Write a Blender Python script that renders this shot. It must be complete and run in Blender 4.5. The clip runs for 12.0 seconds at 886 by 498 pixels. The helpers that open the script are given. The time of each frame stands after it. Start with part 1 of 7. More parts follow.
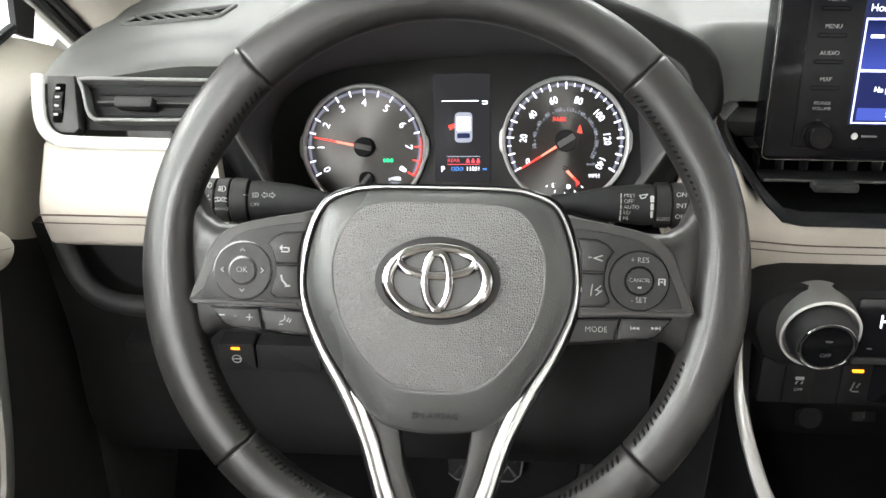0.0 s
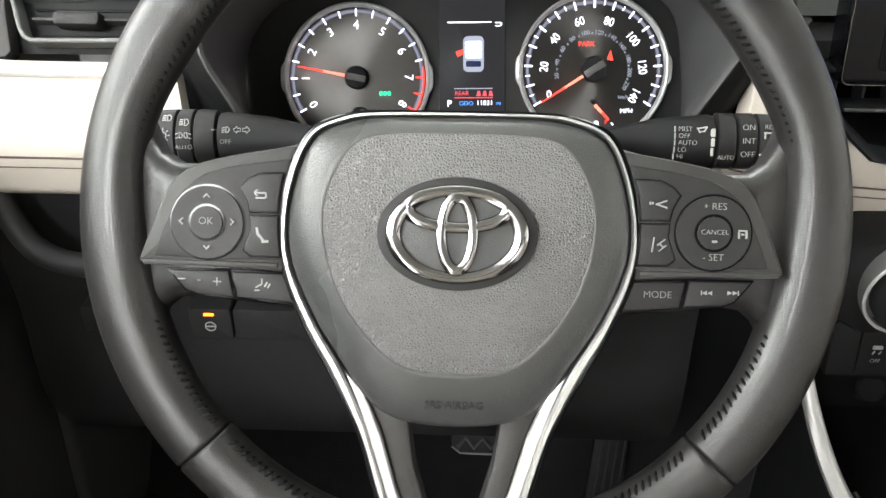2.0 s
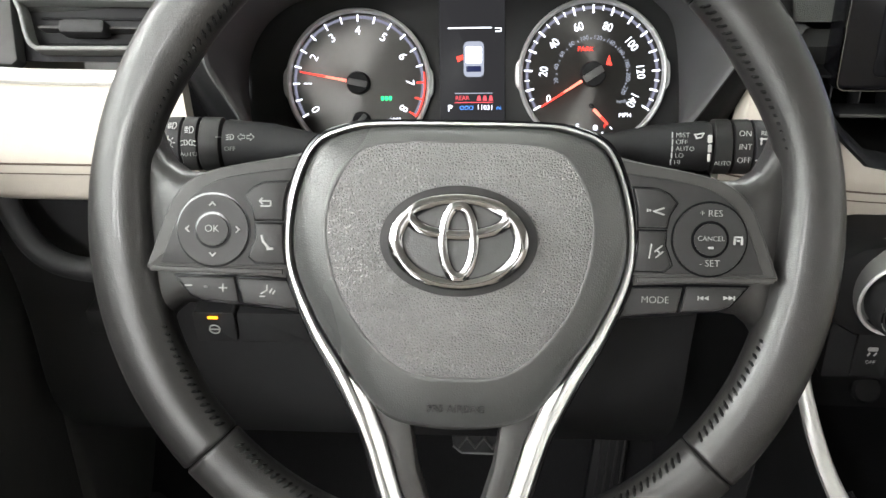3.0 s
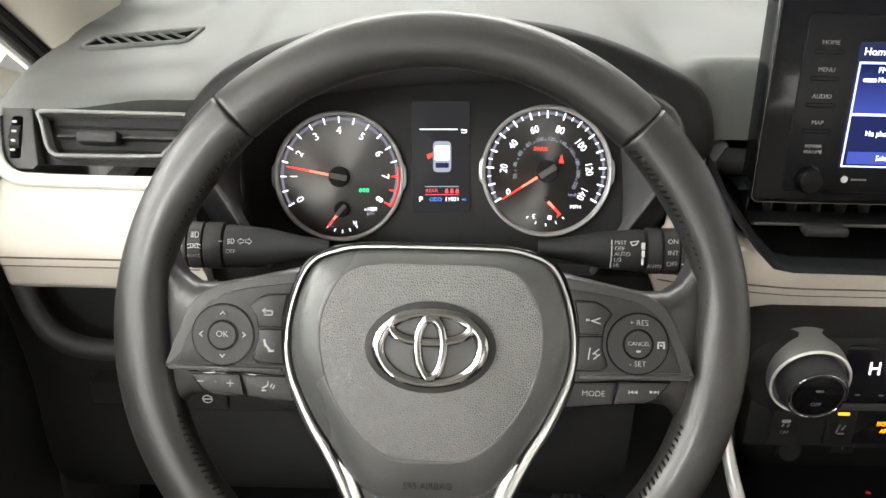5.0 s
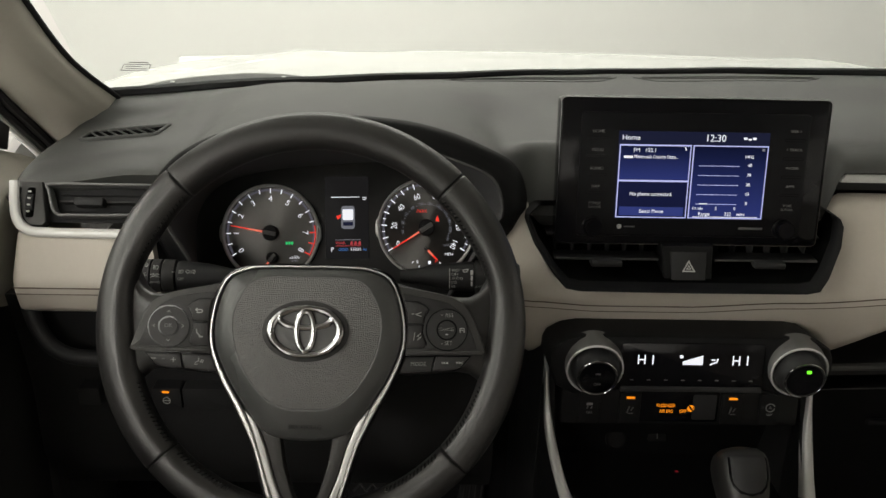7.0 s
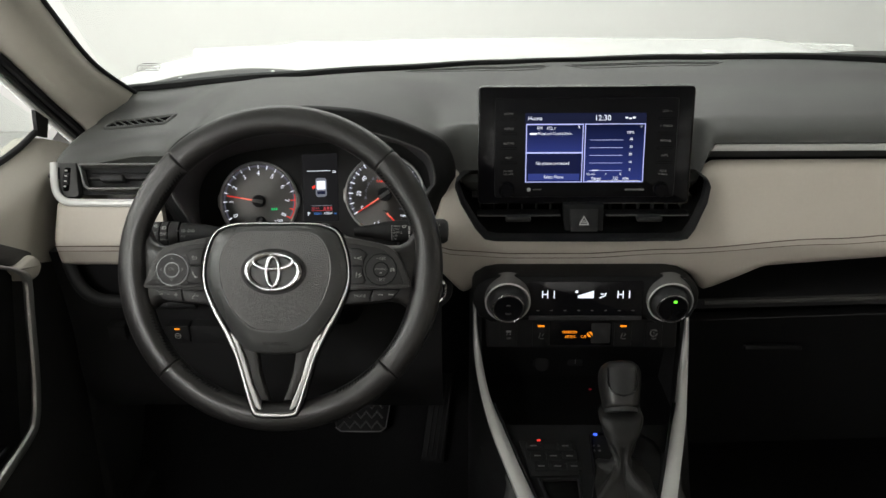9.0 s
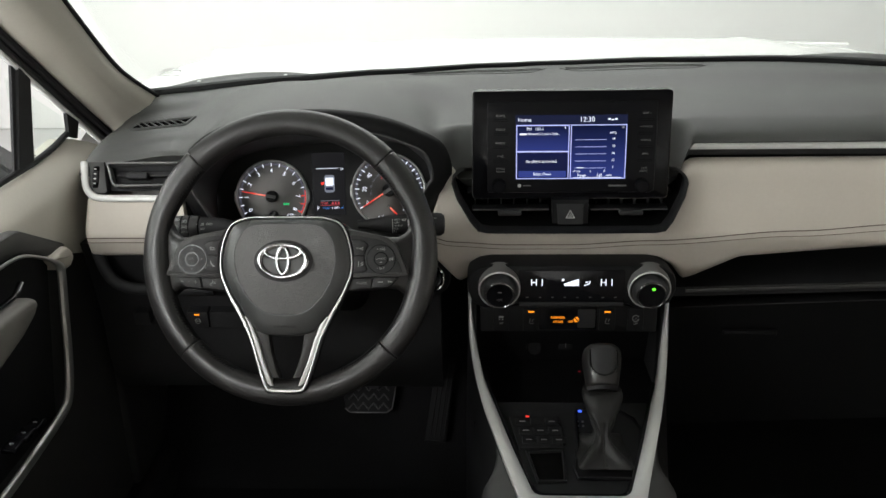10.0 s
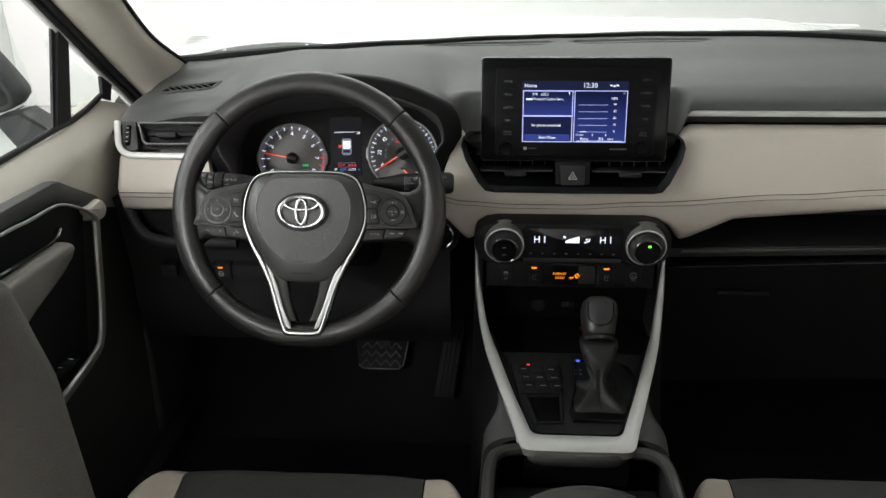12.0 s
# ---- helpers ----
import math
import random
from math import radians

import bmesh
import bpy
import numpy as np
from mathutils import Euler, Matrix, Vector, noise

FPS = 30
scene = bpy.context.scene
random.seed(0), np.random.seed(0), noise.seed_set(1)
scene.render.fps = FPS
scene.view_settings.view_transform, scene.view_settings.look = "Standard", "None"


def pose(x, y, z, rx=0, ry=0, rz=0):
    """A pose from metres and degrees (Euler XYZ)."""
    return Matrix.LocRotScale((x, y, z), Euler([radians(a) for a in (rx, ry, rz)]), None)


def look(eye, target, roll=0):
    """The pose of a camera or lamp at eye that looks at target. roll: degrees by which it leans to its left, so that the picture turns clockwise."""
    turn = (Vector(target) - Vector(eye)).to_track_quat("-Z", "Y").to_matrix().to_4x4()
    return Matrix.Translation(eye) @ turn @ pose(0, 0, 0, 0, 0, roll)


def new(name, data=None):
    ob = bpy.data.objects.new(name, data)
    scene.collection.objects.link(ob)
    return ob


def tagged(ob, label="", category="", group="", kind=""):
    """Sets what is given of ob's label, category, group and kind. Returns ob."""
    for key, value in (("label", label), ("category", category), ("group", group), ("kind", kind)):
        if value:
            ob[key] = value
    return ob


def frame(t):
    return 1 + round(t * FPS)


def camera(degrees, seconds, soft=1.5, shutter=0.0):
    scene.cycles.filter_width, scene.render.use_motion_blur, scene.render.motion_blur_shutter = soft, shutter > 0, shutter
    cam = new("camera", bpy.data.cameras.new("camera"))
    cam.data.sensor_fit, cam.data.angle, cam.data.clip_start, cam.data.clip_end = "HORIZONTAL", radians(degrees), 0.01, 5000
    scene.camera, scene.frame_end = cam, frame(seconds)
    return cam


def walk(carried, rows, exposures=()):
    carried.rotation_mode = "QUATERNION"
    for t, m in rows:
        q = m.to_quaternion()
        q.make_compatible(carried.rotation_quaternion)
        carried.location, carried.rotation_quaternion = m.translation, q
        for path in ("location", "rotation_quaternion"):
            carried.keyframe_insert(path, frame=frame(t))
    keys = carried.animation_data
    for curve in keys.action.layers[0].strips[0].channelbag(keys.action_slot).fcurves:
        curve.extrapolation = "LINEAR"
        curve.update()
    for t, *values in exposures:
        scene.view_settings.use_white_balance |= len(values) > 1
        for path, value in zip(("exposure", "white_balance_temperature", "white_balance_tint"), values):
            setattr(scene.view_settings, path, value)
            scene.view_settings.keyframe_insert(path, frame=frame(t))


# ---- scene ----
cam = camera(54.4, 12.0)
# seconds, eye in metres, Euler degrees
PATH = [
    (0.0, -0.3571, -0.0147, 0.9476, 64.25, -0.07, 3.15),
    (0.5, -0.3648, 0.0201, 0.9312, 63.79, -0.01, 3.25),
    (1.0, -0.3630, 0.0569, 0.9158, 63.04, 0.26, 3.35),
    (1.5, -0.3746, 0.0798, 0.8988, 61.65, -0.14, 2.67),
    (2.0, -0.3789, 0.0885, 0.8923, 61.18, -0.21, 2.30),
    (2.5, -0.3777, 0.0861, 0.8941, 61.01, -0.07, 2.28),
    (4.5, -0.3879, 0.0553, 0.9518, 61.88, -0.83, 1.64),
    (5.0, -0.3828, 0.0284, 0.9813, 62.98, -1.35, 0.33),
    (5.5, -0.3598, -0.0174, 1.0122, 64.13, -1.33, -0.68),
    (6.0, -0.3370, -0.0811, 1.0280, 67.69, -1.52, -1.09),
    (6.5, -0.3090, -0.1609, 1.0389, 68.18, -1.32, -1.07),
    (7.0, -0.2752, -0.2343, 1.0451, 68.90, -1.06, -0.38),
    (7.5, -0.2390, -0.3024, 1.0587, 68.22, -0.69, 0.16),
    (9.5, -0.1450, -0.5160, 1.1352, 67.14, 0.94, 1.58),
    (10.0, -0.1291, -0.5604, 1.1494, 66.88, 1.08, 2.32),
    (10.5, -0.1210, -0.5974, 1.1498, 66.63, 1.06, 3.05),
    (11.0, -0.1117, -0.6289, 1.1496, 66.52, 1.11, 3.51),
    (11.5, -0.1051, -0.6413, 1.1428, 66.34, 0.77, 3.33),
    (12.0, -0.1088, -0.6498, 1.1371, 66.09, 0.72, 3.87),
]
EXPOSURES = [(0.0, 1.74, 6350, 10), (2.5, 1.68, 6350, 10), (4.5, 1.74, 6450, 10), (5.0, 1.55, 6550, 10), (5.5, 0.75, 6800, 10), (6.0, 0.15, 6850, 10), (6.5, -0.2, 6900, 10), (7.5, -0.2, 6850, 10), (9.5, 0.12, 6400, 10), (12.0, 0.24, 6300, 10)]
walk(cam, [(t, pose(x, y, z, rx, ry, rz)) for t, x, y, z, rx, ry, rz in PATH], EXPOSURES)

# ---- world and lamps: a white photo booth, lit by unseen, assumed ceiling and wall lamps ----
world = bpy.data.worlds.new("booth_air")
scene.world = world
world.use_nodes = True
world.node_tree.nodes["Background"].inputs[0].default_value = (1.0, 0.98, 0.95, 1)
world.node_tree.nodes["Background"].inputs[1].default_value = 0.05


def ceiling_lamp(x, y, w, d, watts):
    data = bpy.data.lights.new("unseen_booth_lamp", "AREA")
    data.shape, data.size, data.size_y, data.energy = "RECTANGLE", w, d, watts
    data.color = (1.0, 0.985, 0.96)
    ob = new("unseen_booth_lamp", data)
    ob.matrix_world = look((x, y, 2.55), (x, y, 0))
    return ob


ceiling_lamp(-0.5, 2.7, 3.4, 1.4, 84)
# Unseen strip, added to brighten the left wall and its reflections.
ceiling_lamp(-3.35, 0.6, 0.35, 4.4, 95)
ceiling_lamp(-2.3, -0.3, 1.0, 4.4, 20)
ceiling_lamp(-1.0, -3.4, 2.6, 1.2, 270)
# an unseen upright panel, added to put highlights on the rim and pad
side_fill_lamp = ceiling_lamp(0, 0, 4.4, 1.9, 95)
side_fill_lamp.matrix_world = look((-3.5, -1.5, 1.55), (0.0, -0.6, 0.9))

# ---- materials ----
def nodes_of(name):
    m = bpy.data.materials.new(name)
    m.use_nodes = True
    return m, m.node_tree.nodes, m.node_tree.links, m.node_tree.nodes["Principled BSDF"]


def paint(name, rgb, rough=0.5, metal=0.0, vary=0.12, blotch=6.0, grain=0.0, grain_scale=900.0, cells=False, rough_vary=0.08, coat=0.0, ior=1.45, spec=0.5, deep=0.0006, merge=0.45, pebbles=False):
    """A surface with colour and gloss that wander at two scales, and a fine relief."""
    m, N, L, b = nodes_of(name)
    co = N.new("ShaderNodeTexCoord")
    big, small = N.new("ShaderNodeTexNoise"), N.new("ShaderNodeTexNoise")
    big.inputs["Scale"].default_value, big.inputs["Detail"].default_value = blotch, 3
    small.inputs["Scale"].default_value, small.inputs["Detail"].default_value = blotch * 30, 2
    for n in (big, small):
        L.new(co.outputs["Object"], n.inputs["Vector"])
    mix = N.new("ShaderNodeMath")
    mix.operation = "MULTIPLY_ADD"
    mix.inputs[1].default_value = 0.4
    L.new(small.outputs["Fac"], mix.inputs[0])
    L.new(big.outputs["Fac"], mix.inputs[2])
    ramp = N.new("ShaderNodeMapRange")
    ramp.inputs["From Min"].default_value, ramp.inputs["From Max"].default_value = 0.4, 1.0
    ramp.inputs["To Min"].default_value, ramp.inputs["To Max"].default_value = 1 - vary, 1 + vary
    L.new(mix.outputs[0], ramp.inputs["Value"])
    tint = N.new("ShaderNodeVectorMath")
    tint.operation = "SCALE"
    tint.inputs[0].default_value = rgb
    L.new(ramp.outputs[0], tint.inputs["Scale"])
    L.new(tint.outputs[0], b.inputs["Base Color"])
    rr = N.new("ShaderNodeMapRange")
    rr.inputs["To Min"].default_value, rr.inputs["To Max"].default_value = max(0.02, rough - rough_vary), min(1, rough + rough_vary)
    L.new(big.outputs["Fac"], rr.inputs["Value"])
    L.new(rr.outputs[0], b.inputs["Roughness"])
    b.inputs["Metallic"].default_value = metal
    b.inputs["IOR"].default_value = ior
    b.inputs["Coat Weight"].default_value = coat
    b.inputs["Specular IOR Level"].default_value = spec
    if grain:
        if cells:
            tex = N.new("ShaderNodeTexVoronoi")
            tex.feature = "SMOOTH_F1"
            tex.inputs["Smoothness"].default_value = merge
            out = tex.outputs["Distance"]
        else:
            tex = N.new("ShaderNodeTexNoise")
            tex.inputs["Detail"].default_value = 3
            out = tex.outputs["Fac"]
        if pebbles:
            tex = N.new("ShaderNodeTexVoronoi")
            tex.feature = "DISTANCE_TO_EDGE"
            tex.inputs["Randomness"].default_value = 0.8
            dome = N.new("ShaderNodeMapRange")
            dome.interpolation_type = "LINEAR"
            dome.inputs["From Max"].default_value = 0.48
            L.new(tex.outputs["Distance"], dome.inputs["Value"])
            out = dome.outputs[0]
        tex.inputs["Scale"].default_value = grain_scale
        L.new(co.outputs["Object"], tex.inputs["Vector"])
        bump = N.new("ShaderNodeBump")
        bump.inputs["Strength"].default_value = grain
        bump.inputs["Distance"].default_value = deep
        bump.invert = cells and not pebbles
        L.new(out, bump.inputs["Height"])
        L.new(bump.outputs[0], b.inputs["Normal"])
    return m


def glow(name, rgb, strength):
    m, N, L, b = nodes_of(name)
    b.inputs["Base Color"].default_value = (*[0.05 * c for c in rgb], 1)
    b.inputs["Specular IOR Level"].default_value = 0.05
    b.inputs["Emission Color"].default_value = (*rgb, 1)
    b.inputs["Emission Strength"].default_value = strength
    b.inputs["Roughness"].default_value = 0.3
    return m


def pane_glass(name):
    m, N, L, b = nodes_of(name)
    N.remove(b)
    clear, gloss, mixed = N.new("ShaderNodeBsdfTransparent"), N.new("ShaderNodeBsdfGlossy"), N.new("ShaderNodeMixShader")
    clear.inputs[0].default_value = (0.96, 0.985, 0.97, 1)
    gloss.inputs["Roughness"].default_value = 0.02
    mixed.inputs[0].default_value = 0.03
    L.new(clear.outputs[0], mixed.inputs[1])
    L.new(gloss.outputs[0], mixed.inputs[2])
    L.new(mixed.outputs[0], N["Material Output"].inputs[0])
    return m


RIM_LEATHER = paint("smooth black leather", (0.0170, 0.0163, 0.0160), 0.35, spec=0.5, coat=0.08, rough_vary=0.05, grain=0.25, grain_scale=1300, vary=0.25)
PAD_GRAIN = paint("grained soft plastic", (0.135, 0.133, 0.131), 0.32, grain=1.0, grain_scale=640, pebbles=True, deep=0.0008)
PAD_SMOOTH = paint("satin soft plastic", (0.046, 0.047, 0.046), 0.29, grain=0.5, grain_scale=700, pebbles=True, deep=0.00015)
BLACK_PLASTIC = paint("matt black plastic", (0.020, 0.020, 0.021), 0.66, spec=0.25, grain=0.3, grain_scale=1800)
DARK_PLASTIC = paint("dark grey plastic", (0.020, 0.020, 0.021), 0.55, spec=0.3, grain=0.3, grain_scale=1600)
SWITCH_PLASTIC = paint("switch grey plastic", (0.034, 0.033, 0.032), 0.45, spec=0.32, grain=0.15, grain_scale=2500)
VENT_GREY = paint("grey vent frame plastic", (0.14, 0.14, 0.138), 0.42, grain=0.15, grain_scale=2500)
CONSOLE_BLACK = paint("black console plastic", (0.0065, 0.0065, 0.007), 0.55, spec=0.18, grain=0.3, grain_scale=1800)
KEY_PLASTIC = paint("switch key plastic", (0.019, 0.0185, 0.0185), 0.48, spec=0.32, grain=0.15, grain_scale=2500)
# Near black without gloss: the shade inside recesses, put into the colour.
RECESS_SHADE = paint("matt black recess shade", (0.003, 0.003, 0.003), 0.95, vary=0.05, spec=0.0)
GLOSS_BLACK = paint("piano black plastic", (0.005, 0.005, 0.006), 0.10, vary=0.05, rough_vary=0.03, spec=0.2)
SATIN_BLACK = paint("satin black display glass", (0.006, 0.006, 0.007), 0.3, vary=0.05, spec=0.12)
# Metal that stands in for the highlight on gloss black edges.
GLINT_METAL = paint("dark metal for edge highlight", (0.16, 0.16, 0.165), 0.14, 1.0, vary=0.03)
FACE_BLACK = paint("smoked cluster face", (0.036, 0.036, 0.036), 0.55, vary=0.05, spec=0.25)
HOOD_BLACK = paint("textured cluster hood plastic", (0.075, 0.075, 0.076), 0.65, grain=0.4, grain_scale=1400, spec=0.4)
BRIGHT_TRIM = paint("brushed silver metal", (0.50, 0.50, 0.49), 0.36, 0.85, vary=0.05, grain=0.05, grain_scale=3000)
CHROME = paint("polished chrome", (0.33, 0.33, 0.335), 0.08, 1.0, vary=0.03, rough_vary=0.04)
SILVER = paint("satin silver paint", (0.58, 0.58, 0.57), 0.34, 0.25, vary=0.05, grain=0.05, grain_scale=3000)
DASH_GREY = paint("charcoal dash skin", (0.058, 0.060, 0.057), 0.55, grain=0.5, grain_scale=1300, cells=True, vary=0.08)
BEIGE = paint("beige soft trim", (0.485, 0.447, 0.392), 0.5, grain=0.35, grain_scale=1300, cells=True, vary=0.05)
BEIGE_PLASTIC = paint("beige moulded plastic", (0.48, 0.455, 0.395), 0.55, grain=0.3, grain_scale=1500, vary=0.05)
FRAME_SILVER = paint("grey satin silver paint", (0.46, 0.46, 0.45), 0.38, 0.5, vary=0.06, grain=0.05, grain_scale=3000)
SHOULDER = paint("grey console plastic", (0.038, 0.038, 0.037), 0.5, grain=0.3, grain_scale=1600)
KNOB_GREY = paint("dull satin knob metal", (0.150, 0.148, 0.143), 0.36, 0.4, vary=0.06)
SEAM_DARK = paint("seam thread brown", (0.10, 0.075, 0.06), 0.8)
STITCH = paint("dark stitching thread", (0.005, 0.005, 0.005), 0.8, spec=0.15)
RUBBER = paint("pedal rubber", (0.014, 0.014, 0.014), 0.65, grain=0.3, spec=0.3)
BOOT_LEATHER = paint("soft black boot leather", (0.011, 0.0107, 0.0105), 0.42, grain=0.6, grain_scale=900, cells=True, spec=0.35)
CARPET = paint("black carpet", (0.010, 0.010, 0.0105), 0.95, spec=0.1, grain=1.0, grain_scale=700, vary=0.3)
SEAT_CLOTH = paint("charcoal seat cloth", (0.042, 0.041, 0.040), 0.9, spec=0.15, grain=0.8, grain_scale=900, vary=0.25)
# Beige trim darkened in its colour for parts that lie in shade.
SHADED_BEIGE = paint("beige vinyl darkened as shaded", (0.095, 0.09, 0.08), 0.6, grain=0.4, grain_scale=1000, cells=True)
SEAT_BEIGE = paint("beige seat trim", (0.34, 0.30, 0.255), 0.6, grain=0.4, grain_scale=1000, cells=True)
CAR_WHITE = paint("white car paint", (0.80, 0.80, 0.79), 0.25, vary=0.02, coat=0.6)
WALL_WHITE = paint("white booth paint", (0.78, 0.775, 0.76), 0.7, vary=0.03, blotch=0.8)
FLOOR_GREY = paint("booth floor coating", (0.6, 0.6, 0.59), 0.4, vary=0.08, blotch=1.0)
LINER = paint("grey headliner cloth", (0.42, 0.40, 0.37), 0.9, grain=0.5, grain_scale=900)
DIAL = paint("brushed dial face", (0.080, 0.078, 0.074), 0.38, 0.8, vary=0.08)
around = DIAL.node_tree.nodes.new("ShaderNodeTangent")
around.direction_type, around.uv_map = "UV_MAP", "round"
DIAL.node_tree.links.new(around.outputs[0], DIAL.node_tree.nodes["Principled BSDF"].inputs["Tangent"])
DIAL.node_tree.nodes["Principled BSDF"].inputs["Anisotropic"].default_value = 0.85
WHITE_INK = paint("white printed legend", (0.42, 0.42, 0.41), 0.5, vary=0.03)
LEGEND = paint("pale grey printed legend", (0.26, 0.26, 0.255), 0.5, vary=0.03)
GREY_INK = paint("grey printed legend", (0.10, 0.10, 0.10), 0.5, vary=0.03)
LIT_WHITE = glow("lit white legend", (0.86, 0.90, 1.0), 1.15)
RING_LIT = glow("softly lit scale ring", (0.72, 0.72, 0.95), 0.12)
PINK_LIT = glow("pale lit needle root", (1.0, 0.22, 0.15), 0.9)
LIT_DIM = glow("lit dim legend", (0.75, 0.8, 0.95), 0.22)
DIM_RED = glow("dim red mark", (1.0, 0.05, 0.08), 0.12)
SOFT_RED = glow("soft red legend", (0.85, 0.10, 0.12), 0.55)
LIT_RED = glow("lit red mark", (1.0, 0.06, 0.04), 0.9)
LIT_AMBER = glow("lit amber mark", (1.0, 0.30, 0.015), 1.1)
LIT_GREEN = glow("lit green mark", (0.03, 0.75, 0.22), 0.8)
LIT_LIME = glow("lit lime lamp", (0.16, 1.0, 0.04), 1.6)
LIT_BLUE = glow("lit blue mark", (0.06, 0.14, 1.0), 1.2)
LIT_SKY = glow("lit blue legend", (0.10, 0.35, 1.0), 0.7)
LCD_BACK = glow("lit display background", (0.008, 0.010, 0.028), 1.30)
LCD_BLUE = glow("lit display blue", (0.028, 0.042, 0.19), 1.12)
LCD_DEEP = glow("lit display deep blue", (0.006, 0.008, 0.034), 1.30)
LCD_LINE = glow("lit display border", (0.42, 0.45, 0.80), 1.30)
CLUSTER_LCD = glow("lit cluster display", (0.0125, 0.0123, 0.0131), 1.0)
def page_shade(name, low, high):
    """A display page that shades from one colour below to another above."""
    m = glow(name, low, 1.12)
    N, L = m.node_tree.nodes, m.node_tree.links
    co, sep, mix = N.new("ShaderNodeTexCoord"), N.new("ShaderNodeSeparateXYZ"), N.new("ShaderNodeMix")
    mix.data_type = "RGBA"
    mix.inputs[6].default_value, mix.inputs[7].default_value = (*low, 1), (*high, 1)
    L.new(co.outputs["Generated"], sep.inputs[0])
    L.new(sep.outputs["Z"], mix.inputs[0])
    L.new(mix.outputs[2], N["Principled BSDF"].inputs["Emission Color"])
    return m


LCD_FADE = page_shade("lit display page", (0.022, 0.033, 0.16), (0.003, 0.005, 0.022))
GLASS = pane_glass("window glass")


# ---- building helpers ----
HOME = {}


def thing(name, label, category, at=(0, 0, 0), group="", kind=""):
    ob = new(name)
    ob.empty_display_size = 0.05
    ob.matrix_world = Matrix.Translation(at)
    HOME[ob.name] = Matrix.Translation(at)
    return tagged(ob, label, category, group, kind)


def part(name, bm, material, parent=None, label="", angle=35):
    bmesh.ops.recalc_face_normals(bm, faces=bm.faces[:])
    me = bpy.data.meshes.new(name)
    bm.to_mesh(me)
    bm.free()
    me.materials.append(material)
    for p in me.polygons:
        p.use_smooth = True
    me.set_sharp_from_angle(angle=radians(angle))
    ob = new(name, me)
    if parent:
        ob.parent = parent
        ob.matrix_parent_inverse = HOME.get(parent.name, Matrix()).inverted()
    if label:
        ob["label"] = label
    return ob


def V(*a):
    return Vector(a)


def lerp_table(table, x):
    xs, ys = [p[0] for p in table], [p[1] for p in table]
    return float(np.interp(x, xs, ys))


def smooth_table(table, x):
    """Cubic through the table, flat outside."""
    if x <= table[0][0]:
        return table[0][1]
    for (x0, a), (x1, b) in zip(table, table[1:]):
        if x <= x1:
            s = (x - x0) / (x1 - x0)
            return a + (b - a) * s * s * (3 - 2 * s)
    return table[-1][1]


def spline(points, per=6, closed=False):
    P = [Vector(p) for p in points]
    n, out = len(P), []
    for i in range(n if closed else n - 1):
        if closed:
            a, b, c, d = P[i - 1], P[i], P[(i + 1) % n], P[(i + 2) % n]
        else:
            b, c = P[i], P[i + 1]
            a = P[i - 1] if i else b * 2 - c
            d = P[i + 2] if i + 2 < n else c * 2 - b
        for k in range(per):
            t = k / per
            out.append(0.5 * ((2 * b) + (c - a) * t + (2 * a - 5 * b + 4 * c - d) * t * t + (3 * b - a - 3 * c + d) * t ** 3))
    if not closed:
        out.append(P[-1])
    return out


def loft(rings, closed=True, caps=True, bm=None):
    bm = bm or bmesh.new()
    rows = [[bm.verts.new(v) for v in r] for r in rings]
    n = len(rows[0])
    for a, b in zip(rows, rows[1:]):
        for i in range(n if closed else n - 1):
            j = (i + 1) % n
            bm.faces.new((a[i], a[j], b[j], b[i]))
    if caps:
        bm.faces.new(rows[0][::-1])
        bm.faces.new(rows[-1])
    return bm


def inset_ring(ring, d):
    """A flat outline shrunk by d (in its own xy)."""
    n, out = len(ring), []
    area = sum(ring[i][0] * ring[(i + 1) % n][1] - ring[(i + 1) % n][0] * ring[i][1] for i in range(n))
    sgn = 1 if area > 0 else -1
    for i in range(n):
        a, b, c = [Vector((p[0], p[1])) for p in (ring[i - 1], ring[i], ring[(i + 1) % n])]
        e, f = (b - a).normalized(), (c - b).normalized()
        m = Vector((-(e.y + f.y), e.x + f.x)) * sgn
        m = m.normalized() if m.length > 1e-6 else Vector((-e.y, e.x)) * sgn
        k = max(0.5, abs(m.dot(Vector((-e.y, e.x)))))
        out.append(b + m * (d / k))
    return out


def plate(outline, h0, h1, edge=0.001, M=Matrix(), bm=None):
    """A prism over a flat outline, with its upper rim rounded."""
    out = [(p[0], p[1]) for p in outline]
    steps = [(0, h0), (0, h1 - edge), (edge * 0.3, h1 - edge * 0.3), (edge, h1)]
    rings = []
    for d, h in steps:
        r = inset_ring(out, d) if d else out
        rings.append([M @ V(p[0], p[1], h) for p in r])
    return loft(rings, bm=bm)


def band(outer, inner, h0, h1, edge=0.0008, M=Matrix(), bm=None):
    """A raised strip between two outlines of equal count, closed all round."""
    bm = bm or bmesh.new()
    o = [(p[0], p[1]) for p in outer]
    i = [(p[0], p[1]) for p in inner]
    o1 = [(a[0] + (b[0] - a[0]) * 0.25, a[1] + (b[1] - a[1]) * 0.25) for a, b in zip(o, i)]
    i1 = [(b[0] + (a[0] - b[0]) * 0.25, b[1] + (a[1] - b[1]) * 0.25) for a, b in zip(o, i)]
    rows = []
    for ring, h in ((o, h0), (o, h1 - edge), (o1, h1), (i1, h1), (i, h1 - edge), (i, h0)):
        rows.append([bm.verts.new(M @ V(p[0], p[1], h)) for p in ring])
    n = len(o)
    for k in range(6):
        a, b = rows[k], rows[(k + 1) % 6]
        for q in range(n):
            w = (q + 1) % n
            bm.faces.new((a[q], a[w], b[w], b[q]))
    return bm


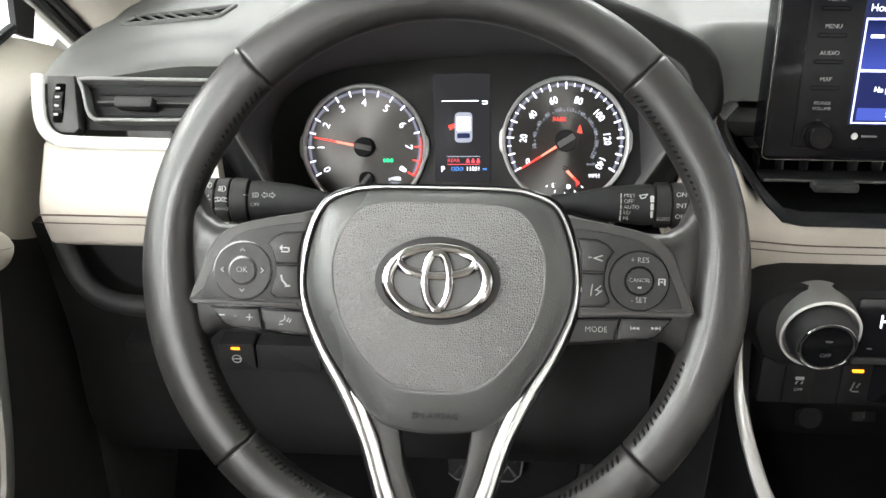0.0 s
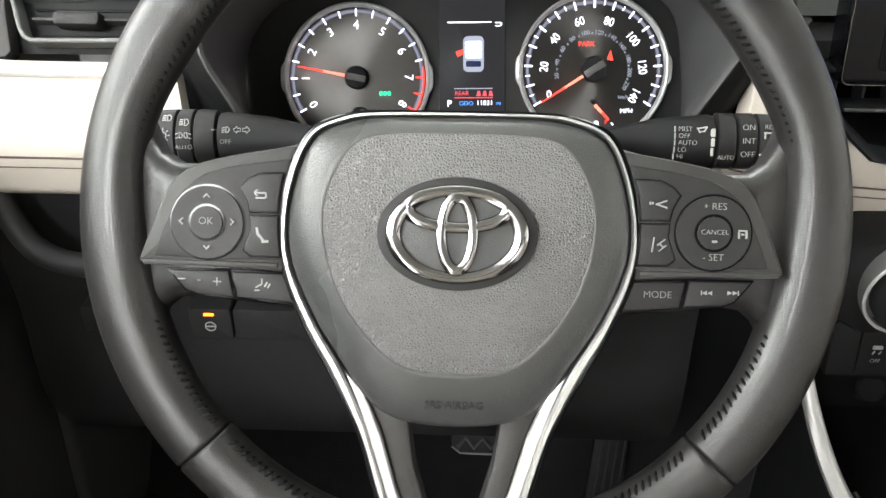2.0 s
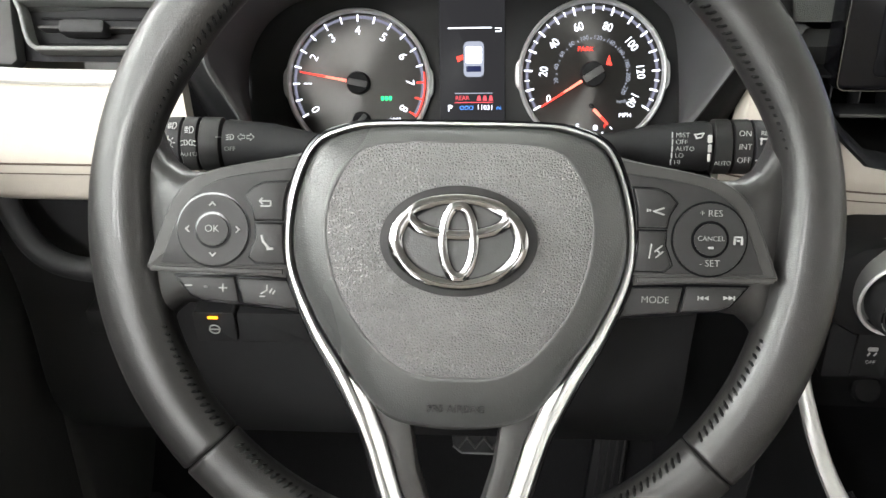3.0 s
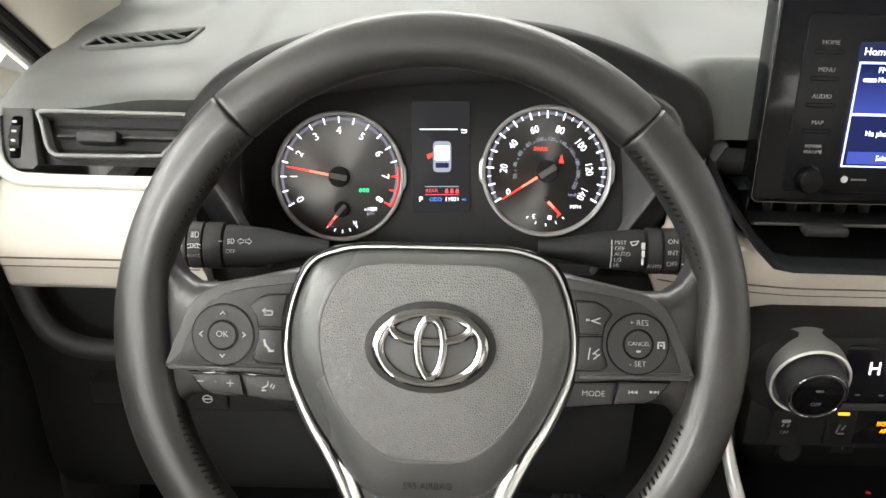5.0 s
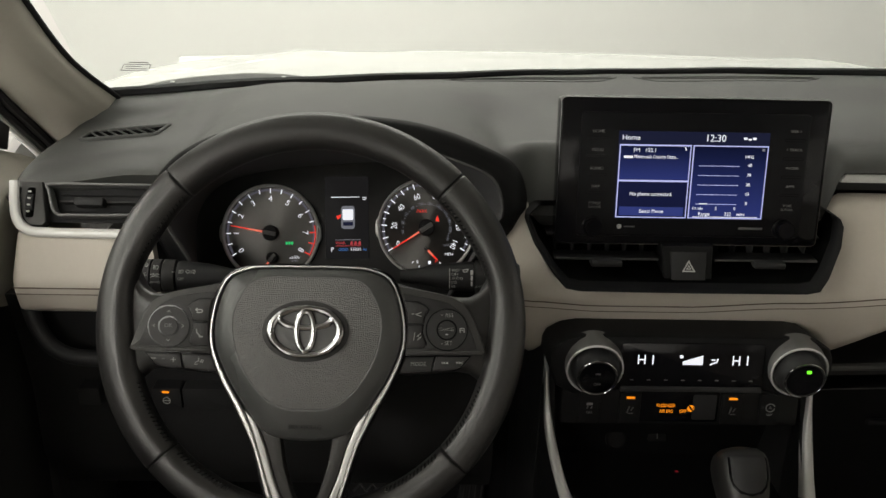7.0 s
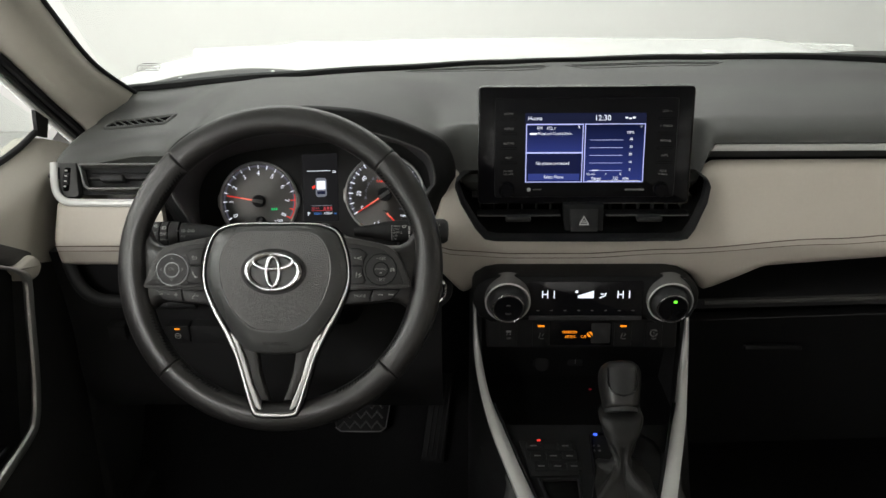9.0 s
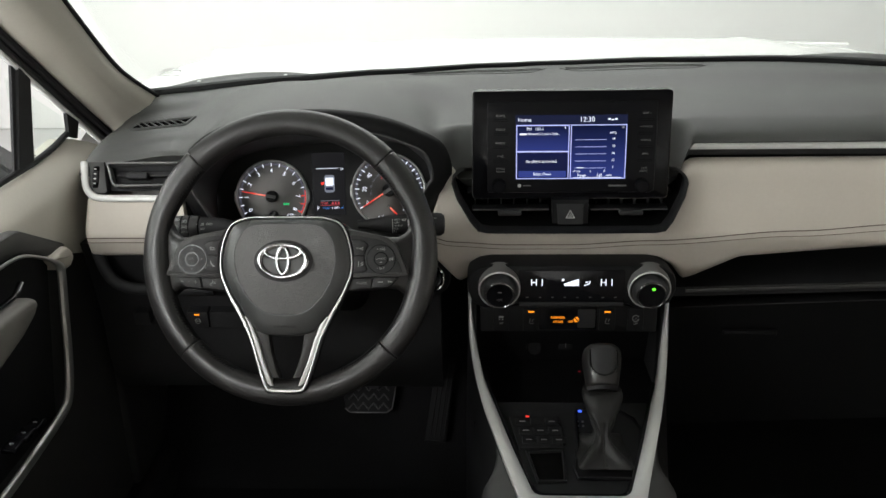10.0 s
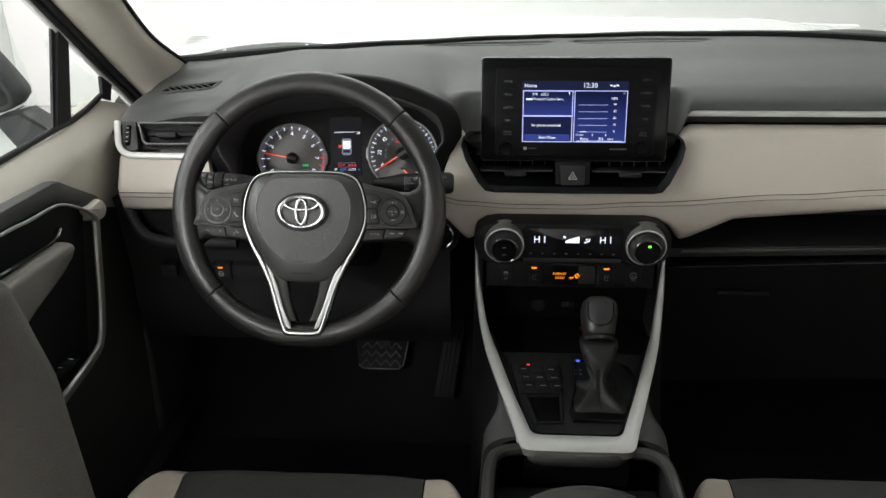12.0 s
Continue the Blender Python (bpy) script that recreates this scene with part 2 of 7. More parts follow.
def round_rect(w, h, r, cx=0.0, cy=0.0, seg=4):
    pts = []
    for sx, sy, a0 in ((1, 1, 0), (-1, 1, 90), (-1, -1, 180), (1, -1, 270)):
        for k in range(seg + 1):
            a = radians(a0 + 90 * k / seg)
            pts.append((cx + sx * (w / 2 - r) + r * math.cos(a), cy + sy * (h / 2 - r) + r * math.sin(a)))
    return pts


def rbox(size, at=(0, 0, 0), bevel=0.003, M=Matrix(), seg=2, bm=None):
    """A box with rounded edges, as a loft of rounded outlines."""
    w, d, h = size
    b = min(bevel, 0.45 * min(size))
    rings = []
    ks = [radians(90 * k / seg) for k in range(seg + 1)]
    prof = [(b * (1 - math.sin(a)), -h / 2 + b * (1 - math.cos(a))) for a in ks] + [(b * (1 - math.cos(a)), h / 2 - b * (1 - math.sin(a))) for a in ks]
    for ins, z in prof:
        o = round_rect(w - 2 * ins, d - 2 * ins, max(b - ins, b * 0.15), 0, 0, seg + 1)
        rings.append([M @ (V(*at) + V(p[0], p[1], z)) for p in o])
    return loft(rings, bm=bm)


def tube(path, radius, n=10, closed=False, flat=1.0, up=V(0, 0, 1), bm=None, caps=True, turn=0.0):
    """A sweep along a path; radius may be a list; flat squeezes the section along up."""
    P = [Vector(p) for p in path]
    m, rings = len(P), []
    for i, p in enumerate(P):
        a, b = (P[i - 1], P[(i + 1) % m]) if closed else (P[max(i - 1, 0)], P[min(i + 1, m - 1)])
        t = (b - a).normalized()
        s = t.cross(up)
        s = s.normalized() if s.length > 1e-5 else V(1, 0, 0)
        w = s.cross(t).normalized()
        r = radius[i] if isinstance(radius, (list, tuple)) else radius
        rings.append([p + s * (r * math.cos(2 * math.pi * k / n + turn)) + w * (r * flat * math.sin(2 * math.pi * k / n + turn)) for k in range(n)])
    if closed:
        rings.append(rings[0])
        bm = loft(rings, True, False, bm)
        bmesh.ops.remove_doubles(bm, verts=bm.verts[:], dist=1e-7)
        return bm
    return loft(rings, True, caps, bm)


def lathe(profile, M=Matrix(), n=32, bm=None, ribs=0, rib=0.0):
    """Turned about the local z; profile of (radius, height)."""
    rings = []
    for r, h in profile:
        ring = []
        for k in range(n):
            q = r - (rib if ribs and k % 2 else 0.0)
            a = 2 * math.pi * k / n
            ring.append(M @ V(q * math.cos(a), q * math.sin(a), h))
        rings.append(ring)
    return loft(rings, bm=bm)


def sheet(fn, nu, nv, back):
    """A solid skin: fn(u, v) for u, v in 0..1, thickened by the vector back."""
    bm = bmesh.new()
    F = [[fn(i / nu, j / nv) for j in range(nv + 1)] for i in range(nu + 1)]
    A = [[bm.verts.new(p) for p in r] for r in F]
    B = [[bm.verts.new(p + back) for p in r] for r in F]
    for i in range(nu):
        for j in range(nv):
            bm.faces.new((A[i][j], A[i + 1][j], A[i + 1][j + 1], A[i][j + 1]))
            bm.faces.new((B[i][j], B[i][j + 1], B[i + 1][j + 1], B[i + 1][j]))
    for i in range(nu):
        bm.faces.new((A[i][0], B[i][0], B[i + 1][0], A[i + 1][0]))
        bm.faces.new((A[i][nv], A[i + 1][nv], B[i + 1][nv], B[i][nv]))
    for j in range(nv):
        bm.faces.new((A[0][j], A[0][j + 1], B[0][j + 1], B[0][j]))
        bm.faces.new((A[nu][j], B[nu][j], B[nu][j + 1], A[nu][j + 1]))
    return bm


def letters(s, size, M, u, v, h, material, parent, name="legend", align="CENTER", turn=0.0, squeeze=1.0, thick=0.00015):
    """Raised lettering in the built-in font, laid on the local plane of M."""
    cu = bpy.data.curves.new(name, "FONT")
    cu.body, cu.size, cu.align_x, cu.align_y = s, size, align, "CENTER"
    cu.extrude, cu.resolution_u = thick, 3
    cu.offset = -0.014 * size if material in (WHITE_INK, LEGEND) else 0.0
    tmp = bpy.data.objects.new(name, cu)
    scene.collection.objects.link(tmp)
    me = bpy.data.meshes.new_from_object(tmp)
    bpy.data.objects.remove(tmp)
    bpy.data.curves.remove(cu)
    me.transform(M @ Matrix.Translation((u, v, h)) @ Matrix.Rotation(radians(turn), 4, "Z") @ Matrix.Diagonal((squeeze, 1, 1, 1)))
    me.materials.clear()
    me.materials.append(material)
    me.name = name
    ob = new(name, me)
    ob.parent = parent
    ob.matrix_parent_inverse = HOME.get(parent.name, Matrix()).inverted()
    return ob


def bar(w, hgt, M, u, v, h, material, parent, name="mark", turn=0.0, thick=0.0003):
    Q = M @ Matrix.Translation((u, v, h)) @ Matrix.Rotation(radians(turn), 4, "Z")
    return part(name, plate(round_rect(w, hgt, min(w, hgt) * 0.2, seg=1), -thick, thick, thick * 0.4, Q), material, parent)


def plane_frame(origin, lean, roll=0.0):
    """x to the right, y up a face that leans back by lean degrees, z out of it towards the seats."""
    a = radians(lean)
    X, Y, Z = V(1, 0, 0), V(0, math.sin(a), math.cos(a)), V(0, -math.cos(a), math.sin(a))
    R = Matrix((X, Y, Z)).transposed().to_4x4()
    return Matrix.Translation(origin) @ R @ Matrix.Rotation(radians(roll), 4, "Z")


# ---- the booth ----
def slab(name, lo, hi, material, label, category):
    size = [b - a for a, b in zip(lo, hi)]
    at = [(a + b) / 2 for a, b in zip(lo, hi)]
    return tagged(part(name, rbox(size, at, 0.01), material), label, category, kind="structure")


slab("ground", (-3.6, -5.2, -0.52), (3.6, 5.4, -0.42), FLOOR_GREY, "pale grey coated floor of the photo booth", "floor")
slab("wall_front", (-3.6, 5.3, -0.42), (3.6, 5.4, 2.7), WALL_WHITE, "white painted booth wall ahead of the car", "wall")
slab("wall_left", (-3.7, -5.2, -0.42), (-3.6, 5.4, 2.7), WALL_WHITE, "white painted booth wall beside the car", "wall")
slab("wall_right", (3.6, -5.2, -0.42), (3.7, 5.4, 2.7), WALL_WHITE, "white painted booth wall beside the car", "wall")
slab("wall_back", (-3.6, -5.3, -0.42), (3.6, -5.2, 2.7), WALL_WHITE, "white painted booth wall behind the car", "wall")
slab("ceiling", (-3.7, -5.3, 2.7), (3.7, 5.4, 2.8), WALL_WHITE, "white booth ceiling with lamps", "ceiling")

# ---- the car's shell: hood, cowl, windshield, pillars, roof, floor ----
def ws_y(x):
    return 1.05 - 0.12 * (x / 0.75) ** 2


def ws_z(x):
    return smooth_table([(-0.80, 0.806), (-0.70, 0.812), (-0.50, 0.820), (-0.30, 0.826), (-0.10, 0.833), (0.0, 0.836), (0.2, 0.841), (0.42, 0.845), (0.8, 0.835)], x)


def hood_fn(u, v):
    x = -0.93 + 1.86 * u
    back = 1.20 - 0.16 * (abs(x) / 0.8) ** 2.2
    y = back + (2.12 - 0.10 * (x / 0.8) ** 2 - back) * v
    z = 0.800 - 0.055 * v - 0.05 * v ** 4 - 0.014 * (x / 0.8) ** 4 - 0.10 * max(0, abs(x) - 0.85) / 0.08
    z += 0.012 * math.exp(-((abs(x) - 0.58) / 0.07) ** 2) * (1 - 0.5 * v)
    return V(x, y, z)


hood = thing("car_hood", "glossy white painted hood of the car beyond the windshield", "hood", (0, 1.6, 0.7))
part("hood_skin", sheet(hood_fn, 48, 24, V(0, 0, -0.02)), CAR_WHITE, hood)
part("hood_front", sheet(lambda u, v: V(-0.92 + 1.84 * u, 2.10 - 0.10 * ((u - 0.5) * 2) ** 2 + 0.04 * v, 0.70 - 0.9 * v), 16, 4, V(0, -0.03, 0)), CAR_WHITE, hood)
for sx in (-1, 1):
    part("fender", sheet(lambda u, v: V(sx * (0.92 + 0.02 * math.sin(3.1 * v)), 0.95 + 1.15 * u, 0.64 - 0.95 * v), 10, 6, V(-sx * 0.02, 0, 0)), CAR_WHITE, hood)

cowl = thing("cowl_panel", "black plastic wiper cowl below the windshield glass", "cowl", (0, 1.1, 0.78))
COWL_CREST = [(-0.80, 0.786), (-0.719, 0.803), (-0.658, 0.814), (-0.608, 0.818), (-0.552, 0.820), (-0.497, 0.8165), (-0.443, 0.8085), (-0.30, 0.80), (0.28, 0.815), (0.38, 0.828), (0.474, 0.838), (0.547, 0.844), (0.589, 0.844), (0.63, 0.841), (0.80, 0.82)]


def cowl_fn(u, v):
    x = -0.80 + 1.6 * u
    y0, z0 = ws_y(x) - 0.002, ws_z(x) - 0.010
    z1 = lerp_table(COWL_CREST, x)
    if v < 0.5:
        s = v * 2
        return V(x, y0 + 0.092 * s, z0 + (z1 - z0) * math.sin(s * math.pi / 2))
    s = v * 2 - 1
    return V(x, y0 + 0.092 + 0.05 * s, z1 - 0.06 * s * s)


part("cowl_cover", sheet(cowl_fn, 60, 12, V(0, 0, -0.02)), SHOULDER, cowl, angle=60)
for x in (-0.655, -0.50):
    part("clip", rbox((0.006, 0.006, 0.002), cowl_fn((x + 0.8) / 1.6, 0.36) + V(0, 0, 0.001), 0.0008), CAR_WHITE, cowl)

TOP_Y, TOP_Z = 0.28, 1.235


def ws_fn(u, v):
    x0 = -0.735 + 1.47 * u
    x = x0 * (1 - 0.14 * v)
    y0, z0 = ws_y(x0), ws_z(x0) - 0.004
    bulge = 0.05 * (1 - (x0 / 0.735) ** 2)
    return V(x, y0 + (TOP_Y - y0) * v + bulge * v, z0 + (TOP_Z - z0) * v + 0.03 * math.sin(math.pi * v))


windshield = thing("windshield", "clear curved windshield glass with a small printed mark", "windshield", (0, 1.0, 0.83))
glass = part("pane", sheet(ws_fn, 30, 12, V(0, 0.002, 0.004)), GLASS, windshield)
glass.visible_shadow = False
rubber_path = [ws_fn(k / 40, 0.0) + V(0, -0.004, 0.004) for k in range(41)]
part("lower_seal", tube(rubber_path, [0.005 + 0.004 * min(1, abs(k - 20) / 16) for k in range(41)], 8), CONSOLE_BLACK, windshield)
SM = plane_frame((-0.672, 0.93, 0.856), 58)
for w, h, du, dv in ((0.026, 0.0012, 0.002, 0.0), (0.036, 0.0007, 0.002, -0.004), (0.038, 0.0007, 0.0, -0.016), (0.0007, 0.012, -0.017, -0.010), (0.0009, 0.008, 0.019, -0.008), (0.022, 0.0008, -0.003, -0.008), (0.028, 0.0006, 0.001, -0.012)):
    bar(w, h, SM, du, dv, 0.0, GREY_INK, windshield, "printed_mark")

# driver-side pillar: a padded beige cover from the dash corner to the roof
PIN = [(0.965, -0.698, 0.782), (0.920, -0.705, 0.812), (0.865, -0.714, 0.846), (0.813, -0.720, 0.882), (0.733, -0.720, 0.949), (0.500, -0.700, 1.128), (0.30, -0.675, 1.235)]
POUT = [(0.945, -0.792, 0.727), (0.89, -0.790, 0.769), (0.812, -0.790, 0.828), (0.730, -0.788, 0.890), (0.667, -0.787, 0.938), (0.50, -0.781, 1.063), (0.30, -0.772, 1.205)]
PIN_S, POUT_S = spline([(x, y, z) for y, x, z in PIN], 6), spline([(x, y, z) for y, x, z in POUT], 6)


def pillar_at(v, inner):
    P = PIN_S if inner else POUT_S
    k = v * (len(P) - 1)
    i = min(int(k), len(P) - 2)
    return P[i].lerp(P[i + 1], k - i)


def pillar_rings(n=30):
    rings = []
    for k in range(n + 1):
        v = k / n
        a, b = pillar_at(v, True), pillar_at(v, False)
        mid = (a + b) / 2 + V(0.020, -0.022, 0.004)
        q1, q3 = a.lerp(mid, 0.5) + V(0.008, -0.005, 0.002), mid.lerp(b, 0.5) + V(0.008, -0.008, 0.0)
        rings.append([a, q1, mid, q3, b, b + V(-0.03, 0.02, 0.0), a + V(-0.04, 0.03, -0.01)])
    return rings


pillar = thing("windshield_pillar", "beige padded pillar trim beside the windshield", "pillar", (-0.74, 0.9, 0.8))
part("pillar_cover", loft(pillar_rings()), BEIGE_PLASTIC, pillar, angle=60)
part("windshield_seal", tube([pillar_at(k / 20, True) + V(0.002, 0.003, 0.001) for k in range(21)], 0.0035, 8), BLACK_PLASTIC, pillar)
part("door_seal", tube([pillar_at(k / 20, False) + V(-0.004, -0.002, -0.004) for k in range(21)], 0.0065, 8), BLACK_PLASTIC, pillar)
part("door_seal", tube([pillar_at(k / 20, False) + V(-0.010, -0.007, -0.011) for k in range(21)], 0.0055, 8), DARK_PLASTIC, pillar)
part("door_frame", tube([pillar_at(k / 20, False) + V(-0.015, -0.012, -0.018) for k in range(21)], 0.0045, 8), CAR_WHITE, pillar)

pillar_r = thing("windshield_pillar", "beige padded pillar trim beside the windshield", "pillar", (0.74, 0.9, 0.8))
part("pillar_cover", loft([[V(-p.x, p.y, p.z) for p in r] for r in pillar_rings()]), BEIGE_PLASTIC, pillar_r, angle=60)

shell = thing("car_shell", "plain closed shell of the car with grey headliner", "car body", (0, -0.8, 0.06))
part("headliner", sheet(lambda u, v: V((-0.66 + 1.32 * u), TOP_Y + 0.02 - 2.2 * v, 1.235 + 0.05 * math.sin(math.pi * u) * math.sin(math.pi * min(1, v + 0.15))), 16, 16, V(0, 0, 0.03)), LINER, shell)
part("tailgate", rbox((1.5, 0.05, 0.72), (0, -1.95, 0.40), 0.02), BLACK_PLASTIC, shell)
for sx in (-1, 1):
    if sx > 0:  # the rear door on the driver's side stands open
        part("rear_side", rbox((0.04, 1.7, 0.72), (sx * 0.78, -1.12, 0.40), 0.015), LINER, shell)
    part("sill", rbox((0.14, 3.1, 0.14), (sx * 0.80, -0.40, 0.05), 0.03), BLACK_PLASTIC, shell)
    part("kick_panel", rbox((0.04, 0.42, 0.56), (sx * 0.79, 0.94, 0.28), 0.01), SHOULDER, shell)
    part("centre_pillar", rbox((0.05, 0.12, 0.52), (sx * 0.74, -0.42, 1.0), 0.015), LINER, shell)
    part("rear_pillar", rbox((0.08, 0.30, 0.52), (sx * 0.72, -1.75, 1.0), 0.02), LINER, shell)
part("passenger_door_card", rbox((0.05, 1.25, 0.72), (0.79, 0.33, 0.41), 0.015), BEIGE_PLASTIC, shell)
tagged(part("floor", sheet(lambda u, v: V(-0.80 + 1.6 * u, -1.95 + 3.05 * v, 0.06 + 0.45 * max(0, (v - 0.90) / 0.10) ** 1.3), 12, 40, V(0, 0, -0.05)), CARPET), "black carpeted floor of the car with a raised toe board", "floor", kind="structure")
tagged(part("firewall", rbox((1.6, 0.03, 0.66), (0, 1.13, 0.33), 0.01), CARPET), "dark bulkhead behind the dashboard", "wall", kind="structure")

# ---- dashboard: upper pad, beige trim, lower panels ----
dash = thing("dashboard", "charcoal dashboard with stitched beige trim panels", "dashboard", (0, 0.8, 0.5))

LIP = [(-0.578, 0.745), (-0.552, 0.790), (-0.510, 0.818), (-0.446, 0.836), (-0.385, 0.843), (-0.320, 0.8405), (-0.274, 0.832), (-0.231, 0.8165), (-0.195, 0.796), (-0.183, 0.757)]
LIP_Y = 0.648


def lip_z(x):
    P = spline([(a, 0, b) for a, b in LIP[1:9]], 6)
    return float(np.interp(x, [p.x for p in P], [p.z for p in P]))


def hump(x, wide=0.0):
    """1 within the cluster hood, 0 beside it; the sides widen towards the glass."""
    a = min(1, max(0, (x + 0.585 + wide * 0.5) / (0.05 + wide)))
    b = min(1, max(0, (-0.165 + wide * 0.5 - x) / (0.045 + wide)))
    s = min(a, b)
    return s * s * (3 - 2 * s)


def pad_profile(x):
    """Back to front: y, z of the upper pad at x."""
    yb, zb = ws_y(x) - 0.012, ws_z(x) - 0.002
    crease = smooth_table([(-0.76, 0.772), (-0.70, 0.780), (-0.60, 0.792), (-0.45, 0.812), (-0.2, 0.806), (0.0, 0.808), (0.25, 0.816), (0.8, 0.819)], x)
    front = smooth_table([(-0.76, 0.768), (-0.60, 0.773), (-0.24, 0.774), (-0.19, 0.736), (0.158, 0.736), (0.186, 0.786), (0.8, 0.787)], x)
    mid = smooth_table([(-0.76, 0.781), (-0.64, 0.788), (-0.5, 0.808), (-0.18, 0.815), (0.05, 0.818), (0.3, 0.828), (0.8, 0.832)], x)
    fy = smooth_table([(-0.76, 0.690), (-0.58, 0.684), (-0.24, 0.684), (-0.19, 0.676), (0.158, 0.676), (0.186, 0.692), (0.8, 0.694)], x)
    plain = [(yb, zb), (0.5 * (yb + 0.88), 0.5 * (zb + mid) + 0.003), (0.88, mid), (0.80, 0.5 * (mid + crease) + 0.002), (0.745, crease), (0.722, crease - 0.007), (fy + 0.010, min(front + 0.012, crease - 0.013)), (fy, min(front, crease - 0.019))]
    z1 = lip_z(x) + 0.005
    hood_p = [(yb, zb), (0.5 * (yb + 0.88), 0.5 * (zb + 0.842)), (0.88, 0.842), (0.80, 0.25 * 0.842 + 0.75 * (z1 + 0.003)), (0.735, z1 + 0.003), (0.69, z1 + 0.002), (0.665, z1), (LIP_Y, z1 - 0.003)]
    H8 = [hump(x, w) for w in (0.22, 0.20, 0.17, 0.11, 0.05, 0.015, 0.0, 0.0)]
    P = [(a[0] + (b[0] - a[0]) * h, a[1] + (b[1] - a[1]) * h) for a, b, h in zip(plain, hood_p, H8)]
    return spline([(0, a, b) for a, b in P], 5)


def pad_fn(u, v):
    x = -0.757 + 1.557 * u
    P = pad_profile(x)
    k = v * (len(P) - 1)
    i = min(int(k), len(P) - 2)
    p = P[i].lerp(P[i + 1], k - i)
    drop = max(0.0, (-0.725 - x) / 0.032) ** 2 * 0.014
    well = min(x + 0.702, -0.610 - x, p.y - 0.7925 + 0.09 * (x + 0.70), 0.8265 - 0.1 * (x + 0.70) - p.y)
    drop += 0.008 * min(1.0, max(0.0, well) / 0.006)
    return V(x, p.y + (drop * 0.6 if x < -0.725 else 0.0), p.z - drop)


part("upper_pad", sheet(pad_fn, 200, 50, V(0, 0.012, -0.016)), DASH_GREY, dash, angle=50)
# defroster slots along the glass, and the small one at the corner
def on_pad(x, y):
    P = pad_profile(x)
    return V(x, y, float(np.interp(y, [p.y for p in P][::-1], [p.z for p in P][::-1])))


def slot_vent(x0, x1, yf, name, lab, n):
    ob = thing(name, lab, "vent", on_pad((x0 + x1) / 2, yf((x0 + x1) / 2)))
    part("slot", sheet(lambda u, v: on_pad(x0 + (x1 - x0) * u, yf(x0 + (x1 - x0) * u) - 0.030 * v * min(1, 8 * u * (1 - u) + 0.25)) + V(0, 0, 0.0008), 30, 2, V(0, 0, -0.004)), SHOULDER, ob)
    for k in range(2):
        part("slat", tube([on_pad(x0 + (x1 - x0) * s, yf(x0 + (x1 - x0) * s) - 0.009 - 0.009 * k) + V(0, 0, 0.0012) for s in np.linspace(0.04, 0.96, 20)], 0.0009, 5), DASH_GREY, ob)
    return ob


slot_vent(-0.262, -0.012, lambda x: ws_y(x) - 0.028, "defroster_vent", "long black defroster slot at the base of the windshield", 24)
slot_vent(0.012, 0.275, lambda x: ws_y(x) - 0.028, "defroster_vent", "long black defroster slot at the base of the windshield", 24)

corner = thing("corner_vent", "small slanted grey demister grille on the dash corner", "vent", on_pad(-0.66, 0.84))
CV = [(-0.702, 0.789), (-0.612, 0.781), (-0.607, 0.783), (-0.600, 0.819), (-0.604, 0.823), (-0.698, 0.836), (-0.705, 0.831), (-0.708, 0.796)]


def cv_ring(d, dz):
    return [on_pad(p[0], p[1]) + V(0, 0, dz) for p in (inset_ring(CV, d) if d else CV)]


part("rim", loft([cv_ring(0.0, -0.002), cv_ring(0.0, 0.0016), cv_ring(0.0012, 0.0030), cv_ring(0.0032, 0.0030), cv_ring(0.0042, 0.0018), cv_ring(0.0046, -0.008)]), DASH_GREY, corner)


def cv_well(u, v):
    a, b = (-0.7035 + 0.092 * u, 0.7955 - 0.0085 * u), (-0.6985 + 0.093 * u, 0.8305 - 0.0120 * u)
    return on_pad(a[0] + (b[0] - a[0]) * v, a[1] + (b[1] - a[1]) * v) + V(0, 0, 0.0009)


# A shallow black sheet stands in for the shade of a deep opening.
part("well", sheet(cv_well, 14, 6, V(0, 0, -0.006)), RECESS_SHADE, corner)
for k in range(7):
    x = -0.706 + 0.0122 * (k + 1.1)
    a, b = on_pad(x - 0.014, 0.8290 - 0.0010 * k), on_pad(x + 0.013, 0.7905 - 0.0011 * k)
    bm = bmesh.new()
    vs = [bm.verts.new(q) for q in (a + V(-0.0010, 0, 0.0036), a + V(0.0010, 0, 0.0032), b + V(0.0010, 0, 0.0032), b + V(-0.0010, 0, 0.0036), a + V(-0.0007, 0, 0.0012), a + V(0.0007, 0, 0.0010), b + V(0.0007, 0, 0.0010), b + V(-0.0007, 0, 0.0012))]
    for f in ((0, 1, 2, 3), (4, 7, 6, 5), (0, 4, 5, 1), (1, 5, 6, 2), (2, 6, 7, 3), (3, 7, 4, 0)):
        bm.faces.new([vs[i] for i in f])
    part("slat", bm, DASH_GREY, corner)


def beige_y(z):
    return 0.62 + (z - 0.665) * 0.65 if z > 0.665 else 0.62 + (0.665 - z) * 0.25


def soft_y(z):
    return sum(beige_y(z + d) for d in (-0.008, -0.004, 0, 0.004, 0.008)) / 5


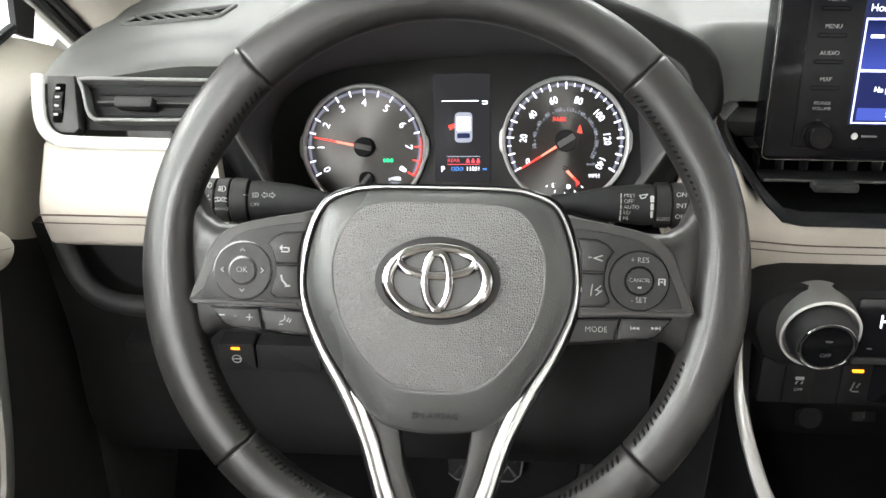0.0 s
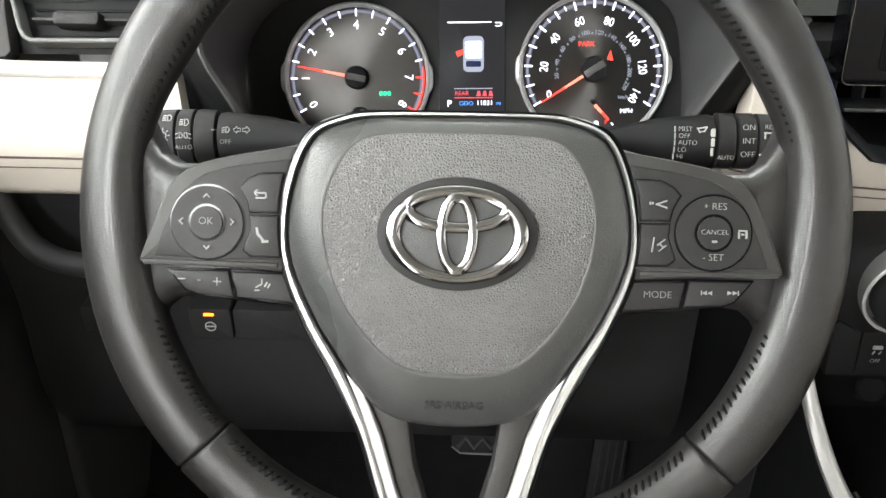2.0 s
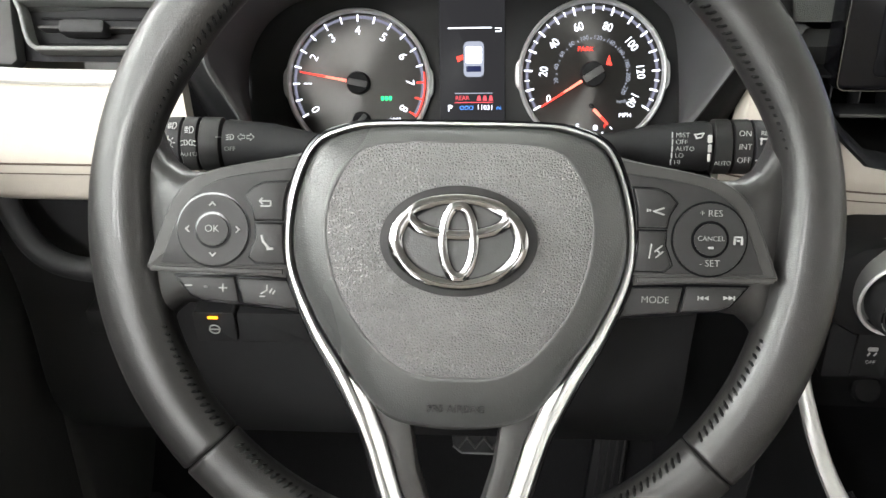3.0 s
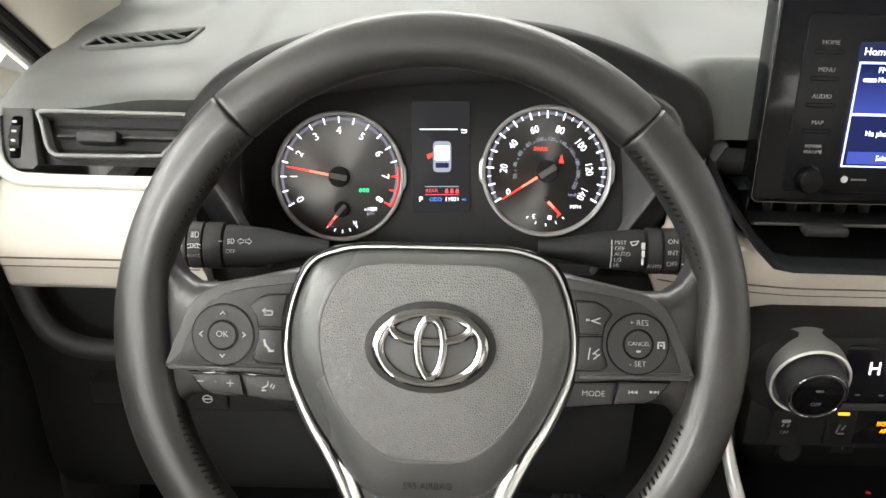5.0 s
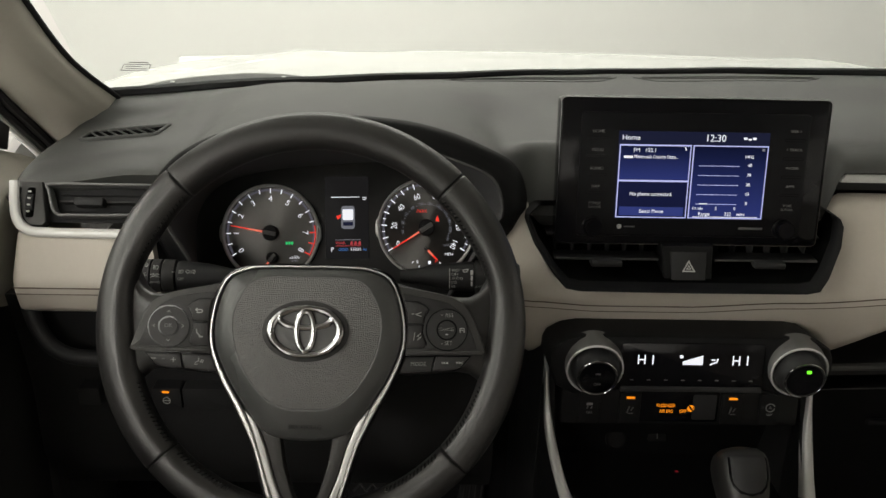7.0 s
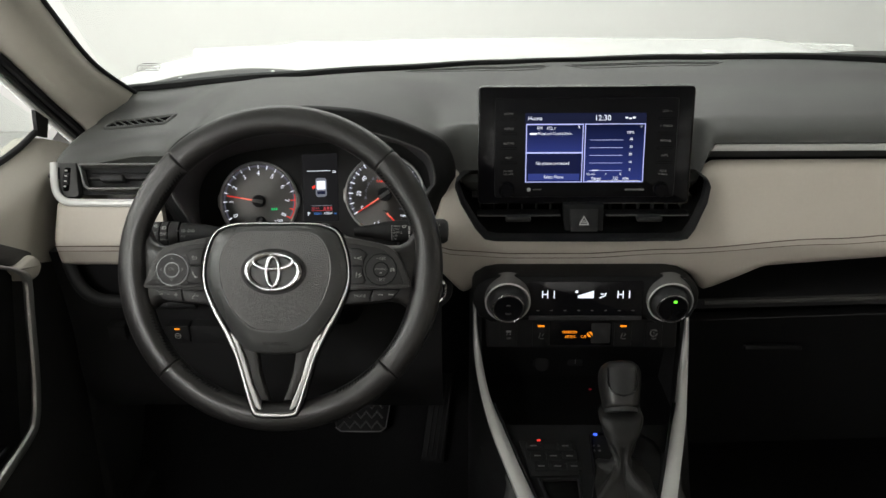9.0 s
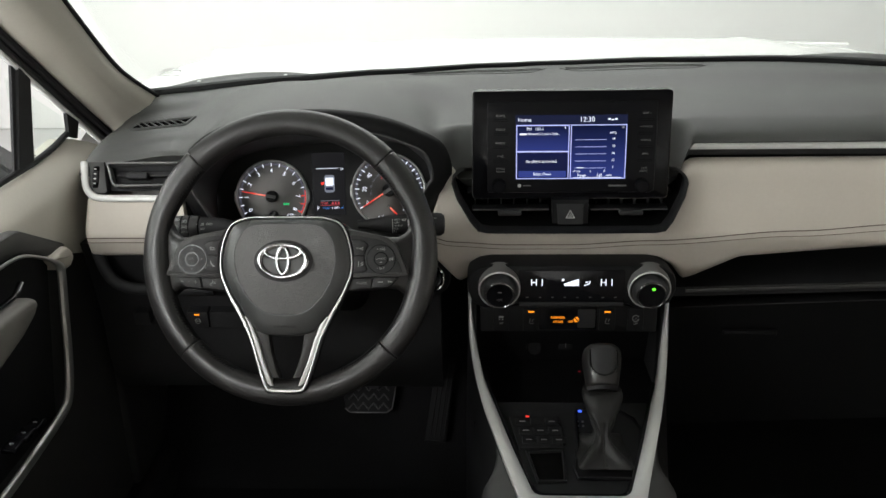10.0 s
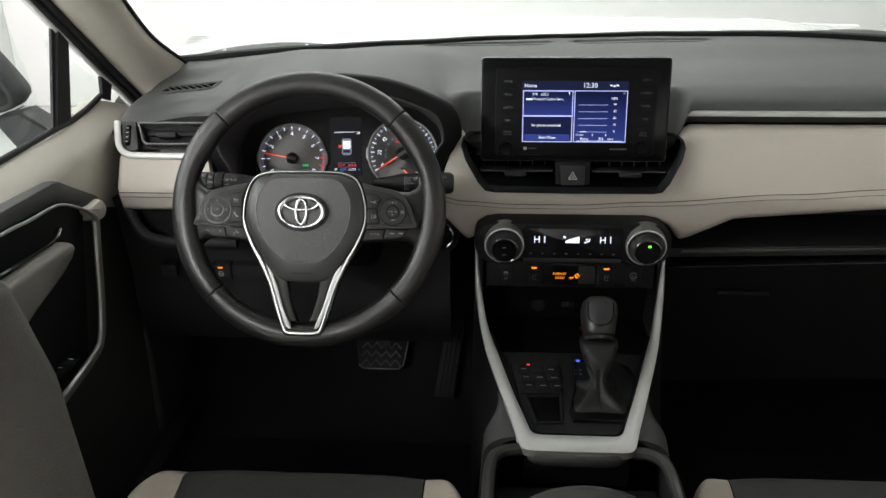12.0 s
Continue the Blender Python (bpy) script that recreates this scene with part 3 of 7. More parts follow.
B_TOP = [(-0.215, 0.672), (-0.200, 0.690), (-0.193, 0.718), (-0.187, 0.750), (-0.172, 0.757), (-0.148, 0.690), (-0.138, 0.681), (0.138, 0.681), (0.148, 0.690), (0.170, 0.750), (0.186, 0.758), (0.80, 0.759)]
B_BOT = [(-0.215, 0.655), (-0.200, 0.622), (-0.180, 0.597), (-0.164, 0.578), (-0.152, 0.583), (-0.135, 0.608), (-0.115, 0.624), (-0.09, 0.6265), (0.10, 0.6275), (0.135, 0.625), (0.158, 0.609), (0.176, 0.583), (0.190, 0.587), (0.216, 0.601), (0.256, 0.624), (0.34, 0.632), (0.48, 0.645), (0.80, 0.665)]


def beige_right(u, v):
    x = -0.215 + 1.015 * u
    if u < 0.45:
        x = -0.215 + 0.45 * (u / 0.45)
    else:
        x = 0.235 + 0.565 * ((u - 0.45) / 0.55)
    zt, zb = lerp_table(B_TOP, x), lerp_table(B_BOT, x)
    z = zt + (zb - zt) * v
    tuck = 0.010 * max(0, (v - 0.9) / 0.1) ** 2 + 0.006 * max(0, (0.06 - v) / 0.06) ** 2
    return V(x, soft_y(z) + tuck, z)


part("beige_trim", sheet(beige_right, 150, 26, V(0, 0.014, 0.002)), BEIGE, dash, "stitched beige soft trim panel", angle=50)


def seam_z(x):
    return smooth_table([(-0.21, 0.664), (-0.17, 0.655), (-0.09, 0.650), (0.0, 0.650), (0.12, 0.657), (0.33, 0.671), (0.48, 0.679), (0.8, 0.690)], x)


for off, r, name in ((0.0, 0.0007, "seam"), (-0.0075, 0.00045, "stitching")):
    part(name, tube([V(x, soft_y(seam_z(x) + off) - 0.0002, seam_z(x) + off) for x in np.linspace(-0.21, 0.8, 70)], r, 6), SEAM_DARK, dash)


def beige_left(u, v):
    x = -0.731 + (0.166 - 0.017 * max(0, 1 - v / 0.75)) * u
    z = 0.711 + (0.627 - 0.711) * v
    end = max(0, (0.05 - u) / 0.05) ** 2
    return V(x + 0.006 * max(0, v - 0.5) * end, soft_y(z) + 0.010 * end + 0.010 * max(0, (v - 0.88) / 0.12) ** 2, z)


part("beige_side_trim", sheet(beige_left, 40, 26, V(0, 0.014, 0.002)), BEIGE, dash, "stitched beige soft trim panel", angle=50)
for z0, r, name in ((0.6625, 0.0008, "seam"), (0.655, 0.0005, "stitching")):
    part(name, tube([V(x, soft_y(z0) - 0.0002, z0) for x in np.linspace(-0.728, -0.569, 20)], r, 6), SEAM_DARK, dash)

# silver strip with its black shadow gap on the passenger side
part("gap", sheet(lambda u, v: V(0.176 + 0.62 * u + 0.014 * (1 - u) * (1 - v), 0.700, 0.790 - 0.026 * v), 8, 2, V(0, 0.02, 0)), BLACK_PLASTIC, dash)
part("silver_strip", sheet(lambda u, v: V(0.190 - 0.010 * v * (1 - u) + 0.61 * u, 0.6960 - 0.0095 * math.sin(math.pi / 2 * v), 0.7850 - 0.0085 * v ** 1.6), 20, 6, V(0, 0.006, 0)), FRAME_SILVER, dash, "slim satin silver strip")

# dark lower panels
def lower_left(u, v):
    x = -0.755 + 0.56 * u
    z = 0.640 - 0.30 * v
    y = 0.655 + 0.02 * math.sin(3 * min(1, v * 1.2)) + 0.03 * max(0, v - 0.25) + 0.30 * max(0, v - 0.62) ** 2
    return V(x, y, z)


part("knee_panel", sheet(lower_left, 24, 14, V(0, 0.02, 0)), BLACK_PLASTIC, dash, "black plastic knee panel")
part("side_pocket_edge", tube(spline([(-0.722, 0.640, 0.634), (-0.712, 0.634, 0.606), (-0.698, 0.629, 0.588), (-0.676, 0.625, 0.579), (-0.64, 0.623, 0.577), (-0.54, 0.622, 0.577)], 5), 0.0095, 10), DARK_PLASTIC, dash, angle=60)
part("passenger_shelf", sheet(lambda u, v: V(0.16 + 0.64 * u, 0.655 + 0.14 * v, 0.565 + 0.020 * u - 0.006 * v), 12, 4, V(0, 0, -0.016)), BLACK_PLASTIC, dash)
# Lighter grey tube paints the highlight along the shelf's front lip.
part("shelf_lip_highlight", tube([V(x, 0.654, 0.560 + 0.031 * (x - 0.16)) for x in np.linspace(0.185, 0.795, 12)], 0.0045, 8), SHOULDER, dash)
part("shelf_back", sheet(lambda u, v: V(0.16 + 0.64 * u, 0.80 - 0.13 * v ** 2, 0.57 + 0.10 * v), 8, 4, V(0, 0.02, 0)), BLACK_PLASTIC, dash)
glove = thing("glovebox", "black plastic glovebox lid with a recessed pull", "glovebox", (0.45, 0.66, 0.4))
part("lid", sheet(lambda u, v: V(0.165 + 0.62 * u, 0.648 + 0.010 * math.sin(3.1 * v) + 0.05 * v, 0.534 + 0.026 * u - 0.25 * v), 14, 12, V(0, 0.025, 0)), CONSOLE_BLACK, glove)
# Thin tube, paler than the lid, for the highlight on its top edge.
part("lid_edge_highlight", tube([V(x, 0.6475, 0.534 + 0.042 * (x - 0.165)) for x in np.linspace(0.185, 0.78, 12)], 0.0012, 6), BLACK_PLASTIC, glove)
part("pull", rbox((0.085, 0.010, 0.010), (0.292, 0.654, 0.487), 0.004), CONSOLE_BLACK, glove)

# ---- air vent at the door end of the dashboard ----
side_vent = thing("side_air_vent", "black air vent in a satin silver surround", "air vent", (-0.65, 0.68, 0.72))
arc = spline([(-0.737, 0.683, 0.764), (-0.735, 0.672, 0.745), (-0.730, 0.661, 0.728), (-0.718, 0.6535, 0.7185), (-0.700, 0.6515, 0.7160), (-0.64, 0.651, 0.7155), (-0.584, 0.651, 0.7155)], 6)
part("silver_surround", tube(arc, 0.0056, 10, flat=0.8, up=V(0, -0.83, 0.55)), SILVER, side_vent, "satin silver surround")
part("recess", sheet(lambda u, v: V(-0.722 + 0.150 * u, 0.704 - 0.026 * v, 0.759 - 0.041 * v), 6, 4, V(0, 0.02, 0)), BLACK_PLASTIC, side_vent)
SV = plane_frame((-0.640, 0.6745, 0.7405), 32)
part("wheel_plate", plate([(-0.092, 0.026), (-0.068, 0.026), (-0.0645, 0.004), (-0.060, -0.020), (-0.064, -0.024), (-0.078, -0.024), (-0.085, -0.018), (-0.0885, -0.010)], -0.012, 0.001, 0.002, SV), SHOULDER, side_vent)
part("thumbwheel", lathe([(0.004, -0.004), (0.0165, -0.004), (0.0165, 0.004), (0.004, 0.004)], SV @ Matrix.Translation((-0.079, 0.002, -0.011)) @ Matrix.Rotation(radians(90), 4, "Y"), 28, ribs=1, rib=0.001), BLACK_PLASTIC, side_vent)
for k in range(4):
    bar(0.0036, 0.0018, SV, -0.0785, 0.013 - 0.0075 * k, 0.0058, WHITE_INK, side_vent, "mark", thick=0.0006)
fr_o = spline([(-0.062, 0.0235, 0), (-0.045, 0.0245, 0), (0.03, 0.0245, 0), (0.0535, 0.0243, 0), (0.0565, 0.0215, 0), (0.0520, 0.0055, 0), (0.0405, -0.0095, 0), (0.030, -0.0130, 0), (-0.038, -0.0140, 0), (-0.048, -0.0130, 0), (-0.0545, -0.0060, 0), (-0.0605, 0.0130, 0), (-0.0640, 0.0205, 0)], 4, True)
fr_i = inset_ring(fr_o, 0.0032)
part("frame", band(fr_o, fr_i, -0.010, 0.004, 0.001, SV), VENT_GREY, side_vent)
# Flat plate coloured as the shade inside the thumbwheel slot.
part("wheel_slot", plate(round_rect(0.0085, 0.034, 0.002, -0.0785, 0.0015), -0.006, 0.0016, 0.0004, SV), RECESS_SHADE, side_vent)
for k, v in enumerate((0.014, 0.0045, -0.005)):
    part("blade", rbox((0.104 - 0.006 * k, 0.002, 0.014), (0, v, -0.010 if k == 1 else -0.020), 0.0008, SV), CONSOLE_BLACK if k != 1 else SWITCH_PLASTIC, side_vent)
for k in range(6):
    part("rear_blade", rbox((0.0016, 0.030, 0.010), (-0.045 + 0.018 * k, 0.006, -0.022), 0.0006, SV), BLACK_PLASTIC, side_vent)
part("tab", rbox((0.033, 0.010, 0.016), (-0.014, 0.003, -0.002), 0.003, SV), DARK_PLASTIC, side_vent)

# ---- steering wheel ----
MW = plane_frame((-0.386, 0.478, 0.697), 25)
wheel = thing("steering_wheel", "black leather steering wheel with silver trim and switches", "steering wheel", (-0.386, 0.50, 0.69))
RC, RA, RB = 0.1805, 0.0176, 0.0160
MR = MW @ Matrix.Translation((0.0010, -0.0020, -0.0100))


def thumb_dip(a):
    """The rim is slimmer on its inner side just above the side spokes."""
    off = math.degrees(math.asin(math.sin(a)))
    return 0.0055 * math.exp(-((off - 13) / 13) ** 2)


def rim_segment(a0, a1, n, wide=0.0):
    rings = []
    span = abs(a1 - a0)
    ends = (0.0, 0.10 / span, 0.35 / span)
    for t in sorted(set(ends) | {1 - q for q in ends} | {(k + 0.5) / n for k in range(n)}):
        a = radians(a0 + (a1 - a0) * t)
        e = min(t, 1 - t) * abs(a1 - a0)
        groove = 0.0016 * max(0, 1 - e / 0.35) ** 2
        thumb = wide * math.sin(math.pi * t) ** 2 - (thumb_dip(a) if wide else 0.0)
        ring = []
        for j in range(24):
            b = 2 * math.pi * j / 24
            c, s = math.cos(b), math.sin(b)
            rr = RC + (RA - groove + (thumb if c < 0 else 0.0)) * math.copysign(abs(c) ** 0.9, c)
            ring.append(MR @ V(rr * math.cos(a), rr * math.sin(a), (RB - groove) * math.copysign(abs(s) ** 0.9, s)))
        rings.append(ring)
    return loft(rings)


SEAMS = (45.5, 134.3, 222.6, 317.2)
part("rim_upper", rim_segment(45.6, 134.2, 50), RIM_LEATHER, wheel, "smooth black leather rim", angle=60)
part("rim_left", rim_segment(134.4, 222.5, 50, 0.002), RIM_LEATHER, wheel, angle=60)
part("rim_lower", rim_segment(222.7, 317.1, 50), RIM_LEATHER, wheel, angle=60)
part("rim_right", rim_segment(-42.7, 45.4, 50, 0.002), RIM_LEATHER, wheel, angle=60)
for a in SEAMS:
    ca, sa = math.cos(radians(a)), math.sin(radians(a))
    pts = [MR @ V((RC + 0.0157 * math.cos(b)) * ca, (RC + 0.0157 * math.cos(b)) * sa, 0.0141 * math.sin(b)) for b in np.linspace(0, 2 * math.pi, 25)[:-1]]
    part("seam", tube(pts, 0.0007, 5, True), STITCH, wheel)


def rim_point(a, b, out=0.0):
    ca, sa = math.cos(radians(a)), math.sin(radians(a))
    rr = RC + (RA + out - (thumb_dip(radians(a)) if abs(math.cos(radians(a))) > 0.71 else 0.0)) * math.cos(radians(b))
    return MR @ V(rr * ca, rr * sa, (RB + out) * math.sin(radians(b)))


def stitch_run(a0, a1, n):
    bm = bmesh.new()
    for k in range(n):
        a = a0 + (a1 - a0) * (k + 0.5) / n
        d = (a1 - a0) / n * 0.30
        tube([rim_point(a - d, 138, -0.0003), rim_point(a, 147, 0.0012), rim_point(a + d, 157, -0.0003)], 0.0009, 6, bm=bm)
    return bm


part("stitching", stitch_run(136, 166, 20), STITCH, wheel)
part("stitching", stitch_run(199, 221, 15), STITCH, wheel)
part("stitching", stitch_run(14, 44, 20), STITCH, wheel)
part("stitching", stitch_run(-41, -19, 15), STITCH, wheel)
part("stitching", stitch_run(225, 245, 14), STITCH, wheel)
part("stitching", stitch_run(295, 315, 14), STITCH, wheel)

PAD = [(0, 49), (40, 48.5), (56, 46), (71.5, 39), (80.5, 21), (85.6, -4.5), (83.2, -26.5), (71.4, -53.5), (58.2, -74), (43.6, -94.5), (28, -104), (0, -107)]
GRAIN = [(0, 40.3), (30, 40), (48, 36.5), (58, 25.5), (65.5, 6.5), (65, -15.5), (57, -40.5), (40.4, -63.5), (22.5, -75.5), (0, -77.5)]


def both_sides(half):
    return [(x / 1000, y / 1000, 0) for x, y in half] + [(-x / 1000, y / 1000, 0) for x, y in half[-2:0:-1]]


def polar(outline, n=96, c=(0, -0.016)):
    """The outline again, at even angles round c."""
    P = spline(outline, 10, True)
    A = [math.atan2(p.y - c[1], p.x - c[0]) for p in P]
    R = [math.hypot(p.x - c[0], p.y - c[1]) for p in P]
    order = sorted(range(len(A)), key=lambda i: A[i])
    xs, ys = [A[i] for i in order], [R[i] for i in order]
    out = []
    for k in range(n):
        a = -math.pi + 2 * math.pi * k / n
        r = float(np.interp(a, xs, ys, period=2 * math.pi))
        out.append((c[0] + r * math.cos(a), c[1] + r * math.sin(a)))
    return out


pad_o, pad_g = polar(both_sides(PAD)), polar(both_sides(GRAIN))


def blend_ring(a, b, s, h):
    return [MW @ V(p[0] + (q[0] - p[0]) * s, p[1] + (q[1] - p[1]) * s, h) for p, q in zip(a, b)]


def shrink(a, s, h, c=(0, -0.016)):
    return [MW @ V(c[0] + (p[0] - c[0]) * s, c[1] + (p[1] - c[1]) * s, h) for p in a]


pad_part = part("airbag_cover", loft([shrink(pad_o, 0.97, -0.03), blend_ring(pad_o, pad_g, 0.0, 0.003), blend_ring(pad_o, pad_g, 0.03, 0.0075), blend_ring(pad_o, pad_g, 0.14, 0.0102), blend_ring(pad_o, pad_g, 0.5, 0.0138), blend_ring(pad_o, pad_g, 0.92, 0.0166), blend_ring(pad_o, pad_g, 1.0, 0.0168), shrink(pad_g, 0.97, 0.0155)]), PAD_SMOOTH, wheel, "satin black airbag cover", angle=60)
part("grained_centre", loft([shrink(pad_g, 0.997, 0.012), shrink(pad_g, 0.997, 0.0166), shrink(pad_g, 0.965, 0.0174), shrink(pad_g, 0.86, 0.0190), shrink(pad_g, 0.75, 0.0205), shrink(pad_g, 0.62, 0.0219), shrink(pad_g, 0.5, 0.0229), shrink(pad_g, 0.25, 0.0238), shrink(pad_g, 0.05, 0.0240)]), PAD_GRAIN, pad_part, "grained grey soft centre", angle=60)
letters("SRS AIRBAG", 0.0056, MW, 0.0, -0.0935, 0.0148, KEY_PLASTIC, pad_part, "embossed_legend", thick=0.0003)

# oval emblem: plain chrome ellipses on a dark oval
EC = MW @ Matrix.Translation((0.0, -0.008, 0.0232))
emblem = part("emblem_base", lathe([(0.5, 0.0), (1.0, 0.0), (1.0, 0.0008), (0.93, 0.0012), (0.5, 0.0012)], EC @ Matrix.Diagonal((0.0386, 0.0272, 1, 1)), 64), KEY_PLASTIC, wheel, "dark oval with plain chrome ellipses")


def ellipse_ring(a, b, cx, cy, r, flat, h, n=72, swell=0.0):
    path = [EC @ V(cx + a * math.cos(t), cy + b * math.sin(t), h) for t in np.linspace(0, 2 * math.pi, n + 1)[:-1]]
    rad = [r * (1 + swell * abs(math.cos(t)) ** 2) for t in np.linspace(0, 2 * math.pi, n + 1)[:-1]]
    return tube(path, rad, 10, True, flat, MW.to_3x3() @ V(0, 0, 1))


part("field", lathe([(0.5, 0.0), (1.0, 0.0), (1.0, 0.0016), (0.5, 0.0017)], EC @ Matrix.Diagonal((0.0305, 0.0204, 1, 1)), 64), PAD_SMOOTH, emblem, "grey field")
part("chrome_ellipse", ellipse_ring(0.0306, 0.0210, 0, 0, 0.0028, 0.8, 0.0025, swell=0.42), CHROME, emblem, "polished chrome")
part("chrome_ellipse", ellipse_ring(0.0236, 0.0088, 0, 0.0120, 0.0028, 0.75, 0.0029, swell=0.15), CHROME, emblem, "polished chrome")
part("chrome_ellipse", ellipse_ring(0.0076, 0.0174, 0, 0.0002, 0.0029, 0.75, 0.0034, swell=-0.1), CHROME, emblem, "polished chrome")

# silver trim: a slim line round the cover that widens into the lower spoke
T_OUT = [(0, 50.9), (40, 50.5), (57.4, 48.1), (73.4, 40.3), (83, 21.3), (88.0, -4.5), (86.2, -28), (75.2, -56), (63.6, -77), (54.0, -96), (46, -114), (37.5, -142), (27.8, -172), (20, -179), (0, -180)]
T_IN = [(0, 49.2), (40, 48.8), (56.4, 46.3), (71.8, 39.2), (81.2, 21), (85.8, -4.5), (83.4, -26.8), (71.6, -53.8), (58.6, -75.5), (49.4, -95), (42.8, -113.6), (34.3, -141.2), (24.8, -170), (18.0, -175.0), (0, -175.8)]
t_o, t_i = spline(both_sides(T_OUT), 6, True), spline(both_sides(T_IN), 6, True)


def risen(bm):
    """Lifts the foot of the lower spoke over the face of the rim."""
    inv = MW.inverted()
    for v in bm.verts:
        q = inv @ v.co
        if q.y < -0.115:
            v.co = MW @ V(q.x, q.y, q.z + 0.0010 * min(1, (-0.115 - q.y) / 0.045))
    return bm


part("silver_trim", risen(band(t_o, t_i, -0.006, 0.0105, 0.0015, MW)), BRIGHT_TRIM, wheel, "brushed silver trim loop")
part("trim_gap", risen(band(spline(both_sides([(x * 1.022 + (0.6 if x else 0), y * 1.012 + (0.7 if y > 0 else 0)) for x, y in T_OUT[:10]] + [(48.5, -114), (40, -143), (29.8, -174), (21, -181.4), (0, -182.5)]), 6, True), t_o, -0.006, 0.0068, 0.0006, MW)), GLOSS_BLACK, wheel)
for sx in (-1, 1):
    satin = [(sx * x / 1000, y / 1000) for x, y in ((55.5, -79.5), (49.2, -95), (42.6, -113.6), (34.1, -141.2), (24.6, -167.6), (20.0, -171.5), (16.5, -171.5), (20.5, -161), (29.0, -140), (37.2, -112), (45.8, -90))]
    part("satin_strip", risen(plate(satin if sx < 0 else satin[::-1], -0.010, 0.0078, 0.001, MW)), SILVER, wheel, "satin silver inner strip")
    strip = [(sx * x / 1000, y / 1000) for x, y in ((44.5, -93), (36.2, -112), (28.2, -140), (19.5, -161), (8.5, -162), (13.5, -150), (20, -128), (24, -100), (30, -95))]
    part("lower_spoke", risen(plate(strip if sx > 0 else strip[::-1], -0.012, 0.004, 0.002, MW)), SWITCH_PLASTIC, wheel)
part("hub_back", lathe([(0.02, -0.07), (0.042, -0.07), (0.046, -0.05), (0.046, -0.014), (0.03, -0.012)], MW, 40), BLACK_PLASTIC, wheel)


def side_of(sx, pts):
    out = [(sx * x / 1000, y / 1000) for x, y in pts]
    return out if sx > 0 else out[::-1]


BEZEL = [(80.5, 34), (115, 28), (134, 22.5), (146, 12), (154, -6), (161, -24), (161, -26), (85.5, -30), (88, -8), (86.6, 10)]
FACE = [(83.5, 27), (114, 22.5), (129, 17.5), (140, 8), (147, -6), (153, -22), (153, -23), (87, -24), (89, -5), (87.6, 12)]
UPPER_KEY = [(87, 19.8), (99, 19.3), (105, 16.5), (108.8, 12.3), (105, 6), (104.0, 0.2), (90, 0.2), (89.2, 10)]
LOWER_KEY = [(90, -1.8), (103.8, -1.8), (103.4, -9), (106.3, -16.5), (107.0, -19.0), (103.5, -22), (88.6, -22), (89.8, -12)]
LOW_BAR = [(86, -31), (113.8, -30.4), (111, -43.2), (81, -46)]
LOW_BAR2 = [(116, -30), (146, -30), (138, -39.5), (132, -42), (113.2, -43.0)]
BEZEL = [(1000 * p.x, 1000 * p.y) for p in spline([(x / 1000, y / 1000, 0) for x, y in BEZEL[:6]], 5)] + BEZEL[6:]
FACE = [(1000 * p.x, 1000 * p.y) for p in spline([(x / 1000, y / 1000, 0) for x, y in FACE[:6]], 5)] + FACE[6:]
SP_TOP = [(0.066, 0.040), (0.086, 0.0345), (0.112, 0.0285), (0.134, 0.0242), (0.147, 0.0245), (0.156, 0.0300), (0.163, 0.0415), (0.168, 0.0560)]
SP_LOW = [(0.066, -0.060), (0.084, -0.0490), (0.110, -0.0470), (0.134, -0.0440), (0.147, -0.0460), (0.156, -0.0530), (0.163, -0.0640), (0.168, -0.0760)]
SP_MID = [(0.066, 0.0010), (0.130, 0.0015), (0.140, 0.0010), (0.150, -0.0012), (0.158, -0.0040), (0.164, -0.0060), (0.168, -0.0070)]


def spoke_skin(sx):
    """Leather that runs out from the hub and flows up on to the rim."""
    def fn(u, v):
        x = 0.066 + 0.102 * u
        a, b = lerp_table(SP_TOP, x), lerp_table(SP_LOW, x)
        t = 2 * v - 1
        return MW @ V(sx * x, (a + b) / 2 + (a - b) / 2 * t, lerp_table(SP_MID, x) - 0.009 * abs(t) ** 8)
    return sheet(fn, 34, 28, MW.to_3x3() @ V(0, 0, -0.016))


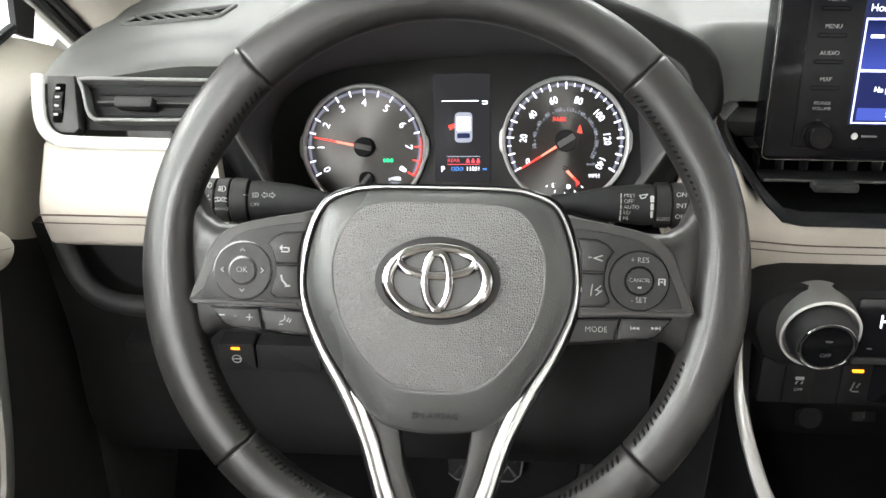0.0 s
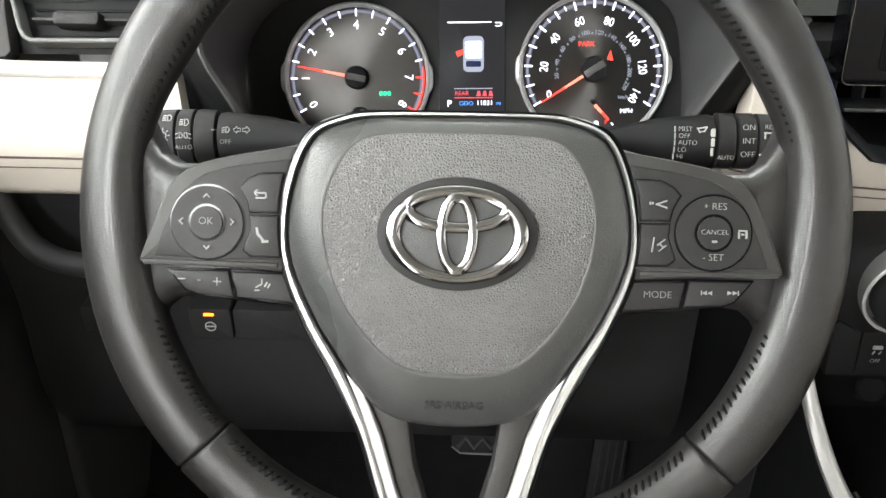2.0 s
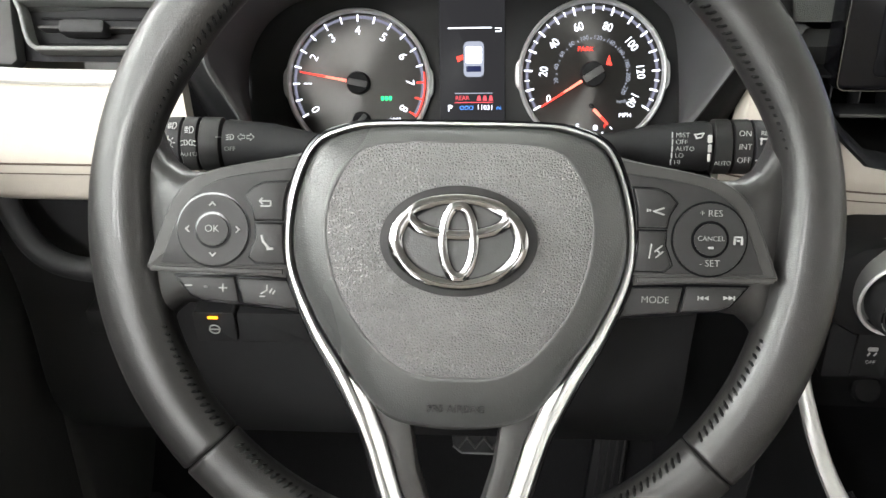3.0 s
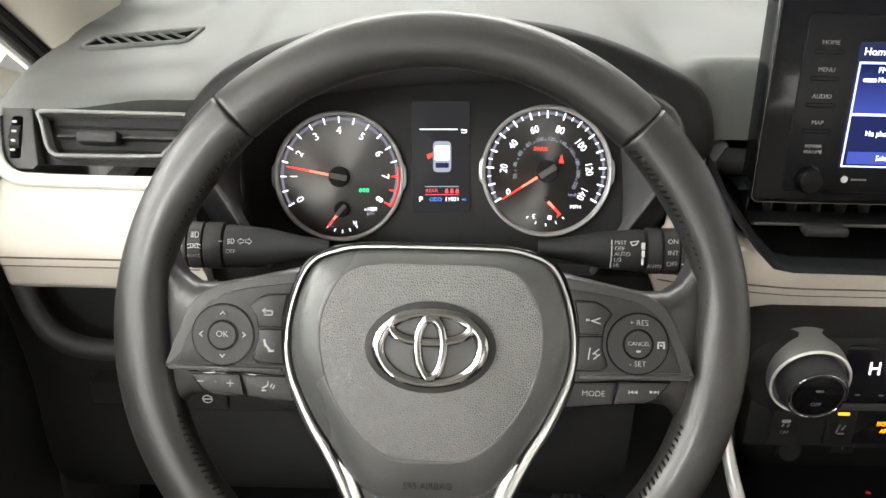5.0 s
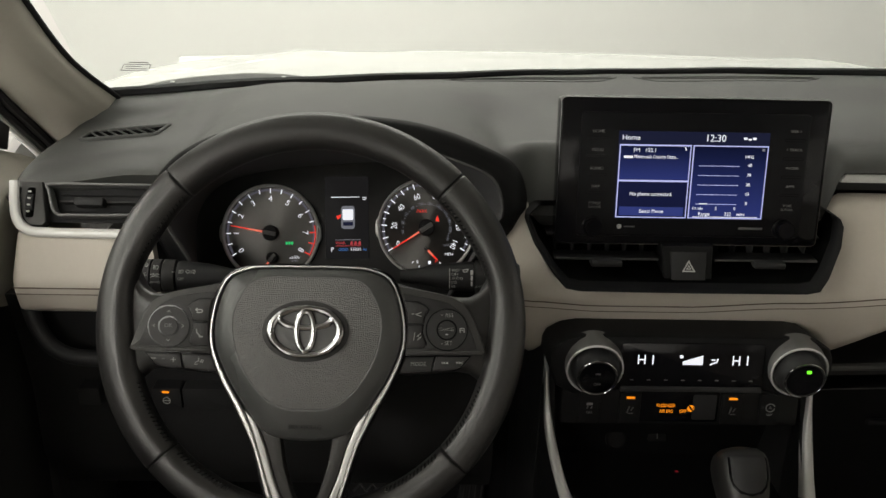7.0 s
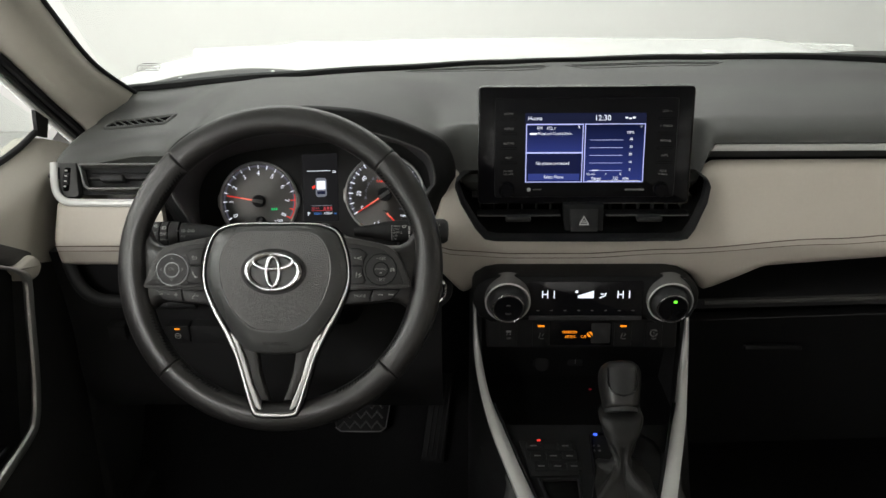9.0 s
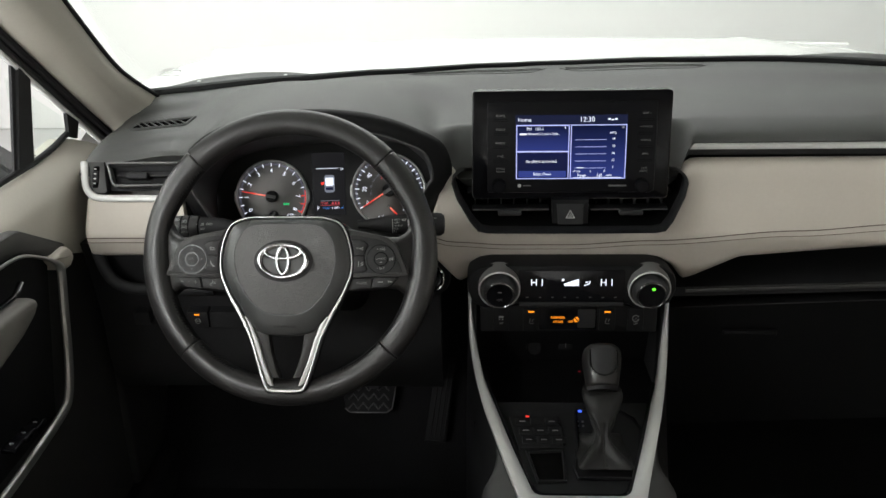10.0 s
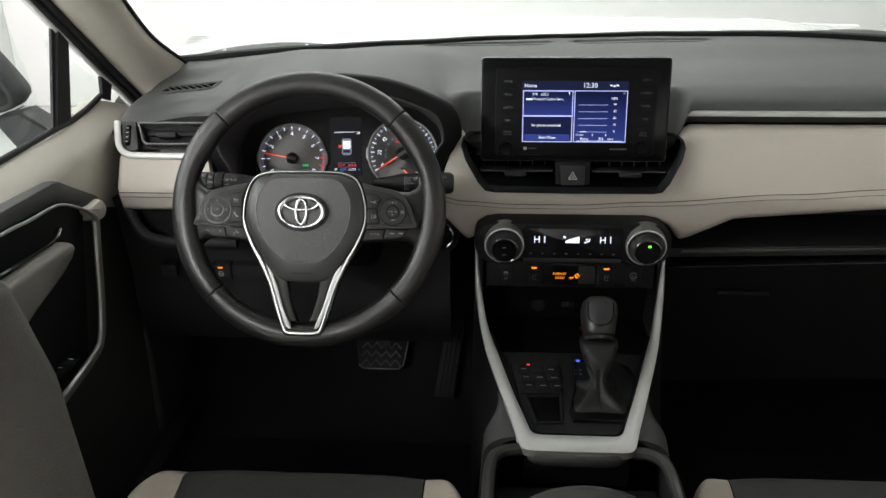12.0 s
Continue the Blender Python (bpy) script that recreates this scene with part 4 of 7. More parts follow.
for sx in (-1, 1):
    spoke = part("spoke", spoke_skin(sx), RIM_LEATHER, wheel, "black leather-wrapped spoke", angle=70)
    part("switch_bezel", plate(side_of(sx, BEZEL), -0.004, 0.0068, 0.002, MW), SWITCH_PLASTIC, spoke, "grey plastic switch panel")
    part("switch_face", plate(side_of(sx, FACE), 0.002, 0.0078, 0.0008, MW), KEY_PLASTIC, spoke)
    part("silver_line", plate(side_of(sx, [(90, -25.2), (160, -24.4), (158, -27.3), (90, -27.6)]), 0.002, 0.0082, 0.0006, MW), SWITCH_PLASTIC, spoke)
    dial = MW @ Matrix.Translation((sx * 0.1254, -0.0055, 0.0))
    part("dial_gap", lathe([(0.005, 0.004), (0.0192, 0.004), (0.0192, 0.0080), (0.005, 0.0081)], dial, 48), GLOSS_BLACK, spoke)
    part("dial_key", lathe([(0.005, 0.006), (0.0181, 0.006), (0.0181, 0.0090), (0.01805, 0.0091), (0.0100, 0.0090), (0.005, 0.0090)], dial, 48), KEY_PLASTIC, spoke)
    part("dial_gap", lathe([(0.005, 0.008), (0.0094, 0.008), (0.0094, 0.00955), (0.005, 0.0096)], dial, 36), GLOSS_BLACK, spoke)
    part("centre_key", lathe([(0.003, 0.008), (0.0080, 0.008), (0.0080, 0.0103), (0.0079, 0.0104), (0.003, 0.0105)], dial, 36), KEY_PLASTIC, spoke)
    for k in (UPPER_KEY, LOWER_KEY):
        big = inset_ring(side_of(sx, k), -0.0007)
        part("key_gap", plate(big, 0.004, 0.00805, 0.0003, MW), GLOSS_BLACK, spoke)
        part("key", plate(side_of(sx, k), 0.004, 0.0092, 0.0010, MW), KEY_PLASTIC, spoke)
    for k in (LOW_BAR, LOW_BAR2):
        part("key_gap", plate(inset_ring(side_of(sx, k), -0.0011), -0.008, 0.0035, 0.0003, MW), GLOSS_BLACK, spoke)
        part("lower_key", plate(side_of(sx, k), -0.008, 0.0050, 0.0010, MW), KEY_PLASTIC, spoke)
    if sx > 0:
        letters("+ RES", 0.0048, MW, 0.1254, 0.0075, 0.0101, LEGEND, spoke)
        letters("- SET", 0.0048, MW, 0.1254, -0.0175, 0.0101, LEGEND, spoke)
        letters("CANCEL", 0.0035, MW, 0.1254, -0.0050, 0.0114, LEGEND, spoke)
        bar(0.0026, 0.0012, MW, 0.1254, -0.0095, 0.0114, LEGEND, spoke)
        for du, dv, w, hh in ((0.0138, -0.0040, 0.0044, 0.0008), (0.0120, -0.0062, 0.0010, 0.0034), (0.0156, -0.0062, 0.0010, 0.0034), (0.0138, -0.0058, 0.0016, 0.0010)):
            bar(w, hh, MW, 0.1254 + du, dv, 0.0101, LEGEND, spoke, "icon_mark")
        letters("MODE", 0.0050, MW, 0.1000, -0.0370, 0.0053, LEGEND, spoke)
        for du in (0.1232, 0.1258):
            part("icon_mark", plate([(du - 0.0013, -0.0355), (du + 0.0012, -0.0366), (du + 0.0012, -0.0344)], 0.0050, 0.0053, 0.0001, MW), LEGEND, spoke)
        bar(0.0005, 0.0024, MW, 0.1217, -0.0355, 0.0053, LEGEND, spoke, "icon_mark")
        for du in (0.1356, 0.1382):
            part("icon_mark", plate([(du - 0.0012, -0.0363), (du + 0.0013, -0.0352), (du - 0.0012, -0.0341)], 0.0050, 0.0053, 0.0001, MW), LEGEND, spoke)
        bar(0.0005, 0.0024, MW, 0.1398, -0.0352, 0.0053, LEGEND, spoke, "icon_mark")
        for w, du, dv, tr in ((0.0060, 0.0995, 0.0090, 20), (0.0050, 0.1000, 0.0072, -18), (0.0012, 0.0952, 0.0086, 90), (0.0016, 0.0940, 0.0086, 90)):
            bar(w, 0.0008, MW, du, dv, 0.0094, LEGEND, spoke, "icon_mark", tr)
        for w, du, dv, tr in ((0.0075, 0.0960, -0.0118, 82), (0.0050, 0.1000, -0.0105, 40), (0.0050, 0.1006, -0.0135, 40), (0.0030, 0.1000, -0.0120, -40)):
            bar(w, 0.0007, MW, du, dv, 0.0094, LEGEND, spoke, "icon_mark", tr)
    else:
        letters("OK", 0.0052, MW, -0.1254, -0.0048, 0.0114, LEGEND, spoke)
        for k in range(4):
            a = radians(90 * k)
            cx, cy = -0.1254 + 0.0136 * math.cos(a), -0.005 + 0.0136 * math.sin(a)
            for s2 in (-1, 1):
                t = 90 * k + s2 * 135
                bar(0.0028, 0.0007, MW, cx + 0.0009 * math.cos(radians(t)), cy + 0.0009 * math.sin(radians(t)), 0.0102, LEGEND, spoke, "icon_mark", t)
        for w, du, dv, tr in ((0.0055, -0.0985, 0.0098, 0), (0.0050, -0.0985, 0.0072, 0), (0.0026, -0.0958, 0.0085, 90), (0.0024, -0.1008, 0.0105, 45), (0.0024, -0.1008, 0.0090, -45)):
            bar(w, 0.0008, MW, du, dv, 0.0094, LEGEND, spoke, "icon_mark", tr)
        for w, du, dv, tr in ((0.0042, -0.1000, -0.0095, 100), (0.0050, -0.0982, -0.0125, -50), (0.0036, -0.0962, -0.0145, 5)):
            bar(w, 0.0013, MW, du, dv, 0.0094, LEGEND, spoke, "icon_mark", tr)
        bar(0.0040, 0.0007, MW, -0.1395, -0.0345, 0.0053, LEGEND, spoke, "icon_mark")
        bar(0.0044, 0.0007, MW, -0.1215, -0.0355, 0.0053, LEGEND, spoke, "icon_mark")
        bar(0.0044, 0.0007, MW, -0.1215, -0.0355, 0.0053, LEGEND, spoke, "icon_mark", 90)
        bar(0.0022, 0.0012, MW, -0.1305, -0.0350, 0.0053, GREY_INK, spoke, "icon_mark")
        for w, du, dv, tr in ((0.0040, -0.1002, -0.0372, 30), (0.0032, -0.0985, -0.0350, 90), (0.0030, -0.0965, -0.0365, 60), (0.0026, -0.0950, -0.0372, 60), (0.0030, -0.1010, -0.0395, 0)):
            bar(w, 0.0008, MW, du, dv, 0.0053, LEGEND, spoke, "icon_mark", tr)

# steering column and its two stalks
column = thing("steering_column", "black plastic steering column cover", "steering column", (-0.386, 0.62, 0.64))
part("column_cover", loft([[MW @ V(p[0], p[1], h) for p in round_rect(w, t, 0.03, 0, c, 6)] for w, t, c, h in ((0.12, 0.090, -0.002, -0.045), (0.150, 0.108, -0.004, -0.052), (0.155, 0.112, -0.006, -0.10), (0.155, 0.085, -0.040, -0.24))]), CONSOLE_BLACK, column)


def stalk(sx, name, label, drop, sections):
    ob = thing(name, label, "control stalk", (-0.386 + sx * 0.07, 0.59, 0.69))
    SMx = plane_frame((-0.386, 0.598, 0.697), 22)

    def st(prof):
        rings = []
        for u, r, rv in prof:
            rings.append([SMx @ V(sx * u, drop + rv * math.sin(b), r * math.cos(b) - 0.004) for b in np.linspace(0, 2 * math.pi, 25)[:-1]])
        return loft(rings)
    part("arm", st([(0.078, 0.005, 0.006), (0.098, 0.0075, 0.0085), (0.122, 0.0120, 0.0135), (sections[0] - 0.004, 0.0135, 0.0160), (sections[0] - 0.001, 0.0128, 0.0152)]), DARK_PLASTIC, ob)
    for name_k, a, b, mat_k in zip(("ring_knob", "ring_knob", "end_knob")[3 - len(sections):], sections, sections[1:] + (0.204,), (KEY_PLASTIC, KEY_PLASTIC, DARK_PLASTIC)[3 - len(sections):]):
        tip = [(b - 0.006, 0.0138, 0.0165), (b - 0.001, 0.0105, 0.0130), (b, 0.004, 0.005)] if name_k == "end_knob" else [(b - 0.0015, 0.0146, 0.0174), (b - 0.0005, 0.0134, 0.0162)]
        part(name_k, st([(a, 0.0128, 0.0155), (a + 0.001, 0.0144, 0.0172)] + tip), mat_k, ob)
    return ob, SMx


left_stalk, LS = stalk(-1, "light_stalk", "black headlight stalk with white printed symbols", -0.007, (0.1545, 0.1690, 0.1800))
def arm_h(v, drop, r=0.0137, rv=0.0165):
    return r * math.sqrt(max(0.04, 1 - ((v - drop) / rv) ** 2)) - 0.0036


def stroke(pts, u, v, s, closed=False, name="icon_mark"):
    """A thin printed line on the left stalk; pts in units of s."""
    path = [LS @ V(u + s * a, v + s * b, arm_h(v + s * b, -0.006, 0.0142, 0.0170) + 0.0002) for a, b in pts]
    return part(name, tube(path, 0.00028, 5, closed), WHITE_INK, left_stalk)


LAMP = [(0.0, 0.5), (0.35, 0.45), (0.55, 0.22), (0.60, 0.0), (0.55, -0.22), (0.35, -0.45), (0.0, -0.5)]


def lamp_icon(u, v, s, rays, tilt=0.0, flip=1):
    stroke([(flip * a, b) for a, b in LAMP], u, v, s, True)
    for k in range(rays):
        b = 0.38 - 0.76 * k / (rays - 1)
        stroke([(-flip * 0.2, b), (-flip * 0.75, b - tilt)], u, v, s)


stroke([(-0.5, 0), (0.5, 0)], -0.1548, -0.0026, 0.0034)
lamp_icon(-0.1472, -0.0024, 0.0036, 3, 0.15)
letters("OFF", 0.0042, LS, -0.1478, -0.0100, arm_h(-0.0100, -0.006) + 0.0002, LEGEND, left_stalk)
ARROW = [(-0.5, 0.0), (0.0, 0.45), (0.0, 0.2), (0.45, 0.2), (0.45, -0.2), (0.0, -0.2), (0.0, -0.45)]
stroke(ARROW, -0.1402, -0.0023, 0.0048, True)
stroke([(-a, b) for a, b in ARROW], -0.1345, -0.0023, 0.0048, True)
lamp_icon(-0.1735, 0.0017, 0.0042, 4)
lamp_icon(-0.1765, -0.0064, 0.0034, 2, 0.2)
lamp_icon(-0.1715, -0.0064, 0.0034, 2, 0.2, -1)
letters("AUTO", 0.0040, LS, -0.1742, -0.0137, arm_h(-0.0137, -0.006, 0.0144, 0.0172) + 0.0002, LEGEND, left_stalk)
lamp_icon(-0.1845, 0.0042, 0.0040, 4)
stroke([(-0.5, 0), (0.5, 0)], -0.1910, 0.0046, 0.0030)
stroke([(-0.5, 0), (0.5, 0)], -0.1830, -0.0190, 0.0030)
stroke([(-0.5, 0), (0.5, 0)], -0.1765, -0.0192, 0.0058)
stroke([(0.5 * math.cos(a), 0.5 * math.sin(a)) for a in np.linspace(0, 2 * math.pi, 17)[:-1]], -0.1868, -0.0066, 0.0042, True)
for k in range(8):
    ca, sa = math.cos(radians(45 * k)), math.sin(radians(45 * k))
    stroke([(0.72 * ca, 0.72 * sa), (1.05 * ca, 1.05 * sa)], -0.1868, -0.0066, 0.0042)

right_stalk, RS = stalk(1, "wiper_stalk", "black wiper stalk with white printed legends", -0.0035, (0.156, 0.168, 0.1805))


for k, s in enumerate(("MIST", "OFF", "AUTO", "LO", "HI")):
    v = 0.0030 - 0.0042 * k
    letters(s, 0.0042, RS, 0.1315, v, arm_h(v, -0.0035) + 0.0002, WHITE_INK, right_stalk, align="LEFT")
for k in range(5):
    v = 0.0030 - 0.0042 * k
    bar(0.0008, 0.0036, RS, 0.1295, v, arm_h(v, -0.0035) + 0.0002, WHITE_INK, right_stalk)
for k in range(3):
    v = 0.0010 - 0.0058 * k
    bar(0.0028 - 0.0006 * k, 0.0050, RS, 0.1525, v, arm_h(v, -0.0035) + 0.0004, WHITE_INK, right_stalk, "icon_mark")
for w, du, v, tr in ((0.0066, 0.1460, 0.0040, 10), (0.0036, 0.1438, 0.0024, -60), (0.0036, 0.1480, 0.0030, 60), (0.0036, 0.1458, 0.0016, 10)):
    bar(w, 0.0008, RS, du, v, arm_h(v, -0.0035) + 0.0006, WHITE_INK, right_stalk, "icon_mark", tr)
letters("REAR", 0.0040, RS, 0.1885, 0.0050, arm_h(0.0050, -0.0035, 0.0144, 0.0172) + 0.0003, WHITE_INK, right_stalk)
letters("AUTO", 0.0038, RS, 0.1615, -0.0140, arm_h(-0.0140, -0.0035, 0.0146, 0.0174) + 0.0002, WHITE_INK, right_stalk)
for k, s in enumerate(("ON", "INT", "OFF")):
    v = 0.0045 - 0.0082 * k
    letters(s, 0.0050, RS, 0.1742, v, arm_h(v, -0.0035, 0.0146, 0.0174) + 0.0002, WHITE_INK, right_stalk)
for w, du, v, tr in ((0.0050, 0.1855, 0.0015, 0), (0.0044, 0.1838, 0.0000, 90), (0.0040, 0.1880, -0.0008, 90), (0.0026, 0.1825, -0.0118, 0)):
    bar(w, 0.0010, RS, du, v, arm_h(v, -0.0035, 0.0144, 0.0172) + 0.0003, WHITE_INK, right_stalk, "icon_mark", tr)

# ---- instrument cluster ----
MG = plane_frame((-0.382, 0.786, 0.678), 20, 1.4)
cluster = thing("instrument_cluster", "black instrument cluster with two lit round gauges", "instrument cluster", (-0.382, 0.79, 0.62))
# hood lining from the lip to the gauge face
lip = spline([(-0.538, LIP_Y + 0.01, 0.640), (-0.562, LIP_Y, 0.70)] + [(a, LIP_Y, b) for a, b in LIP] + [(-0.193, LIP_Y, 0.738), (-0.212, LIP_Y, 0.70), (-0.238, LIP_Y + 0.01, 0.640)], 5)
INNER = [(-0.180, -0.085), (-0.188, -0.03), (-0.187, 0.012), (-0.172, 0.042), (-0.145, 0.061), (-0.105, 0.071), (-0.064, 0.076), (-0.01, 0.080), (0.043, 0.082), (0.09, 0.081), (0.124, 0.075), (0.148, 0.058), (0.166, 0.035), (0.172, -0.03), (0.168, -0.085)]
inn = spline([(MG @ V(a, b, 0.002)) for a, b in INNER], 5)


def resample(P, n):
    d = [0.0]
    for a, b in zip(P, P[1:]):
        d.append(d[-1] + (b - a).length)
    out = []
    for k in range(n):
        s = d[-1] * k / (n - 1)
        i = max(0, min(len(P) - 2, int(np.searchsorted(d, s)) - 1))
        out.append(P[i].lerp(P[i + 1], (s - d[i]) / max(1e-9, d[i + 1] - d[i])))
    return out


lip_r, inn_r = resample(lip, 70), resample(inn, 70)
cx0 = V(-0.382, 0, 0.68)
rows = []
for s, grow, ahead in ((0.0, 0.012, 0.0), (0.0, 0.004, 0.0), (0.0, -0.003, -0.003), (0.0, -0.014, -0.005), (0.0, -0.0165, -0.0085), (0.0, -0.0185, -0.0100), (0.0, -0.0205, -0.0085), (0.0, -0.0210, -0.004), (0.10, -0.0190, 0.0), (0.45, -0.010, 0.0), (0.8, -0.002, 0.0), (1.0, 0.0, 0.0)):
    row = []
    for a, b in zip(lip_r, inn_r):
        p = a.lerp(b, s)
        d = V(p.x - cx0.x, 0, p.z - cx0.z).normalized()
        row.append(p + d * grow + (V(0, 0.012, -0.006) if grow > 0.01 else V(0, ahead, 0)))
    rows.append(row)
part("visor_edge", loft(rows[:5], closed=False, caps=False), CONSOLE_BLACK, cluster, "matt black visor edge", angle=70)
part("hood_lining", loft(rows[4:], closed=False, caps=False), HOOD_BLACK, cluster, "black textured cluster hood", angle=70)
part("face_panel", plate([(a, b) for a, b in [(p[0] * 1.05, p[1] * 1.05) for p in INNER]][::-1], -0.012, -0.002, 0.001, MG), FACE_BLACK, cluster)


def polar_pt(cx, cy, r, deg):
    return cx + r * math.cos(radians(deg)), cy + r * math.sin(radians(deg))


def gauge(name, cx, cy, R):
    G = MG @ Matrix.Translation((cx, cy, 0))
    ob = part(name, lathe([(0.004, -0.004), (R, -0.004), (R, 0.0), (0.004, 0.0002)], G, 64), DIAL, cluster, "brushed grey dial with lit legends")
    flat, inv = ob.data.uv_layers.new(name="round"), G.inverted()
    for f in ob.data.polygons:
        c = inv @ f.center
        for li in f.loop_indices:
            q = inv @ ob.data.vertices[ob.data.loops[li].vertex_index].co
            turn = math.atan2(q.y, q.x)
            turn += 2 * math.pi * round((math.atan2(c.y, c.x) - turn) / (2 * math.pi))
            flat.data[li].uv = (turn / 6.3, math.hypot(q.x, q.y) * 10)
    ring = bmesh.new()
    prof = [(R - 0.0012, -0.002), (R + 0.0026, -0.002), (R + 0.0026, 0.0055), (R + 0.0012, 0.0068), (R - 0.0002, 0.0062), (R - 0.0012, 0.0020)]
    n = 72
    vs = [[ring.verts.new(G @ V(r * math.cos(2 * math.pi * k / n), r * math.sin(2 * math.pi * k / n), h)) for r, h in prof] for k in range(n)]
    for k in range(n):
        a, b = vs[k], vs[(k + 1) % n]
        for j in range(6):
            ring.faces.new((a[j], a[(j + 1) % 6], b[(j + 1) % 6], b[j]))
    part("bezel_ring", ring, SILVER, ob, "satin silver ring")
    for mid in (0, 180):
        arc = [radians(mid + d) for d in np.linspace(-13.5, 12.5, 14)]
        swell = [0.0022 + 0.0026 * min(1.0, 5 * k / 13, 5 * (13 - k) / 13) for k in range(14)]
        ear = [((R + w) * math.cos(a), (R + w) * math.sin(a)) for a, w in zip(arc, swell)] + [((R + 0.0016) * math.cos(a), (R + 0.0016) * math.sin(a)) for a in reversed(arc)]
        part("ring_ear", plate(ear, -0.002, 0.0058, 0.0008, G), SILVER, ob)
    return ob


def ticks(ob, cx, cy, degs, r0, r1, w, material, name="scale"):
    bm = bmesh.new()
    for d in degs:
        x, y = polar_pt(cx, cy, (r0 + r1) / 2, d)
        plate(round_rect(r1 - r0, w, w * 0.2, seg=1), 0.0003, 0.0008, 0.0001, MG @ Matrix.Translation((x, y, 0)) @ Matrix.Rotation(radians(d), 4, "Z"), bm)
    return part(name, bm, material, ob)


def needle(ob, cx, cy, deg, r0, r1, w0, w1, h, hub):
    G = MG @ Matrix.Translation((cx, cy, 0)) @ Matrix.Rotation(radians(deg), 4, "Z")
    mid, wm = (r0 + r1) / 2, (w0 + w1) / 2
    part("needle", plate([(mid, -wm), (r1, -w1), (r1, w1), (mid, wm)], h, h + 0.0015, 0.0004, G), LIT_RED, ob, "lit red needle")
    part("needle_root", plate([(r0, -w0), (mid, -wm), (mid, wm), (r0, w0)], h, h + 0.0015, 0.0004, G), PINK_LIT, ob, "paler inner half of the needle")
    part("needle_hub", lathe([(0.002, 0.0), (hub, 0.0), (hub, h + 0.003), (hub * 0.9, h + 0.005), (0.002, h + 0.005)], G, 32), BLACK_PLASTIC, ob)
    part("hub_bar", plate(round_rect(hub * 1.7, hub * 0.55, 0.001), h + 0.005, h + 0.0065, 0.0005, G), VENT_GREY, ob)


TC, SC_, R_T, R_S = (-0.0955, -0.0055), (0.0995, -0.0005), 0.0585, 0.0590
tach = gauge("tachometer", *TC, R_T)
ticks(tach, *TC, [210 - 15 * k for k in range(14)], 0.0500, 0.0560, 0.0013, LIT_WHITE)
ticks(tach, *TC, [0, -15, -30], 0.0485, 0.0555, 0.0013, LIT_RED)
bm = bmesh.new()
red_arc = [polar_pt(*TC, 0.0555, d) for d in np.linspace(9, -31, 24)]
tube([MG @ V(x, y, 0.0006) for x, y in red_arc], 0.0006, 5, bm=bm)
part("red_zone", bm, LIT_RED, tach)
part("scale_ring", plate([polar_pt(*TC, 0.0551, d) for d in np.linspace(-30, 210, 81)] + [polar_pt(*TC, 0.0527, d) for d in np.linspace(210, -30, 81)], 0.0001, 0.0004, 0.0001, MG), RING_LIT, tach, "softly lit ring behind the scale")
for k in range(9):
    x, y = polar_pt(*TC, 0.0428, 210 - 30 * k)
    letters(str(k), 0.0100, MG, x, y, 0.0006, LIT_WHITE, tach, "numeral", turn=30 * (4 - k))
needle(tach, *TC, 168.8, 0.006, 0.0495, 0.0013, 0.0005, 0.006, 0.0095)
letters("x1000", 0.0050, MG, TC[0] + 0.029, TC[1] - 0.031, 0.0006, LIT_WHITE, tach)
letters("RPM", 0.0040, MG, TC[0] + 0.029, TC[1] - 0.0355, 0.0006, LIT_DIM, tach)
for k in range(3):
    bar(0.0026, 0.0036, MG, TC[0] + 0.0195 + 0.0034 * k, TC[1] - 0.0130, 0.0006, LIT_GREEN, tach, "tell_tale")
needle(tach, TC[0] + 0.002, TC[1] - 0.031, 230, 0.003, 0.021, 0.0012, 0.0006, 0.004, 0.0072)
ticks(tach, TC[0] + 0.002, TC[1] - 0.031, [230, 250, 270, 290, 310], 0.0195, 0.0225, 0.0009, LIT_WHITE)
letters("H", 0.0050, MG, TC[0] + 0.014, TC[1] - 0.044, 0.0006, LIT_WHITE, tach)
letters("C", 0.0050, MG, TC[0] - 0.008, TC[1] - 0.046, 0.0006, LIT_DIM, tach)

speedo = gauge("speedometer", *SC_, R_S)
sp = lambda mph: 211 - 243 * mph / 140
ticks(speedo, *SC_, [sp(5 * k) for k in range(29)], 0.0520, 0.0560, 0.0010, LIT_WHITE)
ticks(speedo, *SC_, [sp(10 * k) for k in range(15)], 0.0495, 0.0565, 0.0015, LIT_WHITE)
part("scale_ring", plate([polar_pt(*SC_, 0.0551, sp(m)) for m in np.linspace(140, 0, 81)] + [polar_pt(*SC_, 0.0527, sp(m)) for m in np.linspace(0, 140, 81)], 0.0001, 0.0004, 0.0001, MG), RING_LIT, speedo, "softly lit ring behind the scale")
for k in range(1, 8):
    x, y = polar_pt(*SC_, 0.0400, sp(20 * k))
    letters(str(20 * k), 0.0098, MG, x, y, 0.0006, LIT_WHITE, speedo, "numeral", turn=0.95 * (sp(20 * k) - 90), squeeze=0.85)
x, y = polar_pt(*SC_, 0.0410, 209)
letters("0", 0.0085, MG, x, y, 0.0006, LIT_WHITE, speedo, "numeral")
for k in range(1, 12):
    x, y = polar_pt(*SC_, 0.0300, sp(20 * k / 1.609))
    letters(str(20 * k), 0.0050, MG, x, y, 0.0006, LIT_DIM, speedo, "numeral", turn=sp(20 * k / 1.609) - 90)
ticks(speedo, *SC_, [sp((20 * k + 10) / 1.609) for k in range(1, 11)], 0.0285, 0.0300, 0.0010, LIT_DIM)
